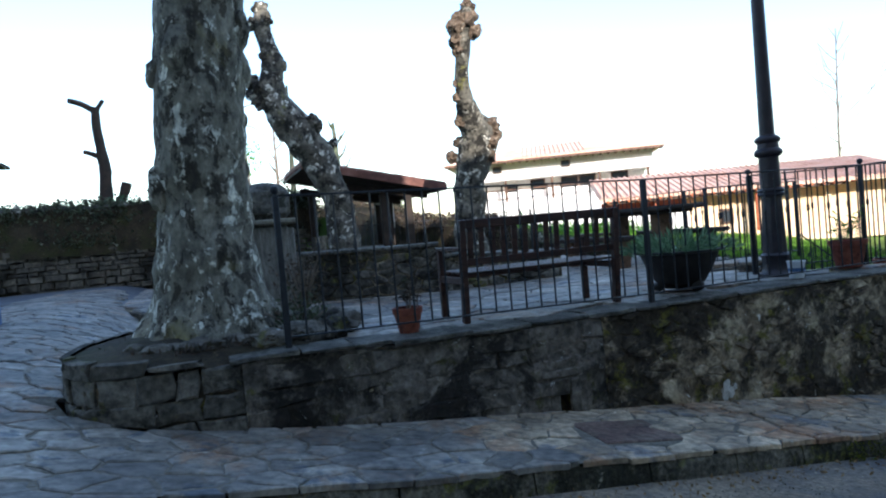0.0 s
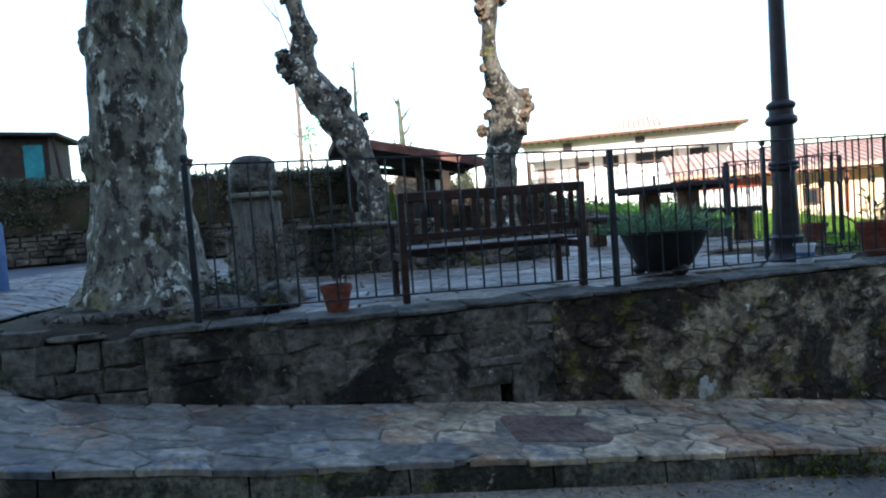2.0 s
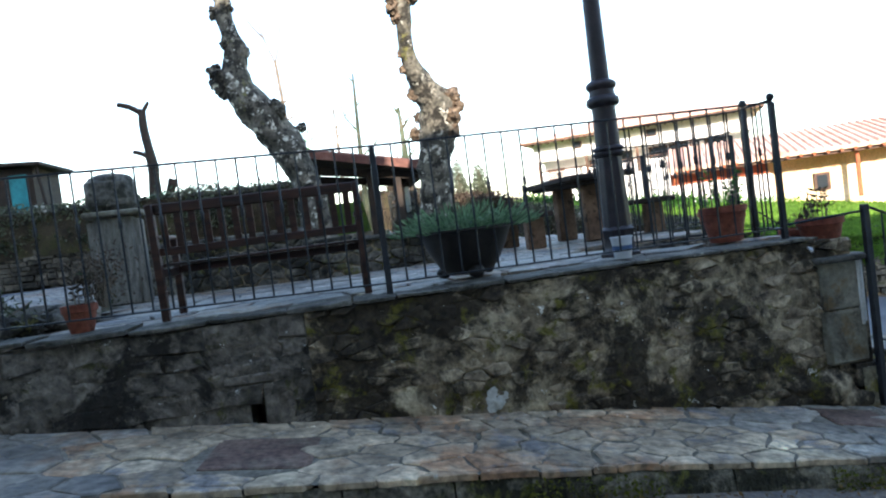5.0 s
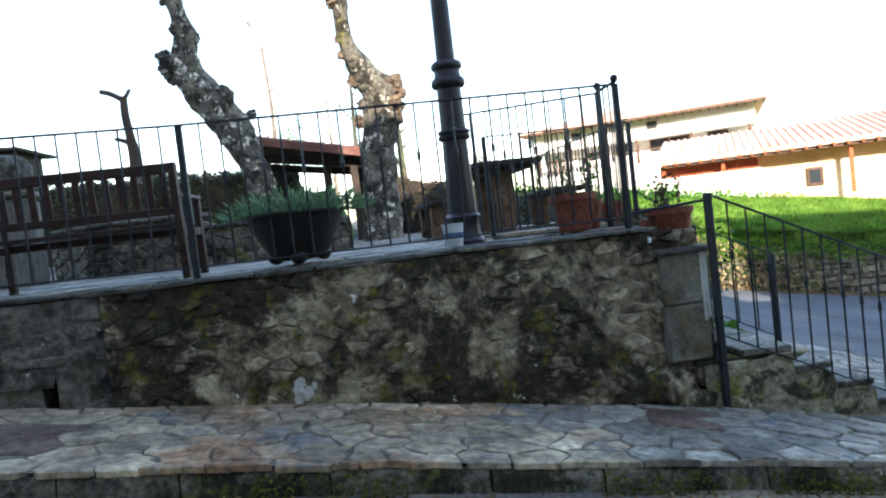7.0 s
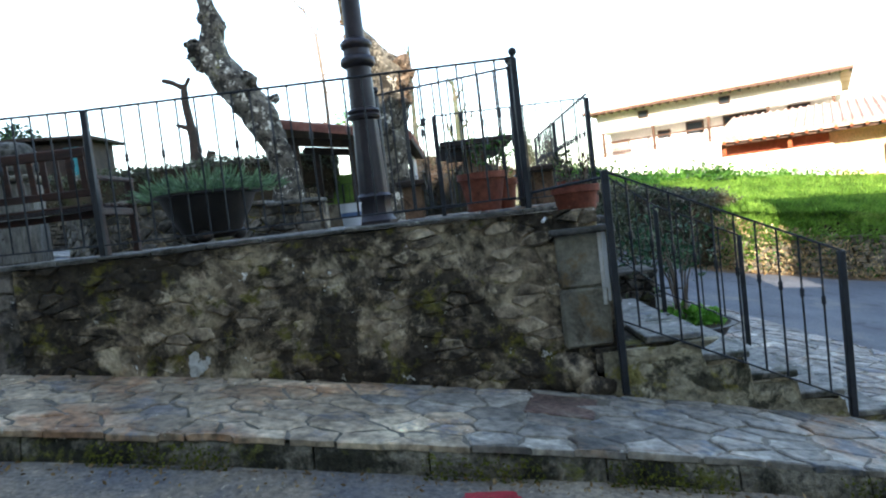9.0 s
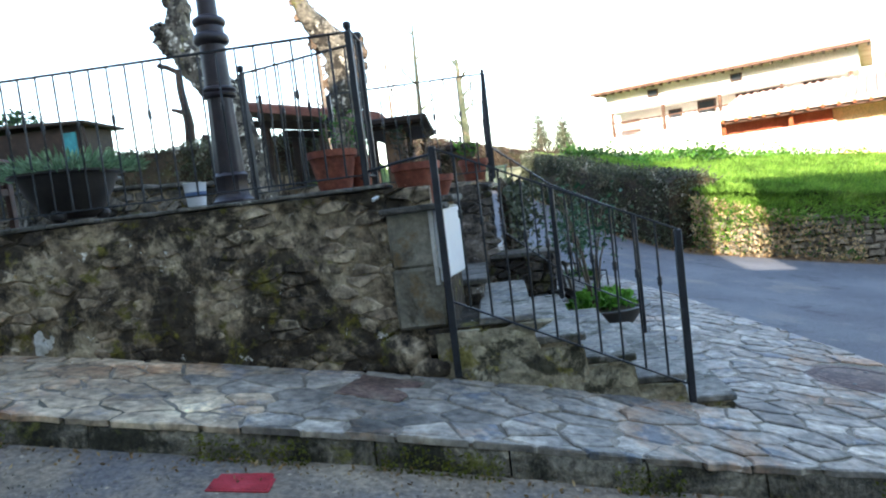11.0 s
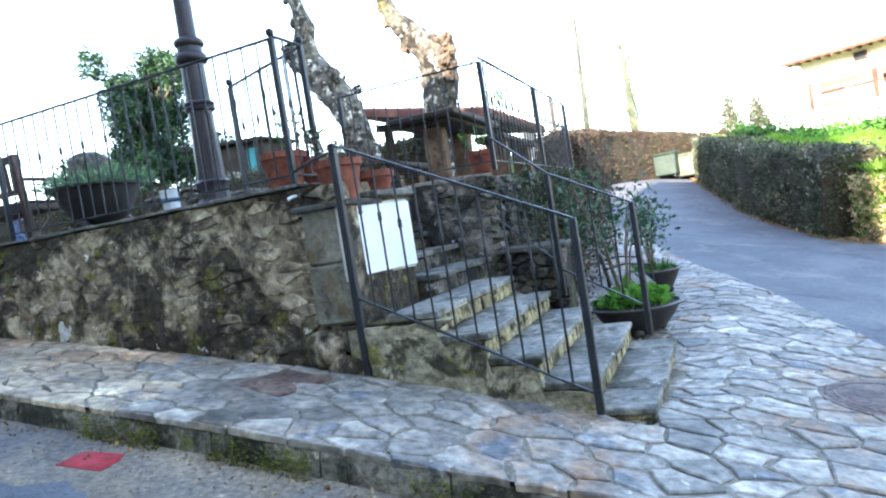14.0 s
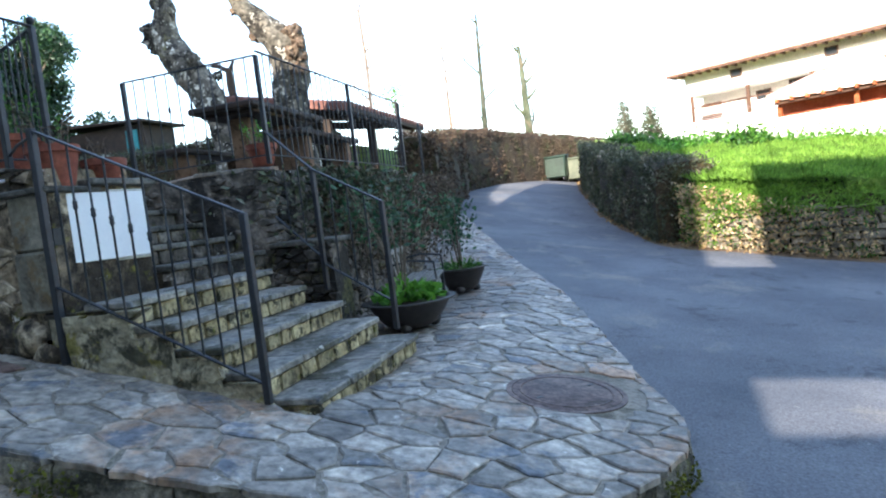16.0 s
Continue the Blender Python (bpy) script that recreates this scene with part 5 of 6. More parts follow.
while s < lt - 0.1:
    w = min(coping_rng.uniform(0.45, 0.8), lt - s)
    p, d = lat(s + w / 2)
    n = Vector((d.y, -d.x))
    q = p + n * 0.17
    part("coping_slab", a_box((w - 0.01, 0.46, 0.05), (q.x, q.y, low_top(p.x, p.y) + 0.025), (0, 0, math.degrees(math.atan2(d.y, d.x))), 0.012), M_COPING, bed_wall)
    s += w

# square stone post with a cap (old fountain)
fountain = thing("stone_fountain", (0.80, 8.15, 0.78), 8, "weathered stone fountain post with a rounded cap", "fountain")
part("shaft", a_box((0.42, 0.34, 1.05), (0, 0, 0.52), (0, 0, 0), 0.03), M_GREYWOOD, fountain)
part("band", a_box((0.62, 0.5, 0.07), (0, 0, 1.08), (0, 0, 0), 0.02), M_STONEPILLAR, fountain)
bm = a_box((0.52, 0.44, 0.40), (0, 0, 1.31), (0, 0, 0), 0.07)
lump(bm, (0, 0, 1.47), 0.25, 0.1, 1, (1.0, 0.85, 0.4), 3)
part("cap", bm, M_COPING, fountain, "mossy rounded cap stone")
for sx in (-0.24, 0.24):
    part("side_pilaster", a_box((0.09, 0.3, 1.0), (sx, 0, 0.5), (0, 0, 0), 0.015), M_GREYWOOD, fountain)

# ---- covered washing place with tiled roof ----
hut = thing("tiled_shelter", (4.0, 15.9, 0.78), 0, "open timber shelter with a reddish tiled roof", "shelter")
for x, y in [(-1.15, -1.1), (0.15, -1.1), (0.75, -1.1), (-1.15, 1.1), (0.9, 1.1)]:
    part("post", a_box((0.17, 0.17, 1.95), (x, y, 0.975), (0, 0, 0), 0.01), M_DARKWOOD, hut)
for y in (-1.1, 1.1):
    part("beam", a_box((2.7, 0.16, 0.18), (-0.1, y, 1.88), (0, 8.5, 0), 0.01), M_DARKWOOD, hut)
part("roof_deck", a_box((3.35, 3.2, 0.10), (-0.1, 0, 2.10), (0, 11.5, 0), 0.01), M_DARKWOOD, hut)
part("roof_wing", a_box((1.5, 2.1, 0.10), (0.80, 2.65, 1.917), (0, 11.5, 0), 0.01), M_DARKWOOD, hut)
part("side_beam", a_box((0.14, 4.9, 0.16), (1.2, 1.05, 1.78), (0, 0, 0), 0.01), M_DARKWOOD, hut)
part("post", a_box((0.17, 0.17, 3.6), (1.2, 3.4, 0.1), (0, 0, 0), 0.01), M_DARKWOOD, hut)
for y in (2.3, 2.85):
    part("shutter", a_box((0.04, 0.48, 0.72), (1.3, y, 1.34), (0, 0, 0), 0.008), M_CLOTH, hut, "pale shutter panel")
part("fascia", a_box((3.40, 0.05, 0.17), (-0.1, -1.62, 2.13), (0, 11.5, 0), 0.008), M_TILE, hut, "reddish painted fascia board")
tile_form = tube([(0, 0, 0), (0.42, 0, 0)], [0.085, 0.075], 10)
tile_mesh = finish(tile_form, "roof_tile", M_TILE)
for r in range(26):
    for k in range(8 if r < 16 else 3):
        ob = new("roof_tile", tile_mesh)
        ob.parent = hut
        u = -1.68 + (k if r < 16 else k + 5) * 0.42
        ob.matrix_basis = pose(-0.1, 0, 2.165, 0, 11.5, 0) @ pose(u, -1.55 + r * 0.205, 0.02 + 0.004 * (k % 2))
part("back_wall", a_box((0.12, 2.2, 0.9), (-1.2, 0, 0.45)), M_WALLCORE, hut, smooth=False)
part("basin", a_box((1.6, 0.8, 0.55), (-0.3, 0.2, 0.275), (0, 0, 0), 0.03), M_STONEPILLAR, hut)

railing("iron_railing", (3.4, 17.2), (6.2, 17.2), 0.78, 0.78, 1.1, (True, True), (False, False), 0.16, knots=0)
railing("iron_railing", (6.25, 17.1), (7.3, 13.5), 0.78, 0.78, 1.1, (False, True), (False, False), 0.16, knots=0)


# ---- far wall with hedge on the uphill side ----
far_wall = thing("field_wall", (0, 0, 0), 0, "dark dry stone wall with an overgrown bank above", "wall")
tagged(far_wall, kind="structure")
FAR_LINE = [(3.0, 17.9), (-1.5, 17.4), (-5.0, 17.2), (-9.0, 16.4), (-14.0, 14.5)]


def far_low(x, y):
    return 0.85 + 0.02 * max(0, -x)


rubble(far_wall, FAR_LINE, far_low, lambda x, y: 1.95, M_FARSTONE, 0.17, 2.1, 0.08, 61, gap=0.01, courses=0.14)
ft, fat = along(FAR_LINE)
bm = bmesh.new()
prev = None
for s in np.linspace(0, ft, 80):
    p, d = fat(s)
    n = Vector((d.y, -d.x))
    j = 0.1 * noise.noise(Vector((s * 0.9, 0, 4)))
    row = [bm.verts.new((*(p + n * o), z)) for o, z in ((0.08, 0.3), (0.1, 1.95), (0.14 + j, 2.3 + j), (0.4 + j, 2.75 + j), (1.1, 2.95 + j), (3.2, 2.6))]
    if prev:
        for i in range(5):
            bm.faces.new((prev[i], prev[i + 1], row[i + 1], row[i]))
    prev = row
bmesh.ops.recalc_face_normals(bm, faces=bm.faces)
part("bank", bm, M_SOIL, far_wall)


def hedge_points(line, n, z_of, height, thick, seed, bulge=0.15):
    rng = np.random.default_rng(seed)
    tot, at = along(line)
    out = []
    for _ in range(n):
        s = rng.random() * tot
        p, d = at(s)
        nn = Vector((d.y, -d.x))
        u = rng.random()
        j = bulge * noise.noise(Vector((s * 0.8, u * 2, seed)))
        if rng.random() < 0.62:
            o, z = -thick / 2 - j * (1 if u < 0.95 else 0.3) + abs(rng.normal()) * 0.06, u * height
        elif rng.random() < 0.8:
            o, z = (rng.random() - 0.5) * thick, height + j
        else:
            o, z = thick / 2 + j, u * height
        q = p - nn * 0 + nn * o * -1 * -1
        out.append((q.x, q.y, z_of(q.x, q.y) + z + rng.normal() * 0.04))
    return out


def hedge(name, line, z_of, height, thick, n, label, seed, leaf=M_LEAFDARK, size=0.05):
    th = thing(name, (*line[0], z_of(*line[0])), 0, label, "hedge")
    inv = Vector((-line[0][0], -line[0][1], -z_of(*line[0])))
    tot, at = along(line)
    bm = bmesh.new()
    prev = None
    for s in np.linspace(0, tot, max(6, int(tot / 0.4))):
        p, d = at(s)
        nn = Vector((d.y, -d.x))
        zb = z_of(p.x, p.y)
        row = []
        for o, z in ((-0.46, -0.2), (-0.48, 0.5), (-0.44, 0.9), (-0.25, 0.98), (0.25, 0.98), (0.46, 0.9), (0.46, -0.2)):
            q = p + nn * (o * thick + 0.08 * noise.noise(Vector((s * 0.9, z * 2, seed))))
            row.append(bm.verts.new(Vector((q.x, q.y, zb + z * height + 0.1 * noise.noise(Vector((s * 0.7, o * 3, seed))))) + inv))
        if prev:
            for i in range(6):
                bm.faces.new((prev[i], prev[i + 1], row[i + 1], row[i]))
        else:
            bm.faces.new(row[::-1])
        prev = row
    bm.faces.new(prev)
    bmesh.ops.recalc_face_normals(bm, faces=bm.faces)
    part("core", bm, M_SOIL, th)
    pts = hedge_points(line, n, z_of, height, thick, seed)
    er = random.Random(seed)
    for end, nxt in ((line[0], line[1]), (line[-1], line[-2])):
        e, d = Vector(end), (Vector(end) - Vector(nxt)).normalized()
        for _ in range(900):
            q = e + d * abs(er.gauss(0, 0.07)) + Vector((d.y, -d.x)) * er.uniform(-0.5, 0.5) * thick
            pts.append((q.x, q.y, z_of(q.x, q.y) + er.uniform(0, 1) * height))
    pts = np.array(pts) + np.array(inv)
    part("leaves", leaf_mesh("leaves", leaf, pts, size, 0.5, 0.0, seed), leaf, th, kind="stuff")
    return th


hedge("hedge", [(12.25, 15.1), (11.6, 17.2), (11.0, 19.5), (10.2, 24.5), (9.85, 30.0), (10.0, 31.5)], lambda x, y: road_z(x, y) - 0.02, 1.72, 1.3, 26000, "dense clipped hedge bordering the side road", 3, size=0.045)
hedge("hedge", [(13.0, 35.6), (9.2, 33.9), (7.0, 30.6), (5.9, 27.0), (5.5, 23.0), (6.2, 17.6), (6.9, 14.4)], lambda x, y: road_z(x, y) - 0.1, 2.15, 0.9, 20000, "tall brownish hedge along the curve of the side road", 4, M_LEAFDRY, 0.05)
hedge("hedge", [(16.0, 41.5), (9.0, 40.5), (4.6, 38.2)], lambda x, y: road_z(x, y) - 0.1, 2.5, 0.9, 7000, "tall brown hedge closing the end of the road", 5, M_LEAFDRY, 0.06)
hedge("bank_growth", [(3.0, 18.35), (-1.5, 17.85), (-5.0, 17.65), (-9.0, 16.85), (-14.0, 14.95)], lambda x, y: 1.93, 1.0, 1.1, 17000, "dark ivy and brambles over the field wall", 6, M_LEAFDARK, 0.05)

# climbing growth on the side wall of the terrace
vine = thing("wall_creeper", (7.95, 9.0, 0.6), 0, "dry climbing creeper hanging over the terrace side wall", "creeper")
rng_np = np.random.default_rng(8)
vp = np.stack([np.abs(rng_np.normal(0.0, 0.10, 5000)), rng_np.uniform(-1.5, 3.8, 5000), 0.12 - np.abs(rng_np.normal(0, 0.7, 5000))], 1)
part("leaves", leaf_mesh("leaves", M_LEAFDRY, vp, 0.035, 0.4, 0.0, 5), M_LEAFDRY, vine, kind="stuff")
bm = bmesh.new()
vr = random.Random(5)
for k in range(70):
    y = vr.uniform(-1.6, 3.8)
    tube([(0.0, y, 0.15), (0.07, y + vr.uniform(-0.15, 0.15), -0.3), (0.02, y + vr.uniform(-0.25, 0.25), -vr.uniform(0.7, 1.3))], [0.008, 0.008, 0.005], 5, bm)
part("stalk", bm, M_TWIG, vine, kind="stuff")

ivy = thing("wall_ivy", (8.0, 8.0, 0.6), 0, "dark green ivy hanging over the terrace side", "ivy")
vp = np.stack([np.abs(rng_np.normal(0.05, 0.14, 1700)), rng_np.normal(0.3, 0.9, 1700), 0.12 - np.abs(rng_np.normal(0, 0.4, 1700))], 1)
part("leaves", leaf_mesh("leaves", M_LEAFDARK, vp, 0.04, 0.5, 0.0, 25), M_LEAFDARK, ivy, kind="stuff")
for k in range(9):
    y = vr.uniform(-1.0, 1.3)
    part("stalk", tube([(-0.05, y, 0.2), (0.08, y + 0.05, 0.0), (0.1, y + vr.uniform(-0.2, 0.2), -0.5)], [0.008, 0.008, 0.004], 5), M_TWIG, ivy)

# ---- field wall on the right, of dry stones, with grass above ----
dry = thing("dry_stone_wall", (0, 0, 0), 0, "mossy dry stone wall retaining the grassy field", "wall")
tagged(dry, kind="structure")
DRY_LINE = [(24.0, 12.75), (18.0, 13.6), (15.5, 14.0), (13.8, 14.3), (12.6, 14.45), (12.2, 14.8)]


def dry_top(x, y):
    return field_z(x, y + 0.4) - 0.52 + 0.05 * noise.noise(Vector((x * 1.5, 0, 0)))


rubble(dry, DRY_LINE, lambda x, y: road_z(x, y) - 0.05, dry_top, M_DRYSTONE, 0.16, 1.9, 0.10, 71, gap=0.014, courses=0.15)
bm = bmesh.new()
dt, dat = along(DRY_LINE)
prev = None
for s in np.linspace(0, dt, 50):
    p, d = dat(s)
    n = Vector((d.y, -d.x))
    row = [bm.verts.new((*(p + n * o), z)) for o, z in ((0.1, road_z(p.x, p.y) - 0.3), (0.1, dry_top(p.x, p.y)), (0.9, field_z(p.x + n.x, p.y + n.y * 0.9) + 0.02))]
    if prev:
        for i in range(2):
            bm.faces.new((prev[i], prev[i + 1], row[i + 1], row[i]))
    prev = row
bmesh.ops.recalc_face_normals(bm, faces=bm.faces)
part("earth_core", bm, M_SOIL, dry)


def blades(n, x0, x1, y0, y1, seed, size, keep, z_of, down=0.0):
    rng = np.random.default_rng(seed)
    out = []
    for x, y in zip(rng.uniform(x0, x1, n), rng.uniform(y0, y1, n)):
        if keep(x, y):
            out.append((x, y, z_of(x, y) - down))
    return out


gp = blades(60000, 11.5, 22, 14, 24, 3, 0, lambda x, y: field_inside(x, y) > 0.1, lambda x, y: field_z(x, y))
grass = new("meadow_grass", leaf_mesh("meadow_grass", M_BLADE, gp, 0.075, 0.16, 0.75, 4, 1.1))
tagged(grass, "sunlit green meadow grass on the sloping field", "grass", kind="stuff")
tot_d, at_d = along(DRY_LINE)
over = []
orng = random.Random(8)
for k in range(15000):
    s = orng.uniform(0, tot_d) if k % 3 else orng.uniform(tot_d - 2.0, tot_d)
    p, d = at_d(s)
    n = Vector((d.y, -d.x))
    q = p + n * orng.uniform(-0.12, 0.75)
    o = (q - p).dot(n)
    deep = 0.4 if p.x < 12.9 else 0.08
    over.append((q.x, q.y, dry_top(p.x, p.y) + max(0, o) * 0.8 - (abs(orng.gauss(0, deep)) if o < 0.05 else 0) + 0.02))
drape = new("overhanging_grass", leaf_mesh("overhanging_grass", M_BLADE, over, 0.07, 0.2, 0.2, 9, 1.2))
tagged(drape, "tufts of green grass hanging over the dry stone wall", "grass", kind="stuff")

VERGE = [(9.15, 36.0), (9.0, 30.0), (9.5, 24.5), (10.25, 19.5), (10.9, 17.0), (11.5, 14.9), (12.0, 14.3), (13.8, 13.9), (15.5, 13.6), (18.0, 13.2)]
vt, vat = along(VERGE)
bm = bmesh.new()
prev, fall = None, []
for t in np.arange(0, vt, 0.25):
    p, d = vat(t)
    n = Vector((-d.y, d.x)) * -1
    row = []
    for o, up in ((0.28 * noise.noise(Vector((t * 0.8, 1, 0))) - 0.1, -0.01), (0.35, 0.03), (1.0, 0.10)):
        q = p - n * o
        row.append(bm.verts.new((q.x, q.y, road_z(q.x, q.y) + up)))
    if prev:
        for i in range(2):
            bm.faces.new((prev[i], prev[i + 1], row[i + 1], row[i]))
    prev = row
    for _ in range(26):
        q = p - n * orng.uniform(-0.1, 0.8)
        fall.append((q.x, q.y, road_z(q.x, q.y) + 0.05))
bmesh.ops.recalc_face_normals(bm, faces=bm.faces)
solid("verge", bm, M_VERGE, "brown earth and fallen leaves below the hedge", "verge", kind="stuff")
fl = new("fallen_leaves", leaf_mesh("fallen_leaves", M_LITTER, fall, 0.035, 0.5, 0.0, 15))
tagged(fl, "dry fallen leaves along the hedge's foot", "leaf litter", kind="stuff")
bram = []
for k in range(7000):
    u = orng.random() ** 1.4 * 3.2
    p, d = at_d(tot_d - u)
    n = Vector((d.y, -d.x))
    q = p + n * orng.uniform(-0.28, 0.5)
    bram.append((q.x, q.y, road_z(q.x, q.y) + orng.uniform(0.05, 1.25) * (1 - 0.12 * u)))
br_ob = new("bramble", leaf_mesh("bramble", M_PALEVINE, bram[:5200], 0.04, 0.45, 0.0, 16))
tagged(br_ob, "dry bramble tangle at the wall's end", "bramble", kind="stuff")
br_ob = new("ground_ivy", leaf_mesh("ground_ivy", M_LEAF, bram[5200:], 0.04, 0.45, 0.0, 17))
tagged(br_ob, "green ivy over the end of the dry stone wall", "ivy", kind="stuff")

row = []
for _ in range(3600):
    u = orng.random()
    x, y = 10.9 + 3.6 * u + orng.gauss(0, 0.25), 25.0 - 5.2 * u + orng.gauss(0, 0.3)
    row.append((x, y, max(field_z(x, y), 0.9) - 0.1 + abs(orng.gauss(0, 0.20))))
lp = new("leafy_crop", leaf_mesh("leafy_crop", M_LEAF, row, 0.09, 0.55, 0.2, 21))
tagged(lp, "row of broad-leaved green plants behind the hedge", "plants", kind="stuff")

# ---- house on the hill ----
D = math.degrees(math.atan2(-5.2, 9.3))
house = thing("farmhouse", (14.0, 34.4, 0.8), D, "large white two-storey farmhouse with a low tiled roof", "house")
# local x runs along the facade, local y away from the viewer; the facade is at y = 0
Z = lambda z: z - 0.8
part("wall", a_box((10.9, 8.0, Z(3.35) + 0.6), (5.45, 5.1, (Z(3.35) - 0.6) / 2)), M_PLASTER, house, "white plastered lower wall", smooth=False)
part("front_wall", a_box((10.3, 1.2, Z(2.75) + 0.6), (5.45, 0.62, (Z(2.75) - 0.6) / 2)), M_PLASTER, house, smooth=False)
part("loggia_back", a_box((10.3, 0.2, 1.45), (5.45, 1.3, Z(3.45))), M_PLASTER, house, smooth=False)
part("upper_wall", a_box((10.9, 8.0, 1.05), (5.45, 4.05, Z(4.53))), M_PLASTER, house, smooth=False)
for x in (0.25, 2.8, 5.4, 8.0, 10.6):
    part("loggia_post", a_box((0.14, 0.14, 1.25), (x, 0.12, Z(3.38)), (0, 0, 0), 0.01), M_BROWN, house)
part("loggia_rail", a_box((10.2, 0.06, 0.08), (5.45, 0.1, Z(3.45)), (0, 0, 0), 0.01), M_BROWN, house)
for k in range(8):
    part("shutter_slat", a_box((0.95, 0.05, 0.07), (1.15, 0.08, Z(2.8) + k * 0.1), (0, 0, 0), 0.005), M_BROWN, house)
for x, z, w, h in [(3.1, 3.2, 0.5, 1.0), (4.6, 3.5, 0.7, 0.8), (6.4, 3.5, 0.8, 0.8), (7.4, 3.5, 0.8, 0.8), (9.2, 3.5, 0.8, 0.8)]:
    win = part("window", a_box((w + 0.16, 0.08, h + 0.16), (x, 1.17, Z(z)), (0, 0, 0), 0.01), M_BROWN, house)
    part("pane", a_box((w, 0.02, h), (x, 1.12, Z(z))), M_GLASS, win)
for x in (2.4, 6.2):
    win = part("window", a_box((0.5, 0.1, 0.36), (x, 0.02, Z(4.62)), (0, 0, 0), 0.01), M_BROWN, house)
    part("pane", a_box((0.38, 0.02, 0.26), (x, -0.035, Z(4.62))), M_GLASS, win)


def hip_roof(x0, x1, y0, y1, z, h, inset, thick=0.12):
    bm = bmesh.new()
    lo = [bm.verts.new(p) for p in ((x0, y0, z), (x1, y0, z), (x1, y1, z), (x0, y1, z))]
    ed = [bm.verts.new(p) for p in ((x0, y0, z + thick), (x1, y0, z + thick), (x1, y1, z + thick), (x0, y1, z + thick))]
    ym = (y0 + y1) / 2
    r = [bm.verts.new(p) for p in ((x0 + inset, ym, z + h), (x1 - inset, ym, z + h))]
    bm.faces.new(lo[::-1])
    for i in range(4):
        bm.faces.new((lo[i], lo[(i + 1) % 4], ed[(i + 1) % 4], ed[i]))
    bm.faces.new((ed[0], ed[1], r[1], r[0]))
    bm.faces.new((ed[1], ed[2], r[1]))
    bm.faces.new((ed[2], ed[3], r[0], r[1]))
    bm.faces.new((ed[3], ed[0], r[0]))
    return bm


roof = part("roof", hip_roof(-0.5, 11.4, -0.75, 9.0, Z(4.98), 1.25, 4.0), M_TILEFAR, house, "terracotta tiled roof paled to carry sun glare", smooth=False)
part("eave_board", a_box((11.9, 0.05, 0.13), (5.45, -0.76, Z(4.98)), (0, 0, 0), 0.01), M_BROWN, roof)
for k in range(30):
    part("rafter", a_box((0.09, 0.6, 0.1), (-0.3 + k * 0.4, -0.42, Z(4.93))), M_BROWN, roof)
rib = finish(tube([(0, 0, 0), (0, 4.85, 1.13)], [0.07, 0.07], 6), "roof_tile", M_TILEFAR)
for k in range(14):
    ob = new("roof_tile", rib)
    ob.parent = roof
    ob.location = (3.9 + k * 0.26, -0.72, Z(5.1))

annex = thing("annex_house", (15.25, 22.1, 0.2), D, "low ochre annex with a timber porch and tiled roof", "house")
Z2 = lambda z: z - 0.2
part("wall", a_box((9.5, 4.0, 2.2), (7.2, 2.9, Z2(0.95))), M_OCHRE, annex, "ochre plastered wall", smooth=False)
part("porch_wall", a_box((3.2, 0.14, 1.5), (1.6, 0.72, Z2(1.3))), M_REDWALL, annex, "red-brown porch wall", smooth=False)
part("porch_parapet", a_box((3.3, 0.14, 1.1), (1.65, 0.25, Z2(1.05))), M_PLASTER, annex, smooth=False)
for x in (0.15, 2.1, 5.9):
    part("porch_post", a_box((0.12, 0.12, 1.5), (x, 0.3, Z2(1.2)), (0, 0, 0), 0.01), M_TIMBER, annex)
part("porch_beam", a_box((9.0, 0.12, 0.12), (4.6, 0.1, Z2(2.02)), (0, 0, 0), 0.01), M_BROWN, annex)
bm = bmesh.new()
vs = [bm.verts.new(p) for p in ((-0.1, -0.1, Z2(2.08)), (12.0, -0.1, Z2(2.08)), (12.0, 5.2, Z2(3.15)), (-0.1, 5.2, Z2(3.15)), (-0.1, -0.1, Z2(2.2)), (12.0, -0.1, Z2(2.2)), (12.0, 5.2, Z2(3.27)), (-0.1, 5.2, Z2(3.27)))]
for f in ((3, 2, 1, 0), (4, 5, 6, 7), (0, 1, 5, 4), (1, 2, 6, 5), (2, 3, 7, 6), (3, 0, 4, 7)):
    bm.faces.new([vs[i] for i in f])
roof2 = part("roof", bm, M_TILEFAR, annex, "terracotta tiled lean-to roof paled to carry sun glare", smooth=False)
rib2 = finish(tube([(0, 0, 0), (0, 5.25, 1.06)], [0.065, 0.065], 6), "roof_tile", M_TILEFAR)
for k in range(46):
    ob = new("roof_tile", rib2)
    ob.parent = roof2
    ob.location = (0.0 + k * 0.26, -0.12, Z2(2.2))
for k in range(24):
    part("rafter", a_box((0.08, 0.5, 0.1), (0.2 + k * 0.4, 0.12, Z2(2.06))), M_TIMBER, roof2)
win = part("window", a_box((0.5, 0.1, 0.62), (4.9, 0.87, Z2(1.1)), (0, 0, 0), 0.01), M_BROWN, annex)
part("pane", a_box((0.32, 0.02, 0.44), (4.9, 0.815, Z2(1.1))), M_GLASS, win)

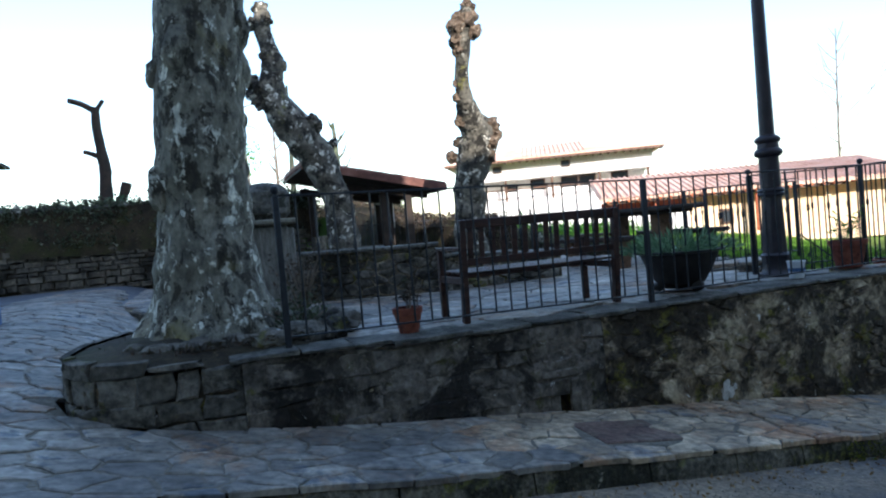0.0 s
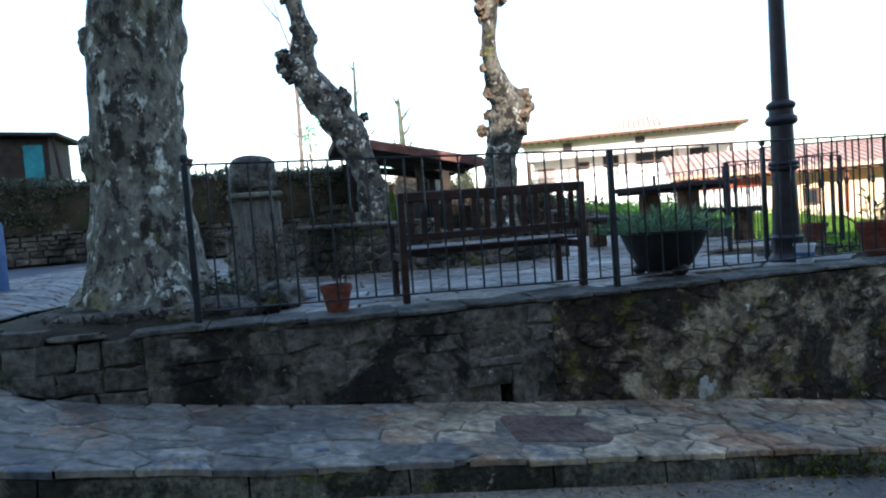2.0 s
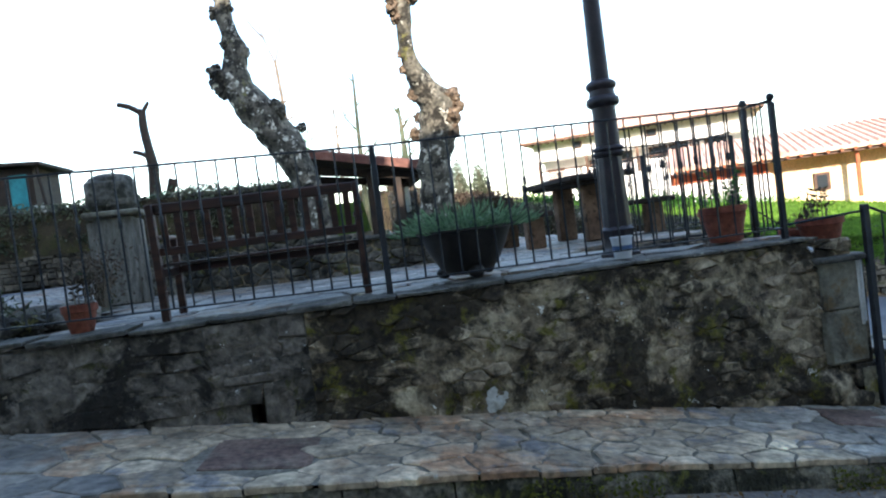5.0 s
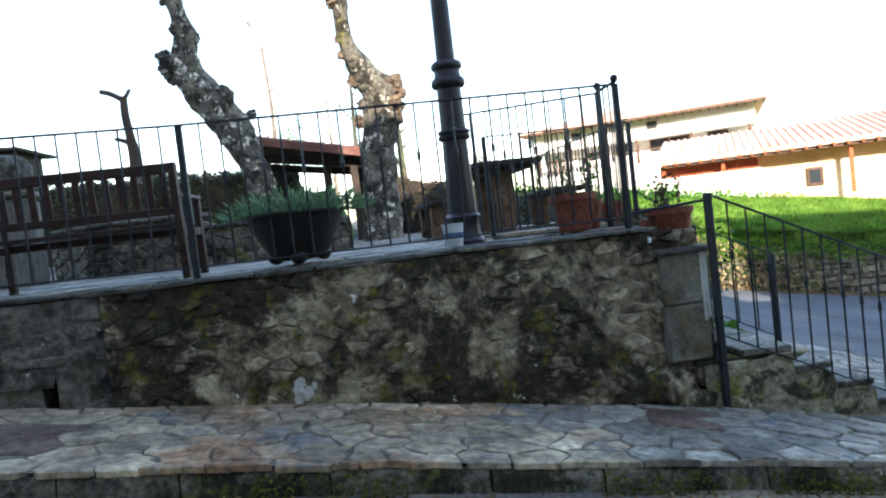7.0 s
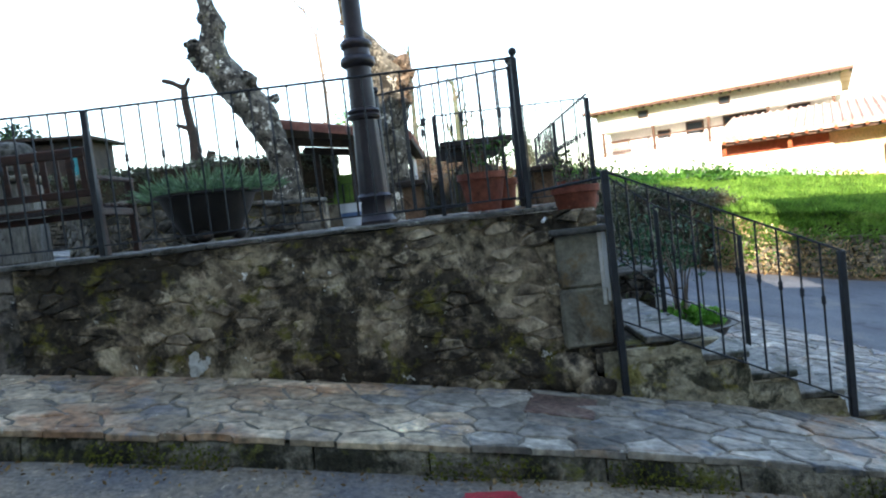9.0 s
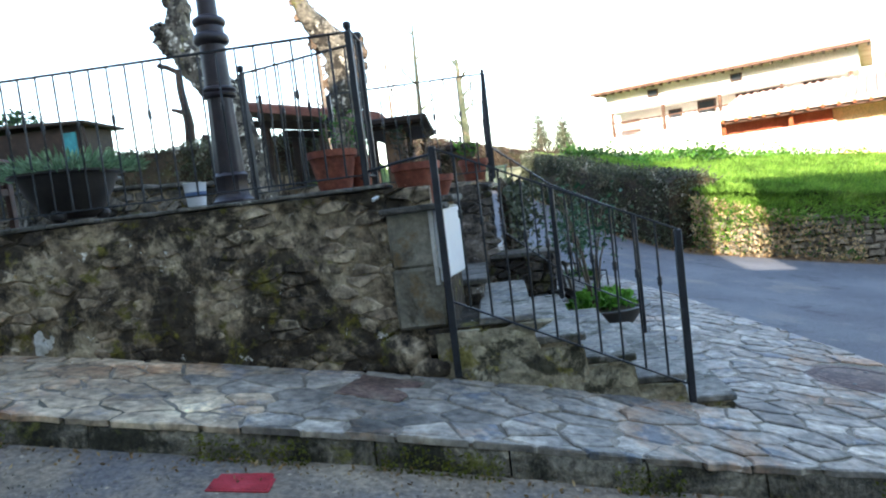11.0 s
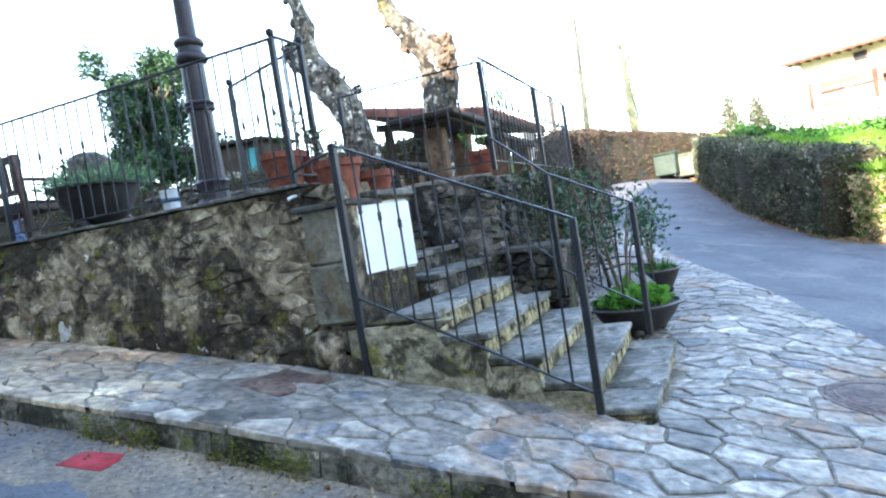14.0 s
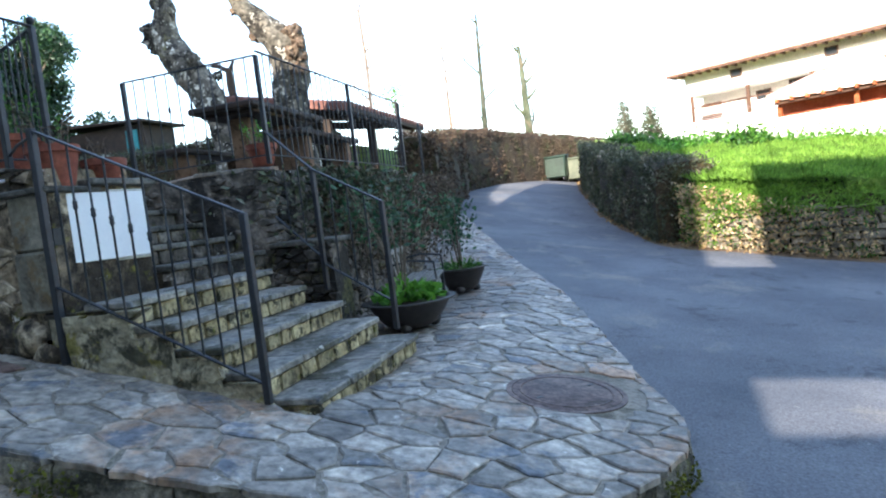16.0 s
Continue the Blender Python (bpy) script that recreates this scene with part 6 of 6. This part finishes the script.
# ---- bins ----
for x, y, mat, lab in [(8.05, 30.9, M_GREENBIN, "green wheeled refuse container at the roadside"), (8.85, 31.3, M_CREAMBIN, "pale green refuse container at the roadside"), (9.2, 32.7, M_CREAMBIN, "pale refuse container at the roadside")]:
    b = thing("refuse_container", (x, y, road_z(x, y) + 0.02), -10, lab, "bin", "refuse containers")
    part("body", a_box((0.95, 0.8, 0.9), (0, 0, 0.6), (0, 0, 0), 0.05), mat, b)
    part("lid", a_box((1.0, 0.85, 0.1), (0, 0, 1.1), (4, 0, 0), 0.04), mat, b)
    for sx in (-0.35, 0.35):
        for sy in (-0.28, 0.28):
            part("wheel", tube([(sx - 0.03, sy, 0.08), (sx + 0.03, sy, 0.08)], [0.08, 0.08], 12), M_IRON, b)


# ---- lids in the ground ----
def on_slope(x, y):
    e = 0.2
    sx, sy = (paved(x + e, y) - paved(x - e, y)) / (2 * e), (paved(x, y + e) - paved(x, y - e)) / (2 * e)
    return math.degrees(math.atan(sy)), -math.degrees(math.atan(sx))


def lid(name, x, y, size, turn, mat, label, z, lift=0.004):
    th = thing(name, (x, y, z(x, y) + lift), 0, label, "manhole cover")
    rx, ry = on_slope(x, y)
    th.matrix_basis = pose(x, y, z(x, y) + lift, rx, ry, 0) @ pose(0, 0, 0, 0, 0, turn)
    bm = a_box((size[0], size[1], 0.02), (0, 0, 0), (0, 0, 0), 0.004)
    part("plate", bm, mat, th)
    part("frame", a_box((size[0] + 0.03, size[1] + 0.03, 0.016), (0, 0, -0.002)), mat, th, smooth=False)


lid("square_cover", 2.80, 4.00, (0.60, 0.52), -4, M_COVER, "rusty square iron cover set in the pavement", paved, -0.008)
lid("square_cover", 6.98, 4.25, (0.42, 0.42), -14, M_COVER, "small rusty square cover in the pavement", paved, -0.008)
lid("red_cover", 6.45, 3.19, (0.28, 0.2), 5, M_REDLID, "faded red painted valve cover in the road", road_z, 0.004)
mh = thing("manhole_cover", (10.68, 5.6, paved(10.68, 5.6) + 0.006), 0, "round brownish iron manhole cover in the pavement", "manhole cover")
mh.matrix_basis = pose(10.68, 5.6, paved(10.68, 5.6) - 0.001, *on_slope(10.68, 5.6), 0) @ pose(0, 0, 0, 0, 0, 20)
part("plate", lathe([(0.38, -0.02), (0.38, 0.0), (0.375, 0.004), (0.01, 0.004)], 40), M_RUST, mh)
part("ring", lathe([(0.42, -0.03), (0.42, 0.0), (0.385, 0.002), (0.385, -0.02)], 40), M_RUST, mh)
part("rim_bead", lathe([(0.335, 0.0), (0.33, 0.008), (0.315, 0.008), (0.31, 0.0)], 40), M_RUST, mh)
for a in (0.6, 3.7):
    part("lift_slot", a_box((0.06, 0.025, 0.006), (0.26 * math.cos(a), 0.26 * math.sin(a), 0.004), (0, 0, 35), 0.002), M_IRON, mh)


# ---- other trees ----
def bare_tree(at, height, label, seed, r=0.06, branches=9, lean=0.0, mat=M_TWIG, category="tree", spread=0.35, name="bare_tree", first=0.35):
    th = thing(name, at, 0, label, category)
    rng = random.Random(seed)
    bm = tube([(0, 0, -0.2), (lean * 0.4, 0, height * 0.5), (lean, 0, height)], [r, r * 0.7, r * 0.25], 8, rough=0.15, freq=3, step=0.2)
    part("trunk", bm, mat, th)
    bm = bmesh.new()
    for k in range(branches):
        u = first + (0.95 - first) * k / max(1, branches - 1)
        a = rng.uniform(0, 6.28)
        l = height * spread * (1.1 - u) * rng.uniform(0.6, 1.3)
        b = Vector((lean * u, 0, height * u))
        m = b + Vector((math.cos(a) * l * 0.5, math.sin(a) * l * 0.5, l * 0.4))
        t = m + Vector((math.cos(a + 0.4) * l * 0.5, math.sin(a + 0.4) * l * 0.5, l * 0.7))
        tube([b, m, t], [r * 0.35, r * 0.22, r * 0.1], 5, bm)
        for j in range(2):
            tt = m + Vector((rng.uniform(-1, 1), rng.uniform(-1, 1), rng.uniform(0.2, 1))) * l * 0.4
            tube([m, tt], [r * 0.15, r * 0.06], 4, bm)
    part("twig_crown", bm, mat, th, kind="stuff")
    return th


cut = thing("lopped_tree", (-2.45, 22.4, 2.55), 0, "dark lopped tree with stubby branches above the wall", "tree")
bm = tube([(0, 0, -0.3), (-0.05, 0, 0.9), (-0.02, 0, 1.7), (-0.12, 0, 2.7), (-0.1, 0, 3.3)], [0.2, 0.17, 0.15, 0.12, 0.09], 10, rough=0.2, freq=3, step=0.15)
for pts, rr in [([(-0.1, 0, 3.2), (-0.45, 0, 3.4), (-0.75, 0, 3.5)], [0.09, 0.08, 0.07]), ([(-0.1, 0, 3.2), (0.1, 0, 3.5)], [0.07, 0.05]), ([(-0.05, 0, 1.9), (-0.35, 0, 2.05), (-0.5, 0, 2.1)], [0.08, 0.07, 0.06]), ([(0.05, 0, 0.3), (0.35, 0, 0.8), (0.5, 0, 1.2)], [0.1, 0.13, 0.14])]:
    tube(pts, rr, 8, bm, 0.2, 4, 0.1)
bmesh.ops.scale(bm, vec=(1.12, 1.12, 1.12), verts=bm.verts)
part("trunk", bm, M_DARKWOOD, cut)
shrub("bank_bush", (-1.8, 21.6, 2.5), 14, 0.85, 0.8, "dark low bush on the bank above the wall", 44, M_ROSELEAF, 700, 0.07, 0.1)
bare_tree((3.6, 30.0, 1.0), 6.6, "thin bare tree by the road", 5, 0.11, 9)
fork = thing("forked_tree", (1.7, 25.2, 1.7), 0, "slender bare forked tree behind the terrace", "tree")
bm = tube([(0.05, 0, -0.3), (0.02, 0, 2.0), (0.06, 0, 4.3), (-0.05, 0.1, 6.5)], [0.1, 0.085, 0.07, 0.055], 8, rough=0.15, freq=3, step=0.2)
part("trunk", bm, M_TWIG, fork)
for arm in ([(-0.05, 0.1, 6.45), (-0.35, 0.1, 7.4), (-0.75, 0.1, 9.0)], [(-0.05, 0.1, 6.45), (0.2, 0.1, 7.3), (0.5, 0.2, 9.2)], [(0.05, 0, 4.2), (0.5, 0, 4.35), (1.2, 0, 3.8)],
            [(0.05, 0, 4.9), (0.6, 0, 5.15), (1.4, 0, 5.2)], [(-0.35, 0.1, 7.4), (-0.8, 0.1, 8.0), (-1.1, 0.1, 8.7)], [(0.03, 0, 3.0), (-0.5, 0, 3.6), (-0.9, 0, 4.5)]):
    part("branch", tube(arm, [0.04, 0.026, 0.012], 6, rough=0.15, freq=4, step=0.15), M_TWIG, fork)
bare_tree((4.57, 32.6, 1.0), 8.3, "slim ivy-wrapped pole tree", 7, 0.18, 5, 0.2, M_LEAFDARK)
bare_tree((6.85, 32.0, 1.0), 6.3, "slim dark pole-like cypress", 8, 0.26, 6, -0.1, M_LEAFDARK)


def leafy_tree(name, at, height, trunk, blobs, label, seed, leaf, n, size):
    th = thing(name, at, 0, label, "tree")
    rng = np.random.default_rng(seed)
    bm = tube([(0, 0, -0.3), (0.05, 0, height * 0.4), (0, 0, height * 0.85)], [trunk, trunk * 0.8, trunk * 0.3], 10, rough=0.15, freq=3, step=0.2)
    pts = []
    for x, y, z, r in blobs:
        tube([(0, 0, z * 0.6), (x * 0.5, y * 0.5, z * 0.85), (x, y, z)], [trunk * 0.4, trunk * 0.25, trunk * 0.1], 6, bm)
        k = max(10, int(n * r ** 2))
        d = rng.normal(size=(k, 3))
        d /= np.linalg.norm(d, axis=1)[:, None]
        pts.append(d * r * (0.45 + 0.6 * rng.random((k, 1))) + np.array([x, y, z]))
    part("trunk", bm, M_TWIG, th)
    part("crown", leaf_mesh("crown", leaf, np.concatenate(pts), size, 0.5, 0.0, seed), leaf, th, kind="stuff")
    return th


br = random.Random(17)
blobs = [(br.gauss(0, 1.9) * (1.15 - k / 60), br.gauss(0, 1.1), 0.4 + (k / 46) * 5.4 + br.uniform(-0.4, 0.4), br.uniform(0.5, 0.95)) for k in range(46)]
leafy_tree("evergreen_tree", (-11.7, 22.0, 3.3), 6.0, 0.2, blobs, "dense dark evergreen tree beside the lane", 4, M_TREELEAF, 1500, 0.085)
for x, y, h in [(11.1, 42.0, 3.0), (12.6, 42.5, 2.6)]:
    leafy_tree("conifer", (x, y, 2.4), h, 0.1, [(0.1 * math.sin(k * 2.1), 0.1 * math.cos(k * 1.7), h * (0.15 + 0.1 * k), 0.85 * (1.05 - 0.085 * k)) for k in range(9)], "small dark conifer beyond the hedge", int(x), M_LEAFDARK, 800, 0.07)
leafy_tree("young_tree", (2.1, 27.0, 2.2), 3.6, 0.06, [(0.1, 0, 2.6, 0.4), (-0.2, 0, 3.0, 0.42), (0.25, 0, 3.3, 0.35)], "young tree with fresh green leaves behind the shelter", 31, M_LEAFBRIGHT, 700, 0.06)
bp = blades(2600, 12, 21, 20.0, 21.4, 12, 0, lambda x, y: y < 24.0 - 0.56 * (x - 12), lambda x, y: field_z(x, y))
tops = np.array(bp) + np.random.default_rng(2).normal(size=(len(bp), 3)) * (0.1, 0.1, 0.12) + (0, 0, 0.15)
shr = new("garden_growth", leaf_mesh("garden_growth", M_LEAFBRIGHT, tops, 0.07, 0.4, 0.3, 3))
tagged(shr, "low leafy green plants below the farmhouse", "plants", kind="stuff")

# ---- shed on the bank ----
shed = thing("garden_shed", (-7.0, 21.6, 2.9), 0, "dark ramshackle shed with a flat roof and teal door", "shed")
part("wall", a_box((3.2, 1.8, 1.7), (0, 0, 0.75)), M_DARKWOOD, shed, smooth=False)
part("roof", a_box((3.9, 2.4, 0.1), (0, 0, 1.75), (0, 3, 0), 0.01), M_DARKWOOD, shed)
part("door", a_box((0.5, 0.05, 1.2), (1.2, -0.92, 0.8), (0, 0, 0), 0.006), M_TEAL, shed, "teal painted door")
part("prop", tube([(1.95, -1.0, -0.2), (1.75, -1.0, 1.7)], [0.05, 0.05], 8), M_DARKWOOD, shed)

bollard = thing("blue_bollard", (-2.35, 9.0, paved(-2.35, 9.0)), 0, "blue painted metal bollard on the lane's edge", "bollard")
part("tube", lathe([(0.10, 0), (0.10, 0.78), (0.09, 0.84), (0.04, 0.88)], 20), M_BLUE, bollard)

# ---- tree pit soil ----
bm = bmesh.new()
ring = [(0.72, 4.9), (0.2, 4.68), (-0.44, 4.70), (-0.81, 4.87), (-0.99, 5.3), (-0.94, 5.9), (-0.69, 6.58), (-0.18, 7.08), (0.6, 7.2), (1.1, 7.1), (1.05, 6.0)]
c = bm.verts.new((0.05, 5.7, 1.0))
vs = [bm.verts.new((x, y, wall_top(x, y) - 0.03 if x < 0.3 else 0.82)) for x, y in ring]
mid = [bm.verts.new(((x * 0.55 + 0.02), 5.7 + (y - 5.7) * 0.55, 0.97)) for x, y in ring]
for i in range(len(vs)):
    j = (i + 1) % len(vs)
    bm.faces.new((vs[i], vs[j], mid[j], mid[i]))
    bm.faces.new((mid[i], mid[j], c))
bmesh.ops.recalc_face_normals(bm, faces=bm.faces)
solid("tree_pit", bm, M_SOIL, "dark mossy soil around the plane tree", "soil", kind="stuff")
tuft = [(0.05 + 0.75 * math.cos(a) * r, 5.65 + 0.9 * math.sin(a) * r, 0.9) for a, r in [(orng.uniform(0, 6.28), orng.uniform(0.6, 1.1)) for _ in range(700)]]
tf = new("pit_weeds", leaf_mesh("pit_weeds", M_LEAFDRY, tuft, 0.03, 0.3, 0.6, 12))
tagged(tf, "short dry weeds around the plane tree", "weeds", kind="stuff")

edging = thing("stone_edging", (0.6, 5.6, 0.82), 0, "low mossy stones edging the plane tree's pit", "edging")
for k in range(13):
    a = -1.25 + k * 0.17
    bm = lump(bmesh.new(), (-0.5 + 1.0 * math.cos(a) + orng.uniform(-0.05, 0.05), 0.15 + 0.75 * math.sin(a), 0.05), orng.uniform(0.08, 0.14), 0.45, 2.2, (1.3, 1.1, 0.8), 3)
    part("edging_stone", bm, M_PLANTERSTONE, edging)
for k in range(9):
    bm = lump(bmesh.new(), (-1.1 + 0.14 * k + orng.uniform(-0.04, 0.04), -0.62 + 0.03 * abs(k - 4) + orng.uniform(-0.05, 0.08), 0.09), orng.uniform(0.05, 0.09), 0.5, 2.2, (1.4, 1.1, 0.7), 3)
    part("edging_stone", bm, M_PLANTERSTONE, edging)
shrub("dry_bush", (0.98, 6.9, 0.84), 16, 0.62, 0.34, "twiggy brown dry bush beside the fountain", 41, M_LEAFDRY, 640, 0.022, 0.1)
shrub("low_bush", (0.72, 5.35, 0.84), 12, 0.26, 0.3, "low dark weeds on the tree pit edge", 42, M_LEAFDARK, 500, 0.025, 0.1)
bm = bmesh.new()
lump(bm, (0.5, 5.05, 0.90), 0.06, 0.3, 2.0, (1, 1, 0.9), 2)
tagged(new("white_stone", finish(bm, "white_stone", M_CLOTH)), "small pale stone lying by the tree", "stone")
bare_tree((29.0, 22.5, 0.5), 9.0, "tall bare winter tree behind the houses", 19, 0.07, 16, 0.4, spread=0.45)

# ---- paving pieces, last ----
SPLIT = [((-14.0, 3.3), (-2.0, 3.42)), ((-2.0, 3.42), (8.3, 3.42)), ((7.0, 4.63), (0.2, 4.65))] + [(KERB_LINE[i], KERB_LINE[i + 1]) for i in range(4, len(KERB_LINE) - 1)]
HOLES = [lambda x, y: math.hypot(x - 10.68, y - 5.6) < 0.44, lambda x, y: abs(x - 2.8) < 0.34 and abs(y - 4.0) < 0.3, lambda x, y: abs(x - 6.98) < 0.26 and abs(y - 4.25) < 0.26]
crazy_paving(pavement, WALK_REGION, paved, 0.265, 3, near=lambda x, y: 6.3 < x + 1.4 * noise.noise(Vector((x * 3.7, y * 3.7, 0))) and y < 8.0, limit=295, edge_cut=SPLIT, holes=HOLES, stretch=1.3,
             worn=lambda x, y: 1.8 < x + 0.8 * noise.noise(Vector((x, y, 4.0))) < 8.2 and y < 5)
terrace_floor = [(7.0, 4.98), (0.9, 4.98), (1.15, 7.2), (-0.1, 7.2), (-0.5, 9.5), (-1.3, 12.0), (-1.5, 17.3), (6.1, 17.3), (7.2, 13.5), (7.68, 11.2), (7.68, 6.95), (6.0, 6.95), (6.0, 5.4), (7.0, 5.3)]
crazy_paving(terrace, terrace_floor, lambda x, y: TERRACE, 0.42, 9, near=lambda x, y: True, limit=295, stretch=1.4)
